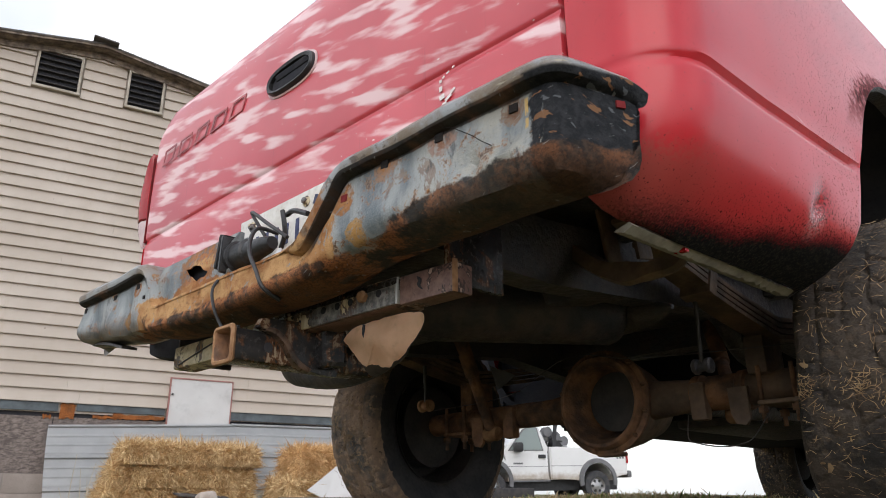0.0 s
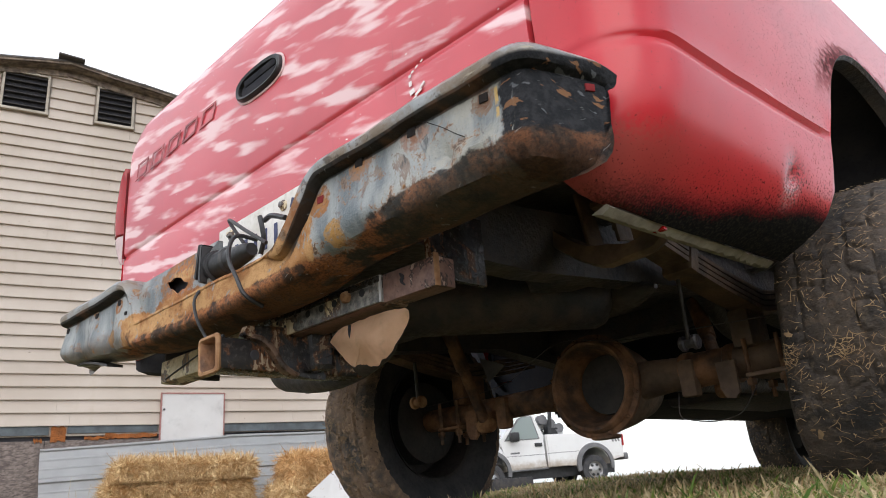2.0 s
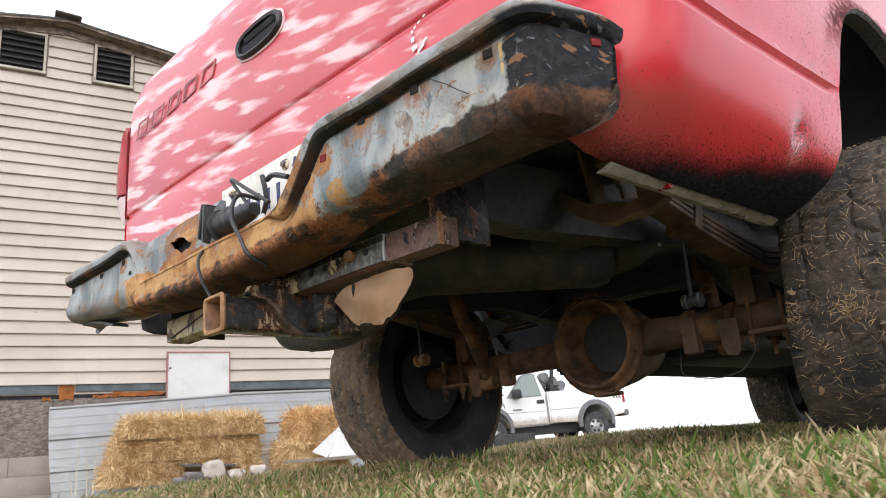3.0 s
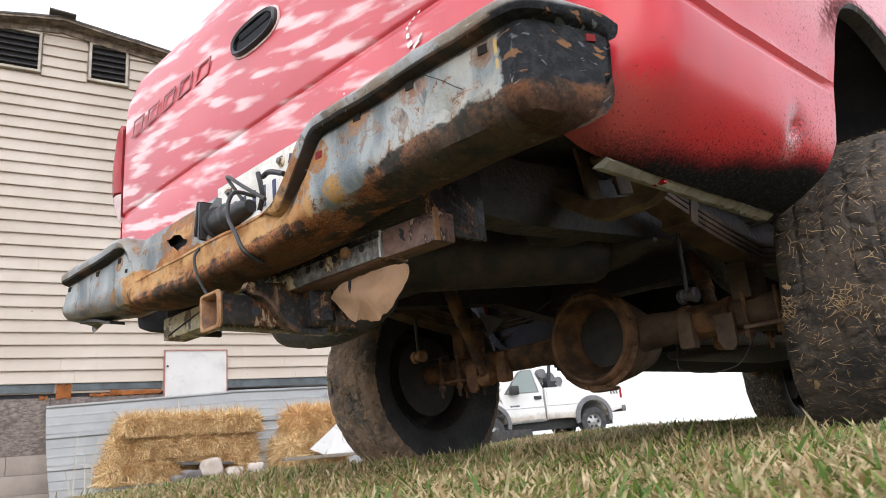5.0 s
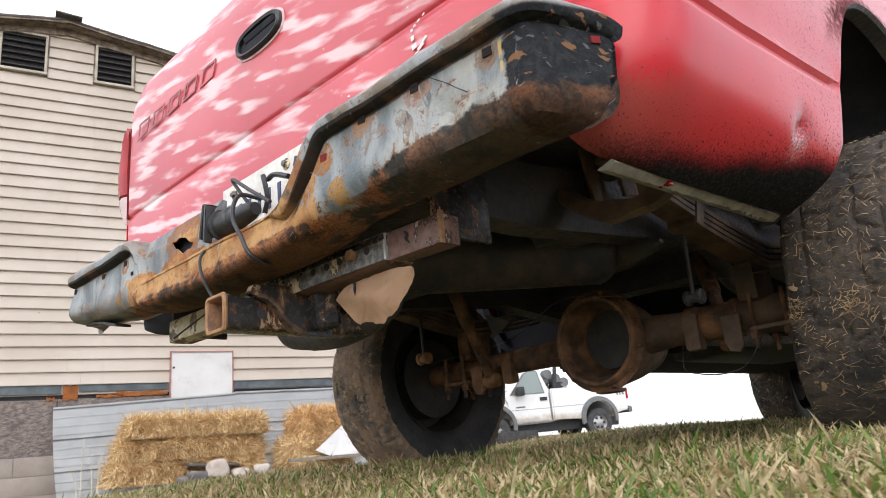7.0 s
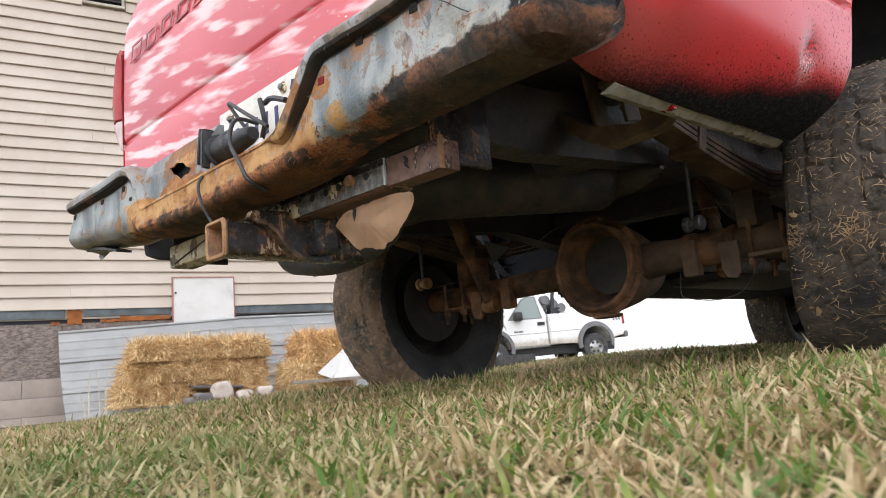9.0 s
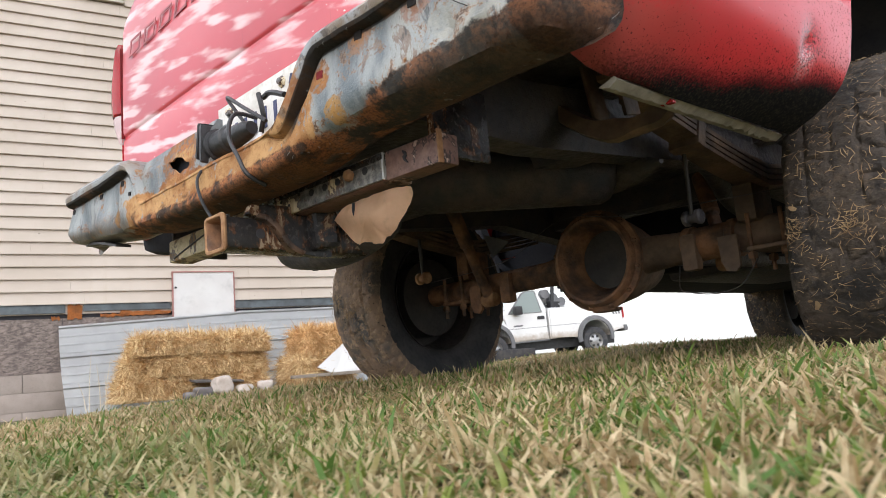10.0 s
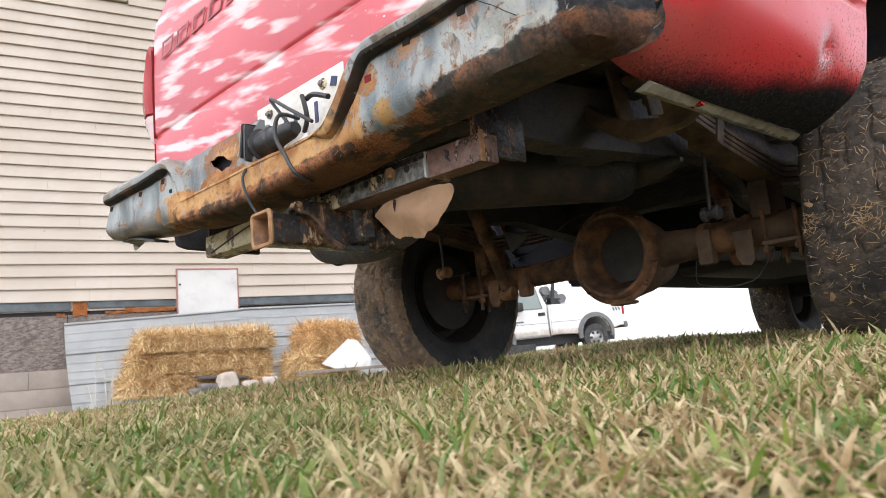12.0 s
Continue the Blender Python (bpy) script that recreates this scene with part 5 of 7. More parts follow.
        hole.append((cx + u, cz + v - 0.26 * u))
    outer = [rim(a) for a in angles]
    skin(bm, [[(x, 0.034, z) for x, z in hole], [(x, 0.030, z) for x, z in hole], [(x, 0.022 + 0.02 * ease(0.66, 0.695, z), z) for x, z in outer], [(x, 0.055, z) for x, z in outer]], True, False)
    part("lamp_plate", bm, BUMPER, bump, "rust-ringed steel plate with an empty lamp hole")
    # near-black sheet stands for the shade inside the lamp hole
    bm = bmesh.new()
    box(bm, (-0.2, 0.062, 0.62), (0.3, 0.012, 0.12))
    part("dark_cavity", bm, DARKHOLE, bump, "", False)
    bm = bmesh.new()
    box(bm, (-0.045, 0.055, 0.612), (0.055, 0.006, 0.135), (0, -3, 8), 0.002)
    part("socket_mount", bm, BUMPER, bump, "blue-grey steel socket mount")
    # square bolt holes with rust halos: near-black blocks paint in their shade
    bm = bmesh.new()
    for x, z, q in ((0.812, 0.648, 0.019), (0.659, 0.656, 0.0205), (0.520, 0.658, 0.021), (0.411, 0.626, 0.019), (-0.47, 0.648, 0.02), (-0.62, 0.648, 0.02), (-0.82, 0.648, 0.02), (-0.425, 0.61, 0.013)):
        hole = bmesh.new()
        at = face.ray_cast(Vector((x, -0.3, z)), Vector((0, 1, 0)))[0]
        m = Matrix.Translation(at) @ Matrix.Rotation(radians(4), 4, "Y")
        bmesh.ops.create_cube(hole, size=1, matrix=m @ Matrix.Diagonal((q * 0.9, 0.0036, q * 0.72, 1)))
        part("bolt_hole", hole, HOLLOW if x != 0.411 else DULLRED, bump, "square bolt hole", False)
    hole = bmesh.new()
    box(hole, (0.9375, 0.0965, 0.638), (0.003, 0.015, 0.0115), (0, 0, -26))
    part("bolt_hole", hole, DULLRED, bump, "bolt hole showing red paint", False)
    return bump


build_bumper()


def build_plate_and_plug():
    plate = bmesh.new()
    box(plate, (0.02, 0.115, 0.692), (0.36, 0.003, 0.155), (0, 0, 0), 0.001)
    lp = part("number_plate", plate, PLATE, truck, "grimy white number plate with plain dark bars")
    for k in range(5):
        bm = bmesh.new()
        box(bm, (-0.075 + k * 0.042, 0.1125, 0.685), (0.012, 0.002, 0.05))
        part("plate_bar", bm, INK, lp, "", False)
    bm = bmesh.new()
    box(bm, (0.165, 0.1125, 0.735), (0.022, 0.002, 0.022), (0, 20, 0))
    part("plate_bar", bm, INK, lp, "", False)
    for x in (-0.10, 0.125):
        bm = bmesh.new()
        spin(bm, [(0, -0.012), (0.007, -0.011), (0.009, -0.004), (0.013, -0.003), (0.013, 0), (0, 0)], (x, 0.113, 0.742), "Y", 12)
        part("plate_screw", bm, HITCH_LIGHT, lp)
    bm = bmesh.new()
    box(bm, (0.05, 0.13, 0.65), (0.5, 0.02, 0.2))
    part("plate_bracket", bm, BLACK, truck, "", False)
    # trailer plug socket
    bm = bmesh.new()
    c = (-0.03, 0.045, 0.632)
    spin(bm, [(0.0, 0.135), (0.014, 0.135), (0.02, 0.115), (0.024, 0.07), (0.026, 0.05), (0.031, 0.045), (0.031, 0.0), (0.038, -0.002), (0.038, -0.012), (0.027, -0.012), (0.025, 0.02), (0, 0.02)], c, "X", 22)
    plug = part("trailer_socket", bm, BLACK, truck, "black plastic trailer wiring socket")
    bm = bmesh.new()
    box(bm, (-0.046, 0.045, 0.636), (0.009, 0.082, 0.088), (0, 4, 0), 0.008)
    part("socket_flange", bm, BLACK, plug)
    bm = bmesh.new()
    box(bm, (-0.064, 0.04, 0.645), (0.010, 0.07, 0.082), (0, 12, 0), 0.006)
    part("socket_lid", bm, BLACK, plug)
    bm = bmesh.new()
    box(bm, (-0.055, 0.04, 0.592), (0.02, 0.03, 0.012), (0, 0, 0), 0.003)
    part("lid_hinge", bm, BLACK, plug)
    bm = bmesh.new()
    box(bm, (0.19, 0.004, 0.556), (0.045, 0.006, 0.045), (0, -18, 0), 0.002)
    part("socket_bracket", bm, GALV, plug, "scuffed steel bracket")
    for pts, r in (([(0.085, 0.05, 0.635), (0.055, 0.04, 0.68), (0.032, 0.035, 0.712), (0.04, 0.03, 0.716), (0.12, 0.02, 0.665), (0.20, 0.02, 0.612)], 0.0042), ([(0.128, 0.05, 0.70), (0.137, 0.05, 0.672), (0.135, 0.055, 0.645), (0.115, 0.06, 0.62)], 0.0055), ([(0.115, 0.07, 0.700), (0.15, 0.065, 0.698), (0.21, 0.06, 0.672)], 0.006)):
        bm = bmesh.new()
        tube(bm, curve_between(pts, 22), r, 8)
        part("wire", bm, BLACK, plug)
    # cable ties round the middle bar
    for pts, r in (([(-0.036, 0.05, 0.580), (-0.036, 0.012, 0.578), (-0.030, -0.014, 0.545), (-0.014, -0.016, 0.50), (-0.004, -0.004, 0.465), (0.015, 0.0, 0.448), (0.054, 0.01, 0.450)], 0.0035), ([(0.075, 0.075, 0.668), (0.088, 0.02, 0.663), (0.098, -0.004, 0.632), (0.118, -0.016, 0.59), (0.149, -0.017, 0.546), (0.172, -0.012, 0.505), (0.170, 0.03, 0.487)], 0.0046)):
        bm = bmesh.new()
        tube(bm, curve_between(pts, 28), r, 8)
        part("cable_tie", bm, BLACK, plug, "black cable tie strapped round the bumper")


build_plate_and_plug()


# ---- receiver hitch ----
def build_hitch():
    h = bmesh.new()
    # square crossbar between the brackets
    box(h, (0.15, 0.19, 0.481), (0.48, 0.07, 0.048), (0, 0, 0), 0.006)
    hitch = part("tow_hitch", h, HITCH_END, truck, "scuffed black and rust-worn tow hitch")
    h = bmesh.new()
    box(h, (-0.28, 0.185, 0.482), (0.51, 0.07, 0.062), (0, 0.4, 0), 0.008)
    bar = part("bar_end", h, BEIGE, hitch, "beige peeling end of the hitch bar")
    h = bmesh.new()
    tube(h, curve_between([(-0.50, 0.149, 0.462), (-0.42, 0.1485, 0.476), (-0.33, 0.149, 0.492), (-0.2, 0.149, 0.508)], 12), 0.0022, 6)
    part("wire", h, BLACK, bar, "thin black wire")
    # receiver tube
    bm = bmesh.new()
    cx, cz = 0.032, 0.412
    def sq(q, y):
        r = q * 0.28
        out = []
        for sx, sz in ((1, 1), (-1, 1), (-1, -1), (1, -1)):
            for a in (0, 45, 90):
                t = radians(a) + {(1, 1): 0, (-1, 1): math.pi / 2, (-1, -1): math.pi, (1, -1): 1.5 * math.pi}[(sx, sz)]
                out.append((cx + sx * (q - r) + r * math.cos(t), y, cz + sz * (q - r) + r * math.sin(t)))
        return out
    skin(bm, [sq(0.0335, 0.36), sq(0.0345, 0.0), sq(0.0335, -0.012)], True, False)
    tubeb = part("receiver_tube", bm, HITCH, hitch)
    bm = bmesh.new()
    skin(bm, [sq(0.0352, -0.003), sq(0.0395, -0.005), sq(0.0415, -0.010), sq(0.0395, -0.014), sq(0.034, -0.015), sq(0.032, -0.012)], True, False)
    part("receiver_collar", bm, RUST_EDGE, tubeb, "rusty receiver collar")
    bm = bmesh.new()
    skin(bm, [sq(0.0322, -0.0125), sq(0.0305, -0.008), sq(0.0295, 0.1)], True, False)
    part("receiver_throat", bm, RUSTY, tubeb, "dark rusty inside of the receiver")
    bm = bmesh.new()
    box(bm, (cx, 0.105, cz), (0.058, 0.01, 0.058))
    part("receiver_floor", bm, RUSTY, tubeb, "", False)
    bm = bmesh.new()
    spin(bm, [(0, 0), (0.010, 0), (0.012, -0.002), (0.012, -0.004)], (cx + 0.037, 0.075, cz), "X", 16)
    part("pin_hole", bm, DARKHOLE, tubeb)
    # gusset on the tube's flank, its concave edge worn bare
    edge = [(0.040, 0.450), (0.062, 0.448), (0.086, 0.443), (0.110, 0.423), (0.128, 0.397), (0.148, 0.381), (0.175, 0.371), (0.20, 0.367)]
    bm = bmesh.new()
    prism(bm, edge + [(0.245, 0.366), (0.252, 0.400), (0.252, 0.462), (0.13, 0.476), (0.05, 0.470)], 0.060, 0.080, "X")
    part("hitch_gusset", bm, HITCH, hitch, "black flaking gusset plate", False)
    bm = bmesh.new()
    rings = []
    for k, p in enumerate(curve_between([(0.0, y, z) for y, z in edge[1:-1]], 22)):
        w = 0.006 * math.sin(math.pi * k / 21)
        rings.append([(0.062, p.y - 0.006, p.z - 0.004), (0.082 + w, p.y - 0.006, p.z - 0.004), (0.084 + w, p.y - 0.002, p.z), (0.082 + w, p.y + 0.003, p.z + 0.005), (0.062, p.y + 0.003, p.z + 0.005)])
    skin(bm, rings)
    part("gusset_strap", bm, STRAP, hitch, "curved strap worn to brown bare metal")
    bm = bmesh.new()
    box(bm, (0.095, 0.215, 0.425), (0.05, 0.06, 0.09), (4, 0, 0), 0.012)
    part("gusset_block", bm, HITCH, hitch, "black flaking block", False)
    # wiring tab, crumpled
    bm = bmesh.new()
    rings = []
    for p in curve_between([(-0.105, 0.140, 0.478), (-0.060, 0.134, 0.498), (-0.022, 0.138, 0.508), (0.030, 0.140, 0.508)], 12):
        k = 0.004 * math.sin(p.x * 130)
        rings.append([(p.x, p.y + k, p.z - 0.014), (p.x + 0.006, p.y - 0.004 + k, p.z + 0.012), (p.x + 0.006, p.y + 0.001 + k, p.z + 0.013), (p.x, p.y + 0.004 + k, p.z - 0.013)])
    skin(bm, rings)
    tab = part("wiring_tab", bm, TAB, hitch, "crumpled blue-grey wiring tab")
    for x, z in ((-0.045, 0.503), (-0.005, 0.512)):
        hb = bmesh.new()
        spin(hb, [(0, -0.0008), (0.0045, -0.0008), (0.0045, 0.003)], (x, 0.131, z), "Y", 10)
        part("tab_hole", hb, DARKHOLE, tab)
    # rounded saddle behind
    bm = bmesh.new()
    tube(bm, curve_between([(-0.30, 0.36, 0.452), (-0.22, 0.36, 0.432), (-0.10, 0.36, 0.412), (0.02, 0.36, 0.414), (0.10, 0.37, 0.440), (0.15, 0.38, 0.47)], 18), [0.02, 0.03, 0.038] + [0.042] * 12 + [0.04, 0.034, 0.02], 14)
    part("hitch_saddle", bm, UNDER, hitch, "dark lower saddle of the hitch")
    # angle bracket with punched holes
    bm = bmesh.new()
    box(bm, (0.212, 0.149, 0.483), (0.375, 0.006, 0.050), (0, 0.3, 0), 0.002)
    box(bm, (0.212, 0.172, 0.509), (0.375, 0.050, 0.006), (0, 0.3, 0))
    br = part("hitch_bracket", bm, HITCH_LIGHT, hitch, "bare steel bracket stained dark and punched with holes")
    bm = bmesh.new()
    box(bm, (0.212, 0.1450, 0.5025), (0.372, 0.006, 0.012), (0, 0.3, 0), 0.001)
    part("bracket_edge", bm, HITCH, br, "black painted upper edge", False)
    bm = bmesh.new()
    box(bm, (0.397, 0.1475, 0.482), (0.005, 0.009, 0.053), (0, 0, 0), 0.001)
    part("bracket_end", bm, GALV, br, "bright cut end", False)
    for x in (0.161, 0.209, 0.253, 0.342):
        hb = bmesh.new()
        spin(hb, [(0, -0.0008), (0.0078, -0.0008), (0.0078, 0.002)], (x, 0.1455, 0.487), "Y", 14)
        part("bracket_hole", hb, DARKHOLE, br)
    for x, z in ((0.045, 0.492), (0.075, 0.478), (0.115, 0.494)):
        hb = bmesh.new()
        spin(hb, [(0, -0.0008), (0.004, -0.0008), (0.004, 0.002)], (x, 0.1455, z), "Y", 8)
        part("bracket_hole", hb, DARKHOLE, br)
    hb = bmesh.new()
    spin(hb, [(0, -0.012), (0.009, -0.012), (0.0125, -0.008), (0.0125, 0.002)], (0.296, 0.145, 0.489), "Y", 6)
    part("bracket_bolt", hb, RUST_EDGE, br, "", False)
    bm = bmesh.new()
    box(bm, (0.474, 0.172, 0.479), (0.145, 0.05, 0.056), (0, 0.8, 0), 0.004)
    end = part("hitch_end", bm, HITCH_END, hitch, "brown flaking hitch side plate")
    bm = bmesh.new()
    tube(bm, curve_between([(0.452, 0.1462, 0.497), (0.461, 0.1458, 0.488), (0.457, 0.1458, 0.480), (0.466, 0.1462, 0.470)], 8), [0.001, 0.003, 0.004, 0.0035, 0.0045, 0.003, 0.002, 0.001], 6)
    part("gash", bm, DARKHOLE, end, "dark gash in the plate")
    bm = bmesh.new()
    box(bm, (0.5485, 0.148, 0.479), (0.004, 0.012, 0.062), (0, 0, 0), 0.001)
    part("end_plate", bm, RUST_EDGE, hitch)
    # upright bracket to the frame
    bm = bmesh.new()
    box(bm, (0.515, 0.235, 0.545), (0.012, 0.15, 0.14), (0, 0, 0), 0.003)
    part("frame_bracket", bm, HITCH, hitch, "dark frame bracket")
    bm = bmesh.new()
    box(bm, (-0.53, 0.24, 0.545), (0.012, 0.16, 0.15), (0, 0, 0), 0.003)
    part("frame_bracket", bm, UNDER, hitch, "dark frame bracket")
    bm = bmesh.new()
    box(bm, (0.55, 0.2, 0.607), (0.10, 0.05, 0.008), (0, 0, 0), 0.002)
    part("bracket_flange", bm, RUSTY, hitch)
    # tan rubber flap caught under the bar, cupped like a leaf
    bm = bmesh.new()
    o = [(0.194, 0.421), (0.226, 0.438), (0.266, 0.444), (0.330, 0.446), (0.389, 0.444), (0.432, 0.437), (0.441, 0.428), (0.436, 0.418), (0.415, 0.393), (0.395, 0.376), (0.370, 0.360), (0.346, 0.357), (0.333, 0.348), (0.313, 0.350), (0.296, 0.357), (0.278, 0.360), (0.260, 0.359), (0.233, 0.379), (0.214, 0.400)]
    o = [(p.x, p.z) for p in curve_between([(x, 0, z) for x, z in o + o[:1]], 72)][:-1]
    rnd = random.Random(8)
    o = [(x + rnd.uniform(-0.0012, 0.0012), z + rnd.uniform(-0.0012, 0.0012)) for x, z in o]
    c = Vector((0.320, 0.402))
    rings = []
    for f in (1.0, 0.93, 0.84, 0.7, 0.55, 0.4, 0.25, 0.1, 0.01):
        ring = []
        for x, z in o:
            u, v = c.x + (x - c.x) * f, c.y + (z - c.y) * f
            ring.append((u, 0.178 - 0.014 * (1 - f * f) + 0.003 * math.sin(v * 70 + u * 25) - 0.10 * (v - 0.402), v))
        rings.append(ring)
    skin(bm, rings)
    bmesh.ops.solidify(bm, geom=bm.faces[:], thickness=0.004)
    flap = part("rubber_flap", bm, FLAP, truck, "torn tan rubber flap hanging from the hitch")
    bm = bmesh.new()
    tube(bm, curve_between([(0.280, 0.161, 0.438), (0.277, 0.162, 0.424), (0.2775, 0.163, 0.410)], 8), [0.0035, 0.003, 0.0035, 0.003, 0.003, 0.0025, 0.0015, 0.0005], 6)
    part("slit", bm, DARKHOLE, flap)


build_hitch()


# ---- wheels ----
def build_wheel(cx, cy, cz, side, name="wheel", mud=TYRE, wide=1.0, steel=DRUM):
    """side: 1 when the outer face looks to +x."""
    r = TYRE_R
    prof = [(0.225, -0.085), (0.25, -0.105), (0.30, -0.128), (0.340, -0.132), (0.360, -0.124), (0.366, -0.110), (0.368, 0.0), (0.366, 0.110), (0.360, 0.124), (0.340, 0.132), (0.30, 0.128), (0.25, 0.105), (0.225, 0.085)]
    bm = bmesh.new()
    spin(bm, prof, (cx, cy, cz), "X", 56)
    wheel = new(name)
    wheel.parent = truck
    part("tyre", bm, RUBBER, wheel, "mud-caked off-road tyre with bits of straw")
    # worn tread blocks half filled with mud, as one lumpy skin
    rnd = random.Random(int(cx * 100) + 11)
    count, na, nx = 36, 380, 46
    bm = bmesh.new()
    rings = []
    for j in range(nx + 1):
        x = lerp(-0.134, 0.134, j / nx)
        ring = []
        for i in range(na):
            a = 2 * math.pi * i / na
            ca, sa = math.cos(a), math.sin(a)
            q3 = Vector((x * 30 + cx * 9, ca * 11, sa * 11))
            u = (x + 0.125) / 0.05 + 0.16 * noise.noise(q3)
            row = math.floor(u)
            fu = u - row
            w = a / (2 * math.pi) * count + 0.5 * (row % 2) + 0.30 * (fu - 0.5) * (-1) ** row + 0.18 * noise.noise(q3 * 0.9 + Vector((7, 0, 0)))
            fw = w - math.floor(w)
            h = ease(0.03, 0.15, min(fu, 1 - fu)) * ease(0.02, 0.13, min(fw, 1 - fw))
            if min(fu, 1 - fu) > 0.12:
                h *= 1 - 0.25 * ease(0.04, 0.0, abs(fw - 0.5))
            fill = ease(-0.25, 0.35, noise.noise(q3 * 0.35 + Vector((0, 3, 9))))
            h = lerp(h, 1.0, 0.72 * fill)
            r0 = 0.3765 - 0.016 * (abs(x) / 0.125) ** 6 - 0.02 * ease(0.125, 0.134, abs(x))
            rr = r0 + 0.0025 + 0.0065 * h + 0.0026 * noise.noise(q3 * 1.6) + 0.003 * noise.noise(q3 * 4.5)
            ring.append((cx + x, cy + rr * ca, cz + rr * sa))
        rings.append(ring)
    skin(bm, rings, True, False)
    part("tread", bm, mud, wheel, "worn mud-filled tread")
    # straw, dead grass and leaf scraps stuck to the mud
    verts, faces = [], []
    spots = [(rnd.uniform(0, 2 * math.pi), rnd.uniform(-0.11, 0.11)) for _ in range(60)]
    for k in range(3400):
        a, x = rnd.uniform(0, 2 * math.pi), cx + rnd.uniform(-0.114, 0.114)
        if k % 3 == 0:
            a0, x0 = spots[k % 60]
            a, x = a0 + rnd.gauss(0, 0.05), cx + max(-0.114, min(0.114, x0 + rnd.gauss(0, 0.018)))
        d = Vector((rnd.gauss(0, 1), rnd.gauss(0, 1), 0)).normalized() * (0.0025 + 0.012 * rnd.random() ** 2.2)
        wv = Vector((-d.y, d.x, 0)).normalized()
        bow = wv * rnd.uniform(-0.3, 0.3) * d.length
        wv *= rnd.uniform(0.0004, 0.0010) if k % 70 else rnd.uniform(0.003, 0.006)
        m = Matrix.Translation((0, cy, cz)) @ Matrix.Rotation(a, 4, "X")
        base = Vector((x, 0, r - 0.0015 + rnd.uniform(-0.002, 0.002)))
        lift = Vector((0, 0, rnd.uniform(0.000, 0.004)))
        i = len(verts)
        for q in (base - d - wv * 0.6, base - d + wv * 0.6, base + bow + wv + lift * 0.6, base + bow - wv + lift * 0.6, base + d + wv * 0.4 + lift, base + d - wv * 0.4 + lift):
            verts.append((m @ q)[:])
        faces += [(i, i + 1, i + 2, i + 3), (i + 3, i + 2, i + 4, i + 5)]
    me = bpy.data.meshes.new("stuck_straw")
    me.from_pydata(verts, [], faces)
    me.materials.append(STRAWDULL)
    ob = new("stuck_straw", me)
    ob.parent = wheel
    tagged(ob, kind="stuff")
    bm = bmesh.new()
    s = side
    spin(bm, [(0.228, -0.095 * s), (0.218, -0.088 * s), (0.212, -0.05 * s), (0.195, -0.01 * s), (0.19, 0.03 * s), (0.15, 0.05 * s), (0.07, 0.04 * s), (0.0, 0.04 * s)], (cx, cy, cz), "X", 40)
    part("rim", bm, steel, wheel, "dark steel rim")
    bm = bmesh.new()
    spin(bm, [(0.0, -0.075 * s), (0.12, -0.075 * s), (0.158, -0.06 * s), (0.16, 0.02 * s)], (cx, cy, cz), "X", 32)
    part("brake_drum", bm, steel, wheel)
    bm = bmesh.new()
    spin(bm, [(0.228, 0.095 * s), (0.22, 0.08 * s), (0.2, 0.06 * s), (0.15, 0.055 * s), (0.1, 0.07 * s), (0.0, 0.075 * s)], (cx, cy, cz), "X", 32)
    part("rim_face", bm, steel, wheel)
    for ob in wheel.children:
        for v in ob.data.vertices:
            v.co.x = cx + (v.co.x - cx) * wide
            if wide > 1 and (v.co.x - cx) * side < 0 and math.hypot(v.co.y - cy, v.co.z - cz) > 0.24:
                v.co.x -= side * 0.050 * ease(0.45, 0.05, v.co.z) * min(1, abs(v.co.x - cx) / 0.1)
    return wheel


build_wheel(-0.868 + askew(AXLE_Y) + 0.008, AXLE_Y, HUB_Z, -1, mud=TYRE_LIT)
build_wheel(0.868 + askew(AXLE_Y) + 0.032, AXLE_Y - 0.012, HUB_Z - 0.015, 1, wide=1.09)
# front rims in the hole colour: the shade under the truck painted in
build_wheel(-0.868 + askew(AXLE_Y + 3.5), AXLE_Y + 3.5, HUB_Z, -1, steel=HOLLOW)
build_wheel(0.868 + askew(AXLE_Y + 3.5) + 0.04, AXLE_Y + 3.5, HUB_Z, 1, steel=HOLLOW)


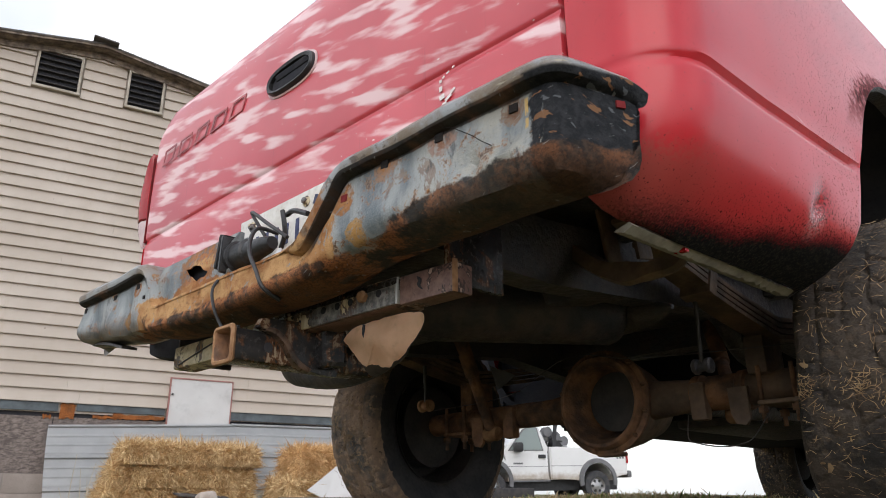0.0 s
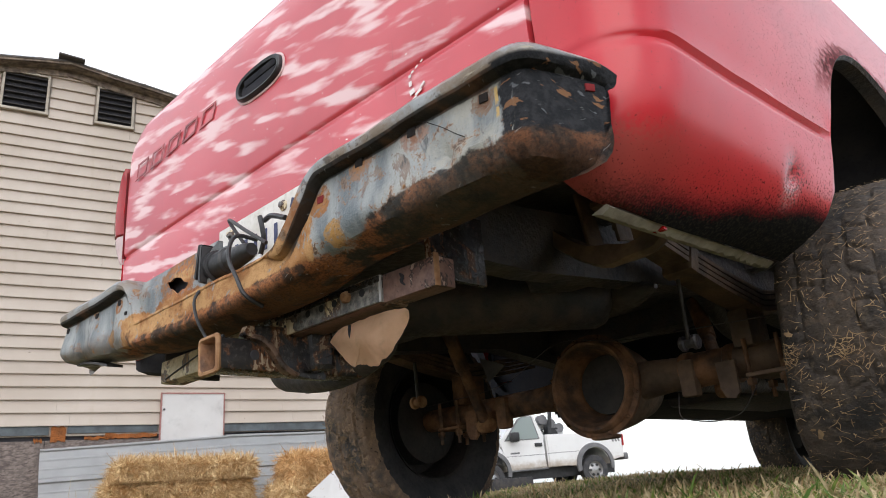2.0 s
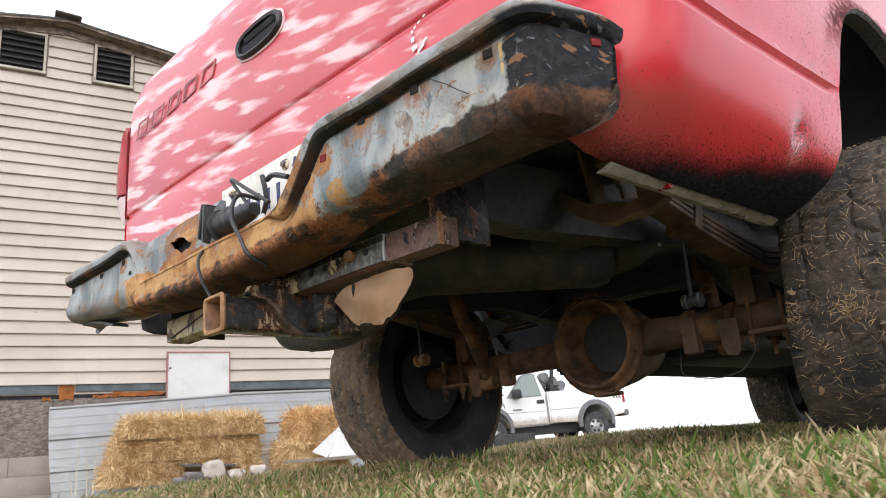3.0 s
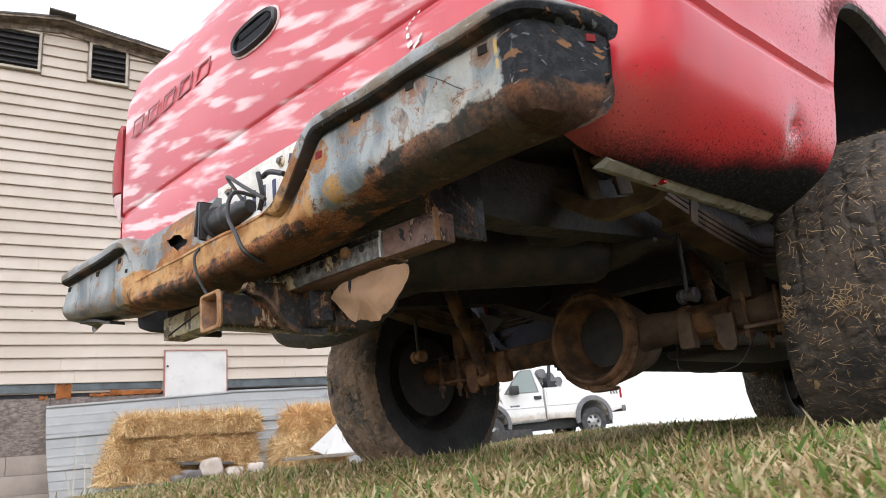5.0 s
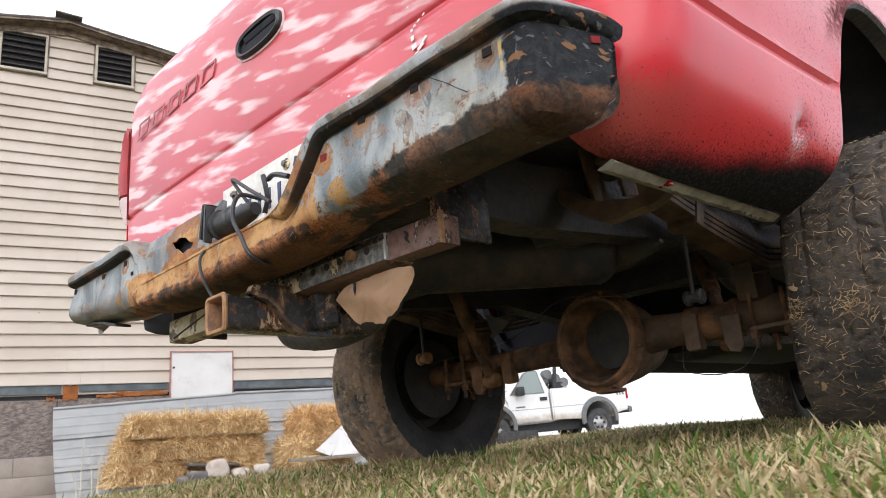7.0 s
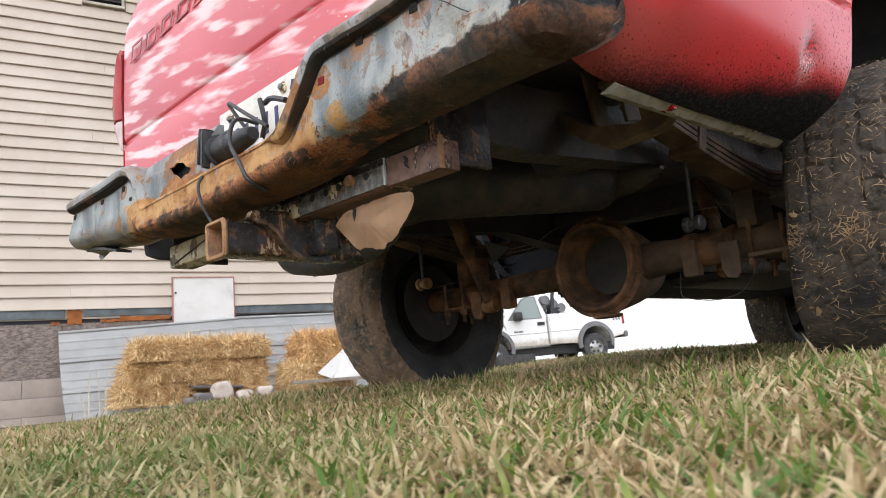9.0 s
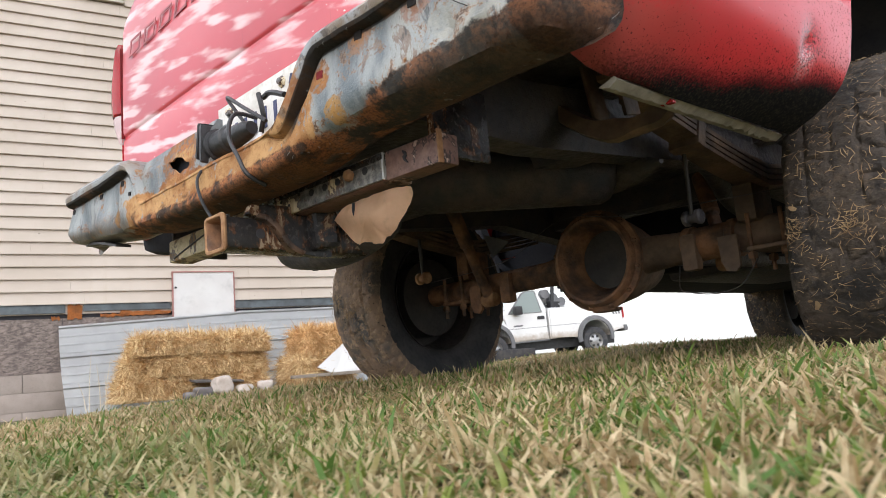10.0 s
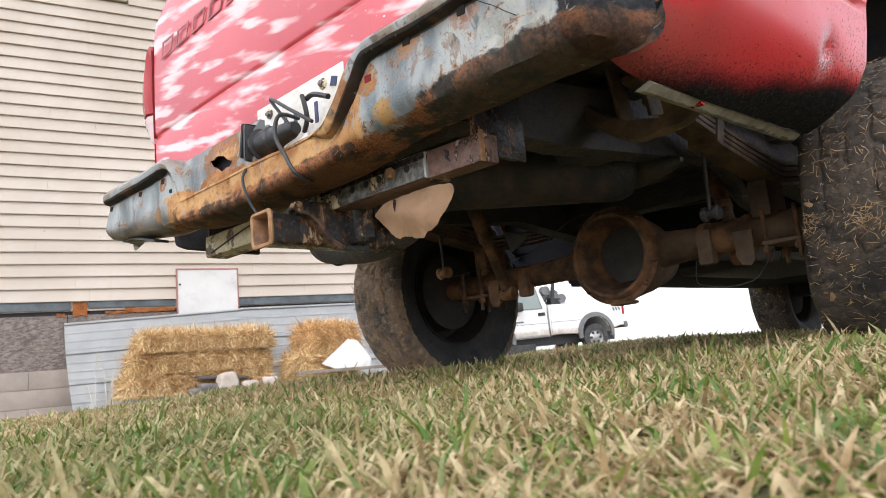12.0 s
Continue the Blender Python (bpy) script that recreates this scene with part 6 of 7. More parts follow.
# ---- under the bed ----
def build_axle():
    bm = bmesh.new()
    tube(bm, [(-0.78, AXLE_Y, HUB_Z), (-0.2, AXLE_Y, HUB_Z), (-0.085, AXLE_Y, HUB_Z)], [0.042, 0.044, 0.058], 16)
    axle = part("rear_axle", bm, RUSTY, truck, "rusty rear axle tube")
    # right tube in a darker steel than the left, painting in its shade
    bm = bmesh.new()
    tube(bm, [(0.185, AXLE_Y, HUB_Z), (0.3, AXLE_Y, HUB_Z), (0.34, AXLE_Y, HUB_Z)], [0.06, 0.050, 0.049], 16)
    tube(bm, [(0.48, AXLE_Y, HUB_Z), (0.78, AXLE_Y, HUB_Z)], [0.047, 0.046], 16)
    part("axle_tube", bm, LEAF, axle, "axle tube with shade painted in by a darker steel")
    bm = bmesh.new()
    spin(bm, [(0.047, -0.09), (0.057, -0.085), (0.057, -0.06), (0.051, -0.055), (0.051, 0.05), (0.057, 0.055), (0.057, 0.075), (0.047, 0.08)], (0.42, AXLE_Y, HUB_Z), "X", 18)
    part("axle_collar", bm, RUSTY, axle, "rusty collar on the axle tube")
    bm = bmesh.new()
    c = (0.05, AXLE_Y, HUB_Z + 0.003)
    spin(bm, [(0.10, 0.18), (0.13, 0.08), (0.148, 0.0), (0.150, -0.055)], c, "Y", 40)
    part("differential_housing", bm, LEAF, axle, "dark brown differential housing")
    bm = bmesh.new()
    spin(bm, [(0.150, -0.055), (0.163, -0.057), (0.165, -0.072), (0.150, -0.078), (0.147, -0.092), (0.140, -0.099), (0.131, -0.098), (0.125, -0.090), (0.099, -0.004), (0.09, 0.004), (0.0, 0.004)], c, "Y", 40)
    part("differential", bm, RUSTY, axle, "round rusty differential cover")
    bm = bmesh.new()
    spin(bm, [(0, -0.030), (0.060, -0.029), (0.094, -0.027), (0.096, 0.0)], (c[0] + 0.017, c[1], c[2] + 0.004), "Y", 28)
    part("cover_dish", bm, DRUM, axle, "dark middle of the cover")
    for k in range(12):
        a = 2 * math.pi * (k + 0.5) / 12
        hb = bmesh.new()
        spin(hb, [(0, -0.092), (0.006, -0.084), (0.0075, -0.081), (0.0075, -0.070)], (c[0] + 0.156 * math.cos(a), c[1], c[2] + 0.156 * math.sin(a)), "Y", 6)
        part("cover_bolt", hb, RUSTY, axle, "", False)
    bm = bmesh.new()
    box(bm, (0.055, AXLE_Y - 0.050, HUB_Z - 0.158), (0.085, 0.05, 0.014), (0, 0, 0), 0.01)
    part("cover_flange", bm, RUSTY, axle)
    # spring seats, bolts and brackets
    for s in (-1, 1):
        bm = bmesh.new()
        box(bm, (s * 0.60, AXLE_Y - 0.01, HUB_Z - 0.05), (0.11, 0.15, 0.012), (0, 0, 0), 0.004)
        prism(bm, [(s * 0.49 - 0.028, HUB_Z), (s * 0.49 + 0.028, HUB_Z), (s * 0.49 + 0.026, HUB_Z - 0.09), (s * 0.49 + 0.012, HUB_Z - 0.105), (s * 0.49 - 0.014, HUB_Z - 0.10), (s * 0.49 - 0.026, HUB_Z - 0.07)], AXLE_Y - 0.075, AXLE_Y - 0.063)
        box(bm, (s * 0.55, AXLE_Y - 0.01, HUB_Z + 0.085), (0.06, 0.12, 0.11), (0, 0, 0), 0.012)
        # right seat in the darker steel: shade put into the colour
        part("spring_seat", bm, RUSTY if s < 0 else LEAF, axle)
        for dx in (-0.045, 0.045):
            for dy in (-0.065, 0.065):
                hb = bmesh.new()
                x, y = s * 0.60 + dx, AXLE_Y - 0.01 + dy
                tube(hb, [(x, y, HUB_Z - 0.105), (x, y, HUB_Z + 0.05)], 0.0065, 8)
                spin(hb, [(0, -0.078), (0.012, -0.078), (0.0135, -0.074), (0.0135, -0.060), (0, -0.060)], (x, y, HUB_Z), "Z", 6)
                part("u_bolt", hb, RUSTY, axle)
        bm = bmesh.new()
        box(bm, (s * 0.36, AXLE_Y - 0.04, HUB_Z - 0.025), (0.05, 0.04, 0.11), (0, 0, 0), 0.012)
        # right bracket darker than the left for the same painted-in shade
        part("shock_bracket", bm, RUSTY if s < 0 else LEAF, axle)
    # brake lines
    for pts in ([(-0.70, 1.27, 0.44), (-0.3, 1.25, 0.455), (0.0, 1.2, 0.54), (0.25, 1.2, 0.50), (0.75, 1.22, 0.475)], [(0.34, 1.28, 0.330), (0.36, 1.23, 0.262), (0.40, 1.21, 0.244), (0.46, 1.21, 0.232), (0.51, 1.21, 0.234), (0.55, 1.22, 0.252), (0.57, 1.30, 0.33)]):
        bm = bmesh.new()
        tube(bm, curve_between(pts, 30), 0.0016, 6)
        part("brake_line", bm, UNDER, axle)
    # shock absorbers
    for s, top, foot in ((-1, (-0.40, 1.10, 0.69), (-0.43, 1.30, 0.335)), (1, (0.27, 1.62, 0.66), (0.42, 1.42, 0.335))):
        bm = bmesh.new()
        a, b = Vector(top), Vector(foot)
        tube(bm, [a, a.lerp(b, 0.45), a.lerp(b, 0.46), a.lerp(b, 0.95)], [0.026, 0.026, 0.020, 0.020], 14)
        sh = part("shock_absorber", bm, RUSTY, truck, "rusty shock absorber")
        bm = bmesh.new()
        spin(bm, [(0, -0.03), (0.022, -0.03), (0.026, -0.022), (0.026, 0.022), (0.022, 0.03), (0, 0.03)], foot, "X", 14)
        part("shock_eye", bm, RUST_EDGE, sh, "orange rusted eye bushing")
    # stabiliser links and bar
    bm = bmesh.new()
    tube(bm, [(0.545, 1.01, 0.60), (0.525, 1.04, 0.43)], 0.0055, 10)
    lk = part("drop_link", bm, DRUM, truck, "thin stabiliser drop link")
    bm = bmesh.new()
    spin(bm, [(0, -0.026), (0.015, -0.026), (0.020, -0.022), (0.020, -0.012), (0.014, -0.009), (0.014, 0.009), (0.020, 0.012), (0.020, 0.022), (0.015, 0.026), (0, 0.026)], (0.522, 1.05, 0.422), "X", 14)
    part("link_bushing", bm, UNDER, lk, "grimy brown bushing")
    bm = bmesh.new()
    tube(bm, [(-0.488, 1.03, 0.56), (-0.494, 1.04, 0.425)], 0.006, 10)
    lk = part("drop_link", bm, DRUM, truck, "thin stabiliser drop link")
    bm = bmesh.new()
    spin(bm, [(0, -0.026), (0.016, -0.026), (0.021, -0.022), (0.021, -0.012), (0.014, -0.009), (0.014, 0.009), (0.021, 0.012), (0.021, 0.022), (0.016, 0.026), (0, 0.026)], (-0.494, 1.04, 0.421), "X", 14)
    part("link_bushing", bm, RUST_EDGE, lk, "orange rusted bushing")


build_axle()


def build_chassis():
    for s in (-1, 1):
        bm = bmesh.new()
        pts = [(0.12, 0.62, 0.14), (0.5, 0.62, 0.15), (0.95, 0.66, 0.16), (1.4, 0.70, 0.16), (1.9, 0.64, 0.16), (2.6, 0.56, 0.16), (5.4, 0.56, 0.16)]
        skin(bm, [[(s * 0.45 - 0.035, y, z - h / 2), (s * 0.45 + 0.035, y, z - h / 2), (s * 0.45 + 0.035, y, z + h / 2), (s * 0.45 - 0.035, y, z + h / 2)] for y, z, h in pts])
        part("frame_rail", bm, UNDER, truck, "grimy steel frame rail")
        # leaf spring pack
        for k in range(4):
            bm = bmesh.new()
            ln = (0.68, 0.60, 0.50, 0.38)[k]
            rings = []
            for i in range(13):
                f = lerp(-1, 1, i / 12)
                y = AXLE_Y + f * ln
                z = 0.577 - 0.0165 * k + 0.13 * abs(f * ln) + 0.12 * (f * ln) ** 2
                rings.append([(s * 0.57 - 0.036, y, z - 0.006), (s * 0.57 + 0.036, y, z - 0.006), (s * 0.57 + 0.036, y, z + 0.006), (s * 0.57 - 0.036, y, z + 0.006)])
            skin(bm, rings)
            part("spring_leaf", bm, LEAF, truck, "grimy leaf spring", False)
        bm = bmesh.new()
        for x in (-0.04, 0.04):
            box(bm, (s * 0.55 + x, 0.70, 0.70), (0.01, 0.06, 0.16), (12, 0, 0), 0.004)
        part("spring_shackle", bm, LEAF, truck, "dark spring shackle")
        bm = bmesh.new()
        box(bm, (s * 0.57, 0.99, 0.618), (0.085, 0.035, 0.075), (-18, 0, 0), 0.006)
        part("spring_clamp", bm, LEAF, truck)
    for y, z in ((0.2, 0.60), (0.78, 0.62), (1.75, 0.66)):
        bm = bmesh.new()
        box(bm, (0, y, z), (0.86, 0.10, 0.09), (0, 0, 0), 0.01)
        part("cross_member", bm, UNDER, truck, "dark frame cross member")
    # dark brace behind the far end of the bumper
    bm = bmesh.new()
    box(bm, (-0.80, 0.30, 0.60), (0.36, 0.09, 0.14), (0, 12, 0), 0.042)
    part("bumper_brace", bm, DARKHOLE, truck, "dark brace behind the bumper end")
    # silencer slung across
    bm = bmesh.new()
    a, b = Vector((-0.06, 0.36, 0.575)), Vector((0.35, 0.97, 0.575))
    tube(bm, [a, a.lerp(b, 0.02), a.lerp(b, 0.04), a.lerp(b, 0.95), a.lerp(b, 0.98), b], [0.05, 0.075, 0.082, 0.082, 0.072, 0.045], 22)
    part("silencer", bm, SPARE, truck, "grimy dark silencer")
    bm = bmesh.new()
    tube(bm, curve_between([(0.34, 0.98, 0.57), (0.40, 0.97, 0.568), (0.46, 0.95, 0.562), (0.53, 0.92, 0.556)], 12), [0.045, 0.045, 0.044, 0.043, 0.041, 0.039, 0.036, 0.032, 0.027, 0.021, 0.014, 0.006], 16)
    part("outlet_pipe", bm, UNDER, truck, "dark outlet pipe")
    # curved brown cross arm
    bm = bmesh.new()
    rings = []
    for p in curve_between([(0.24, 0.6, 0.79), (0.36, 0.6, 0.735), (0.464, 0.6, 0.655), (0.56, 0.6, 0.580), (0.64, 0.6, 0.558), (0.72, 0.6, 0.565), (0.76, 0.6, 0.60)], 22):
        w = 0.012 * noise.noise((p.x * 14, 2.0, 5.0))
        rings.append([(p.x, 0.585, p.z - 0.020 + w), (p.x, 0.60, p.z - 0.026 + w), (p.x, 0.625, p.z - 0.018), (p.x, 0.62, p.z + 0.024), (p.x, 0.59, p.z + 0.018 - w)])
    skin(bm, rings)
    part("cross_arm", bm, LEAF, truck, "curved rusty cross arm")
    # intermediate pipe
    bm = bmesh.new()
    tube(bm, curve_between([(0.30, 2.2, 0.50), (0.32, 1.75, 0.56), (0.36, 1.5, 0.66), (0.36, 1.3, 0.66), (0.34, 1.05, 0.60), (0.33, 0.95, 0.58)], 30), 0.030, 12)
    part("exhaust_pipe", bm, UNDER, truck, "dark rusty exhaust pipe")
    # torn grey shield by the far hub
    bm = bmesh.new()
    prism(bm, [(-0.338, 0.556), (-0.268, 0.530), (-0.225, 0.510), (-0.262, 0.488), (-0.306, 0.468)], 1.196, 1.199)
    part("torn_shield", bm, RUBBER, truck, "torn grey plastic shield", False)
    bm = bmesh.new()
    box(bm, (-0.1, 2.9, 0.52), (0.5, 1.0, 0.24), (0, 0, 0), 0.04)
    part("fuel_tank", bm, UNDER, truck, "dark fuel tank")
    bm = bmesh.new()
    box(bm, (0.2, 3.9, 0.50), (0.5, 0.8, 0.3), (0, 0, 0), 0.05)
    tube(bm, [(0.1, 1.5, 0.42), (0.1, 3.6, 0.47)], 0.04, 12)
    part("drive_train", bm, UNDER, truck, "dark gearbox and drive shaft")
    bm = bmesh.new()
    tube(bm, [(-0.8, AXLE_Y + 3.5, HUB_Z), (0.8, AXLE_Y + 3.5, HUB_Z)], 0.04, 12)
    part("front_axle", bm, UNDER, truck)


build_chassis()

for ob in truck.children_recursive:
    if ob.type == "MESH" and "wheel" not in (ob.parent.name.split(".")[0], ob.name.split(".")[0]):
        for v in ob.data.vertices:
            v.co.x += askew(v.co.y)

# ---- white pickup parked across the lawn ----
def build_white_truck():
    # own axes: x ahead, y to its left, from the ground under the rear hub; the flank seen is its left
    ang = -116.0
    K, WB = 0.893, 3.02
    root = thing("white_pickup", "white regular-cab pickup truck with grey arches parked on the lawn", "pickup truck", pose(-10.09, 16.605, -0.075, 0, 1.1, ang))
    # flank outline (x ahead, z), hub at x = 0 and 3.38
    def body(name, outline, y0, y1, m, label=""):
        bm = bmesh.new()
        prism(bm, [(x * K, z) for x, z in outline], y0, y1, "Y")
        bmesh.ops.bevel(bm, geom=[e for e in bm.edges if abs(e.verts[0].co.y - e.verts[1].co.y) < 1e-6], offset=0.035, segments=2, affect="EDGES")
        return part(name, bm, m, root, label)
    def arch(cx, r, n=10):
        return [((cx + r * math.cos(a)) / K, 0.52 + r * math.sin(a)) for a in (math.pi * k / n for k in range(n, -1, -1))]
    Y0, Y1 = -1.85, 0.08
    bed = body("cargo_bed", [(-1.05, 0.66), (-0.56, 0.62)] + arch(0, 0.47) + [(0.55, 0.57), (1.54, 0.55), (1.54, 1.38), (-1.08, 1.34)], Y0, Y1, WHITE)
    cab = body("cab", [(1.57, 0.545), (2.84, 0.535), (2.87, 0.62), (2.90, 1.00), (3.04, 1.22), (2.98, 1.31), (2.40, 1.87), (2.24, 1.95), (1.98, 1.95), (1.86, 1.89), (1.59, 1.38)], Y0 + 0.02, Y1 - 0.02, WHITE)
    nose = body("nose", [(2.875, 0.66)] + arch(WB, 0.45) + [(3.98, 0.62), (4.2, 0.66), (4.22, 1.0), (4.0, 1.12), (3.05, 1.18), (2.915, 0.95)], Y0, Y1, WHITE)
    def flat(name, outline, y, m, parent, label="", d=0.012):
        bm = bmesh.new()
        prism(bm, [(x * K, z) for x, z in outline], y - d, y + d, "Y")
        return part(name, bm, m, parent, label, False)
    for y in (Y1 - 0.02, Y0 + 0.02):
        flat("window_frame", [(1.74, 1.275), (2.88, 1.275), (2.40, 1.815), (2.24, 1.880), (1.97, 1.880), (1.92, 1.85)], y, GREYTRIM, cab, "", 0.008)
        flat("side_window", [(1.79, 1.30), (2.80, 1.30), (2.36, 1.79), (2.22, 1.855), (1.99, 1.855), (1.95, 1.83)], y, GLASS, cab, "pale grey-green side window", 0.014)
        flat("door_seam", [(1.60, 0.63), (1.612, 0.63), (1.612, 1.28), (1.60, 1.28)], y, GREYTRIM, cab, "", 0.004)
        flat("door_handle", [(1.69, 1.09), (1.92, 1.09), (1.92, 1.18), (1.69, 1.18)], y, BLACK, cab, "black door handle", 0.03)
        flat("flank_badge", [(2.42, 0.94), (2.72, 0.94), (2.72, 0.98), (2.42, 0.98)], y, GREYTRIM, cab, "", 0.006)
        # thin grey strips paint in the shade line of the body crease
        flat("body_crease", [(1.60, 0.88), (2.88, 0.88), (2.88, 0.892), (1.60, 0.892)], y, GREYTRIM, cab, "", 0.003)
    flat("body_crease", [(0.5, 0.89), (1.52, 0.89), (1.52, 0.902), (0.5, 0.902)], Y1, GREYTRIM, bed, "", 0.003)
    flat("rocker_moulding", [(1.58, 0.515), (2.84, 0.505), (2.84, 0.54), (1.58, 0.55)], Y1, GREYTRIM, cab)
    for cx, p in ((0, bed), (WB, nose)):
        for y in (Y1, Y0):
            bm = bmesh.new()
            n = 14
            rings = []
            for k in range(n + 1):
                a = math.pi * (k / n * 1.16 - 0.08)
                rings.append([(cx + r * math.cos(a), y + dy, 0.52 + r * math.sin(a)) for r, dy in ((0.45, 0.0), (0.45, 0.06), (0.555, 0.05), (0.57, 0.0))])
            skin(bm, rings)
            part("arch_flare", bm, GREYTRIM, p, "grey plastic wheel arch flare")
    bm = bmesh.new()
    box(bm, (2.34, Y1 + 0.14, 1.36), (0.22, 0.22, 0.25), (0, 0, 0), 0.06)
    part("door_mirror", bm, BLACK, cab, "black door mirror")
    flat("tail_light", [(-1.075, 0.95), (-1.00, 0.95), (-1.00, 1.25), (-1.075, 1.25)], Y1, LENS, bed)
    for k in range(3):
        flat("flank_decal", [(-0.95 + k * 0.10, 1.07), (-0.89 + k * 0.10, 1.07), (-0.85 + k * 0.10, 1.17), (-0.91 + k * 0.10, 1.17)], Y1, GREYTRIM, bed, "", 0.004)
    bm = bmesh.new()
    spin(bm, [(0.075, -0.003), (0.085, 0.006), (0.095, -0.003)], (1.16, Y1, 1.02), "Y", 20)
    part("fuel_flap", bm, WHITE, bed)
    bm = bmesh.new()
    box(bm, (-0.985, (Y0 + Y1) / 2, 0.675), (0.13, 1.94, 0.18), (0, 0, 0), 0.04)
    part("rear_bumper", bm, GREYTRIM, root, "dull grey rear bumper")
    bm = bmesh.new()
    box(bm, (3.82, (Y0 + Y1) / 2, 0.6), (0.16, 1.9, 0.28), (0, 0, 0), 0.05)
    part("front_bumper", bm, GREYTRIM, root)
    # chassis as a deep black box, painting in the shade under the truck
    bm = bmesh.new()
    box(bm, (1.35, (Y0 + Y1) / 2, 0.44), (4.2, 1.3, 0.32))
    part("chassis", bm, BLACK, root, "", False)
    # rack frame and load behind the cab
    bm = bmesh.new()
    for y in (-0.15, -1.6):
        box(bm, (1.10, y, 1.66), (0.08, 0.08, 0.80), (0, -8, 0))
    box(bm, (1.05, -0.88, 2.05), (0.07, 1.5, 0.06))
    part("bed_rack", bm, BLACK, root, "black headache rack", False)
    rnd = random.Random(9)
    for k in range(12):
        bm = bmesh.new()
        if k % 4 == 1:
            spin(bm, [(0, -0.1), (0.13, -0.1), (0.13, -0.08), (0.06, -0.07), (0.06, 0.07), (0.13, 0.08), (0.13, 0.1), (0, 0.1)], (1.30 - 0.06 * k, -0.35, 1.82 - 0.03 * k), "Y", 14)
            part("cable_reel", bm, GREYTRIM, root, "grey cable reel")
            continue
        box(bm, (1.36 - 0.065 * k + rnd.uniform(-0.04, 0.04), -0.6 + rnd.uniform(-0.3, 0.3), 1.42 + 0.55 * rnd.random() * (1 - k / 13)), (rnd.uniform(0.15, 0.3), 0.3, rnd.uniform(0.12, 0.26)), (rnd.uniform(-15, 15), rnd.uniform(-15, 15), rnd.uniform(-30, 30)), 0.02)
        part("loaded_gear", bm, (CHROME, GREYTRIM, BLACK, WHITE)[k % 4], root, "odd grey gear piled in the bed", False)
    for x in (0, WB):
        for y, s in ((Y1 - 0.14, 1), (Y0 + 0.14, -1)):
            w = new("wheel")
            w.parent = root
            bm = bmesh.new()
            spin(bm, [(0.21, -0.1), (0.30, -0.125), (0.37, -0.11), (0.385, -0.06), (0.385, 0.06), (0.37, 0.11), (0.30, 0.125), (0.21, 0.1)], (x, y, 0.385), "Y", 32)
            part("tyre", bm, RUBBER, w)
            bm = bmesh.new()
            spin(bm, [(0.215, 0.11 * s), (0.2, 0.09 * s), (0.17, 0.05 * s), (0.07, 0.085 * s), (0.0, 0.09 * s)], (x, y, 0.385), "Y", 24)
            rim = part("rim", bm, CHROME, w, "dull alloy rim")
            for k in range(6):
                a = 2 * math.pi * k / 6
                bm = bmesh.new()
                spin(bm, [(0, 0.085 * s), (0.035, 0.085 * s), (0.035, 0.05 * s)], (x + 0.135 * math.cos(a), y, 0.385 + 0.135 * math.sin(a)), "Y", 10)
                part("rim_hole", bm, BLACK, rim)


build_white_truck()


# ---- clutter by the bales ----
def rock(name, m, size, mat, seed, label, group="stones by the bales"):
    bm = bmesh.new()
    bmesh.ops.create_icosphere(bm, subdivisions=3, radius=1)
    for v in bm.verts:
        k = 1 + 0.22 * noise.noise(v.co * 1.3 + Vector((seed * 7.1, 0, 0)))
        v.co = Vector([max(-0.78, min(0.78, c)) * k * s for c, s in zip(v.co, size)])
    ob = link(name, bm, mat)
    ob.matrix_world = m
    return tagged(ob, label, "stone", group)


rock("stone", barn_pose(2.31, 1.95, 0.00), (0.18, 0.14, 0.16), STONE, 1, "pale squarish stone lying before the straw bales")
rock("stone", barn_pose(2.63, 1.95, -0.09), (0.15, 0.13, 0.10), STONE, 2, "pale rounded stone lying before the straw bales")
rock("stone", barn_pose(2.05, 1.9, -0.08), (0.17, 0.12, 0.09), DARKSTONE, 3, "grey stone lying before the straw bales")
rock("stone", barn_pose(2.95, 1.9, -0.06), (0.14, 0.12, 0.10), STONE, 4, "small pale stone lying before the straw bales")
rock("stone", barn_pose(1.86, 1.85, -0.12), (0.12, 0.1, 0.07), DARKSTONE, 5, "small grey stone lying before the straw bales")
bm = bmesh.new()
box(bm, (0, 0, 0), (0.75, 0.3, 0.03), (6, 3, 0), 0.008)
slate = link("dark_sheet", bm, ROOF)
slate.matrix_world = barn_pose(2.3, 1.62, 0.07, 8)
tagged(slate, "dark scrap of roofing lying over the stones", "roofing scrap")
bm = bmesh.new()
skin(bm, [[(-0.42, 0.0, 0.13), (-0.12, 0, 0.0), (0.42, 0, 0.03), (0.46, 0.02, 0.16), (0.26, 0.10, 0.47), (0.10, 0.12, 0.50)], [(-0.42, 0.02, 0.13), (-0.12, 0.02, 0.0), (0.42, 0.02, 0.03), (0.46, 0.04, 0.16), (0.26, 0.12, 0.47), (0.10, 0.14, 0.50)]])
scrap = link("white_scrap", bm, WHITEBOARD, False)
scrap.matrix_world = barn_pose(4.22, 1.95, 0.02)
tagged(scrap, "broken white panel leaning on the straw bale", "panel")
bm = bmesh.new()
box(bm, (0, 0, 0), (2.6, 0.14, 0.05), (0, 0, 0), 0.006)
plank = link("plank", bm, WOOD)
plank.matrix_world = barn_pose(4.6, 2.1, 0.03, 3)
tagged(plank, "weathered grey plank lying on the grass", "plank")


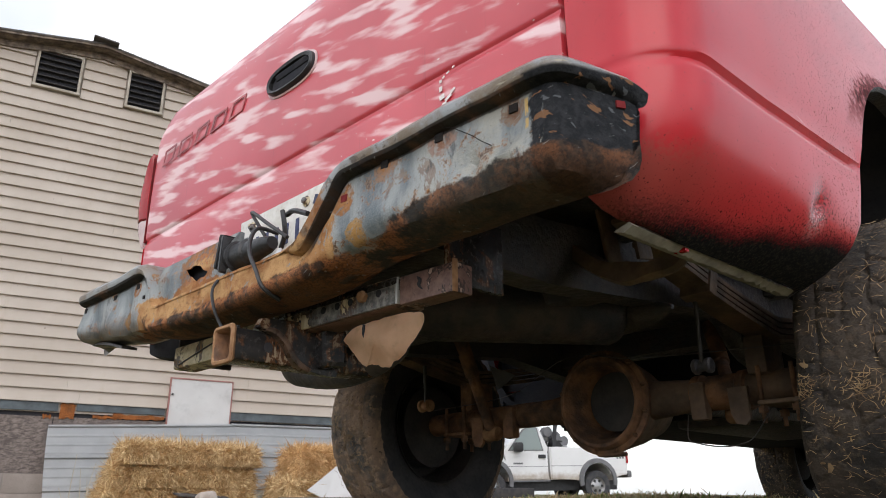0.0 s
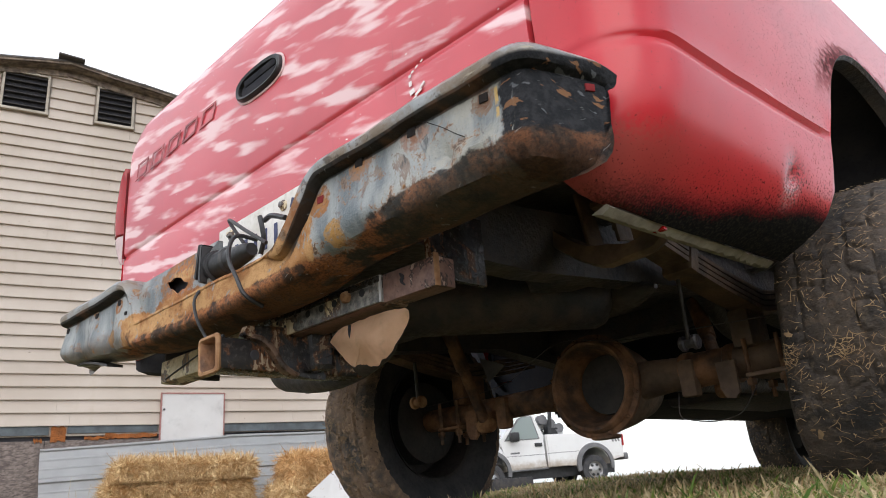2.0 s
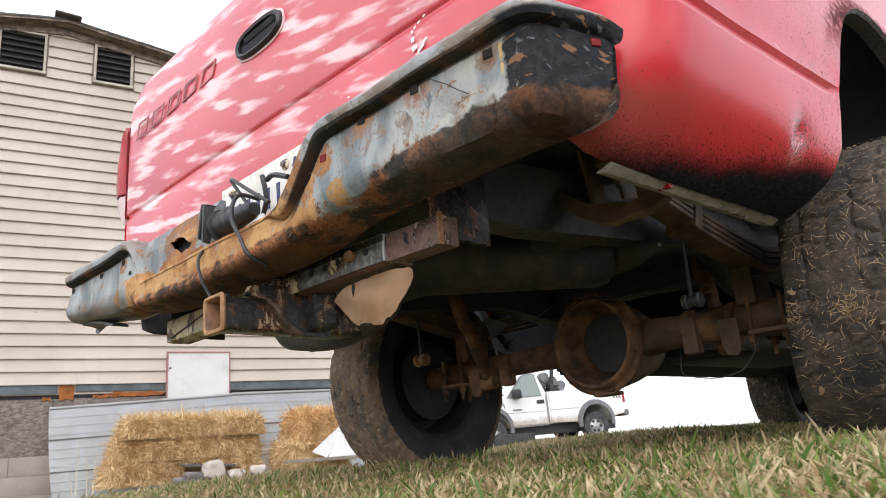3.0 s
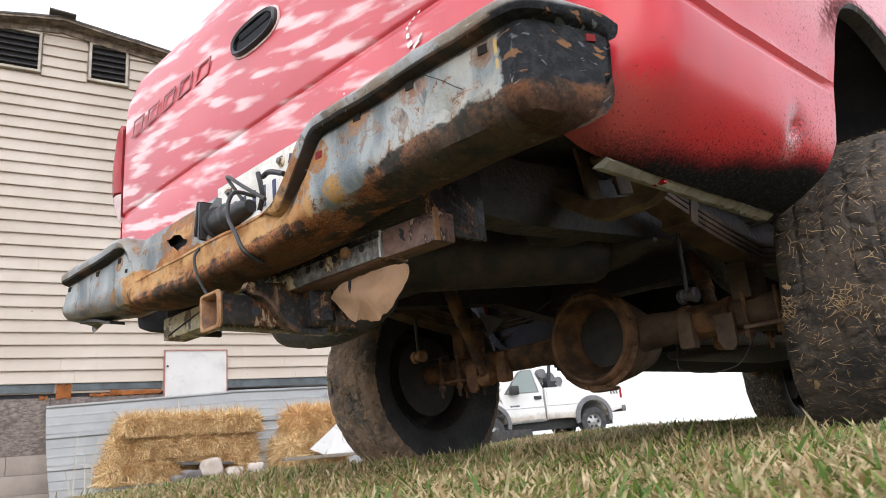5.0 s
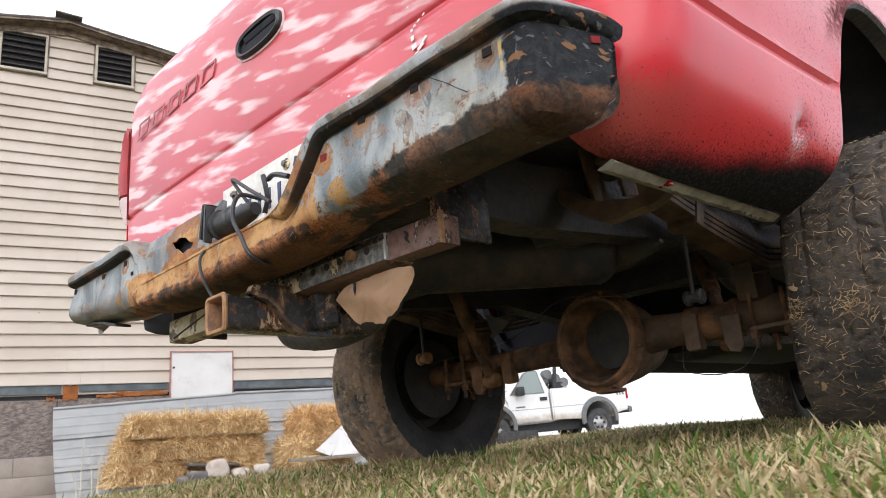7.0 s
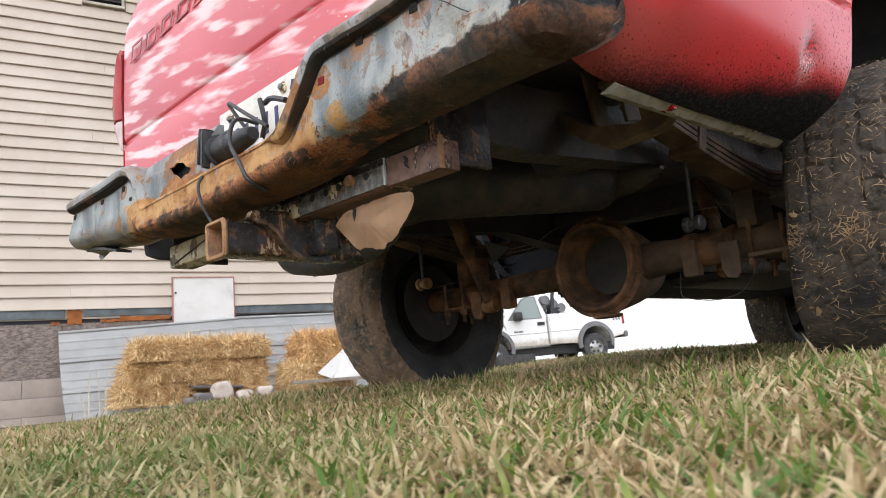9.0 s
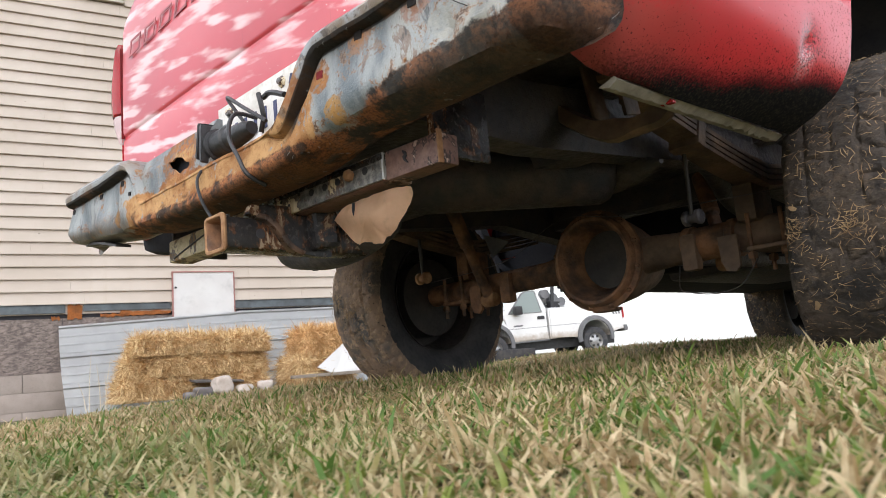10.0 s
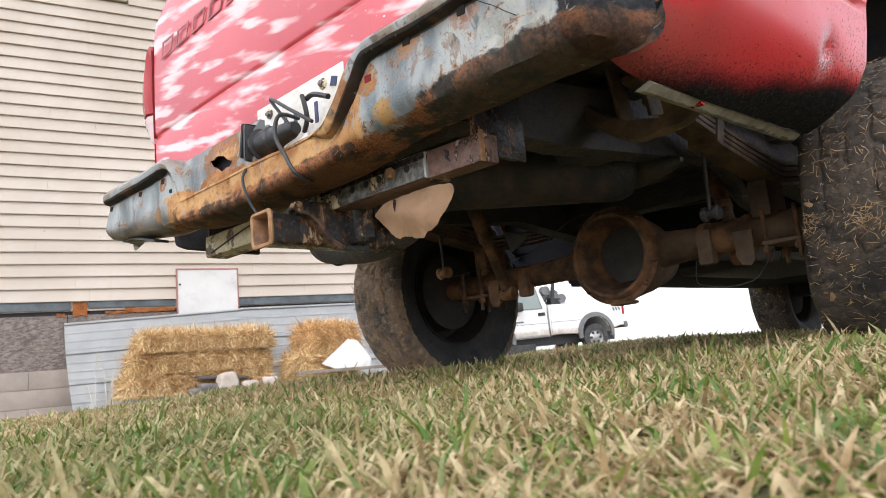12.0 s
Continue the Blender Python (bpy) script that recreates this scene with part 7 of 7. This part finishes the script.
# ---- grass ----
def build_grass():
    rnd = random.Random(21)
    ex, ey = 1.40, -0.78
    verts, faces = [], []
    def blade(x, y, ln, wd, bend, tilt):
        """One blade: it leans by tilt, then curls over by bend."""
        z = ground_z(x, y) - 0.004
        a = rnd.uniform(0, 2 * math.pi)
        b = a + rnd.uniform(0.6, 2.5)
        wx, wy = wd * math.cos(b), wd * math.sin(b)
        side = a + math.pi / 2
        sway = rnd.uniform(-0.25, 0.25) * ln
        i = len(verts)
        off = up = 0.0
        lean = tilt
        steps = ((0.0, 0.8), (0.36, 1.0), (0.70, 0.75), (1.0, 0.0))
        for n, (f, k) in enumerate(steps):
            if n:
                seg = ln * (f - steps[n - 1][0])
                off += seg * math.sin(lean)
                up += seg * math.cos(lean)
                lean += bend
            px, py = x + math.cos(a) * off + math.cos(side) * sway * f * f, y + math.sin(a) * off + math.sin(side) * sway * f * f
            if k:
                verts.extend(((px - wx * k, py - wy * k, z + max(0.003, up)), (px + wx * k, py + wy * k, z + max(0.003, up))))
            else:
                verts.append((px, py, z + max(0.002, up)))
        faces.extend(((i, i + 1, i + 3, i + 2), (i + 2, i + 3, i + 5, i + 4), (i + 4, i + 5, i + 6)))
    # the fan of lawn ahead, thinning with distance
    for n, r0, r1, lo, hi, wd in ((1900, 0.20, 0.5, 0.020, 0.050, 0.0031), (16000, 0.5, 1.1, 0.022, 0.052, 0.0028), (60000, 1.0, 2.6, 0.020, 0.052, 0.0028), (64000, 2.4, 5.5, 0.018, 0.052, 0.0030), (24000, 5.0, 14.0, 0.022, 0.06, 0.005), (12000, 13.0, 40.0, 0.03, 0.08, 0.012)):
        for _ in range(n):
            a = radians(rnd.uniform(-6, 84) + rnd.gauss(0, 7)) + math.pi / 2
            r = math.sqrt(rnd.uniform(r0 * r0, r1 * r1))
            x, y = ex + r * math.cos(a), ey + r * math.sin(a)
            if x * 0.9671 - y * 0.2545 < -11.3:
                continue
            tuft = 0.75 + 0.55 * noise.noise((x * 7, y * 7, 1.5))
            ln = rnd.uniform(lo, hi) * tuft * (1.7 if rnd.random() < 0.05 else 1)
            blade(x, y, ln, wd * rnd.uniform(0.6, 1.35), rnd.uniform(0.0, 1.0), rnd.uniform(0.1, 1.2))
    # dead blades lying about
    for _ in range(34000):
        a = radians(rnd.uniform(-6, 84) + rnd.gauss(0, 7)) + math.pi / 2
        r = 0.35 + 4.2 * rnd.random() ** 1.2
        blade(ex + r * math.cos(a), ey + r * math.sin(a), rnd.uniform(0.02, 0.06), 0.0017, rnd.uniform(-0.1, 0.4), rnd.uniform(0.8, 1.55))
    # curled scraps of dead leaf and broad dry blades
    for _ in range(5200):
        a = radians(rnd.uniform(-6, 84) + rnd.gauss(0, 7)) + math.pi / 2
        r = 0.25 + 3.0 * rnd.random() ** 1.1
        blade(ex + r * math.cos(a), ey + r * math.sin(a), rnd.uniform(0.018, 0.040), rnd.uniform(0.003, 0.0055), rnd.uniform(0.2, 1.5), rnd.uniform(0.5, 1.3))
    # thinner lawn all round
    for _ in range(75000):
        a, r = rnd.uniform(0, 2 * math.pi), 0.3 + 9.0 * rnd.random() ** 0.8
        x, y = ex + r * math.cos(a), ey + r * math.sin(a)
        if x * 0.9671 - y * 0.2545 > -11.3:
            blade(x, y, rnd.uniform(0.016, 0.045), 0.003, rnd.uniform(0.0, 0.75), rnd.uniform(0.05, 0.75))
    me = bpy.data.meshes.new("grass")
    me.from_pydata(verts, [], faces)
    me.materials.append(GRASS)
    return tagged(new("grass", me), "short patchy lawn grass, green mixed with dry blades", "grass", kind="stuff")


build_grass()


bm = bmesh.new()
box(bm, (0, 0, 0.16), (1.3, 0.5, 0.32), (0, 0, 0), 0.03)
crate = link("low_crate", bm, DRUM)
crate.matrix_world = pose(-11.28, 14.35, -0.075, 0, 0, 75)
tagged(crate, "low dark grey crate standing by the white pickup", "crate")
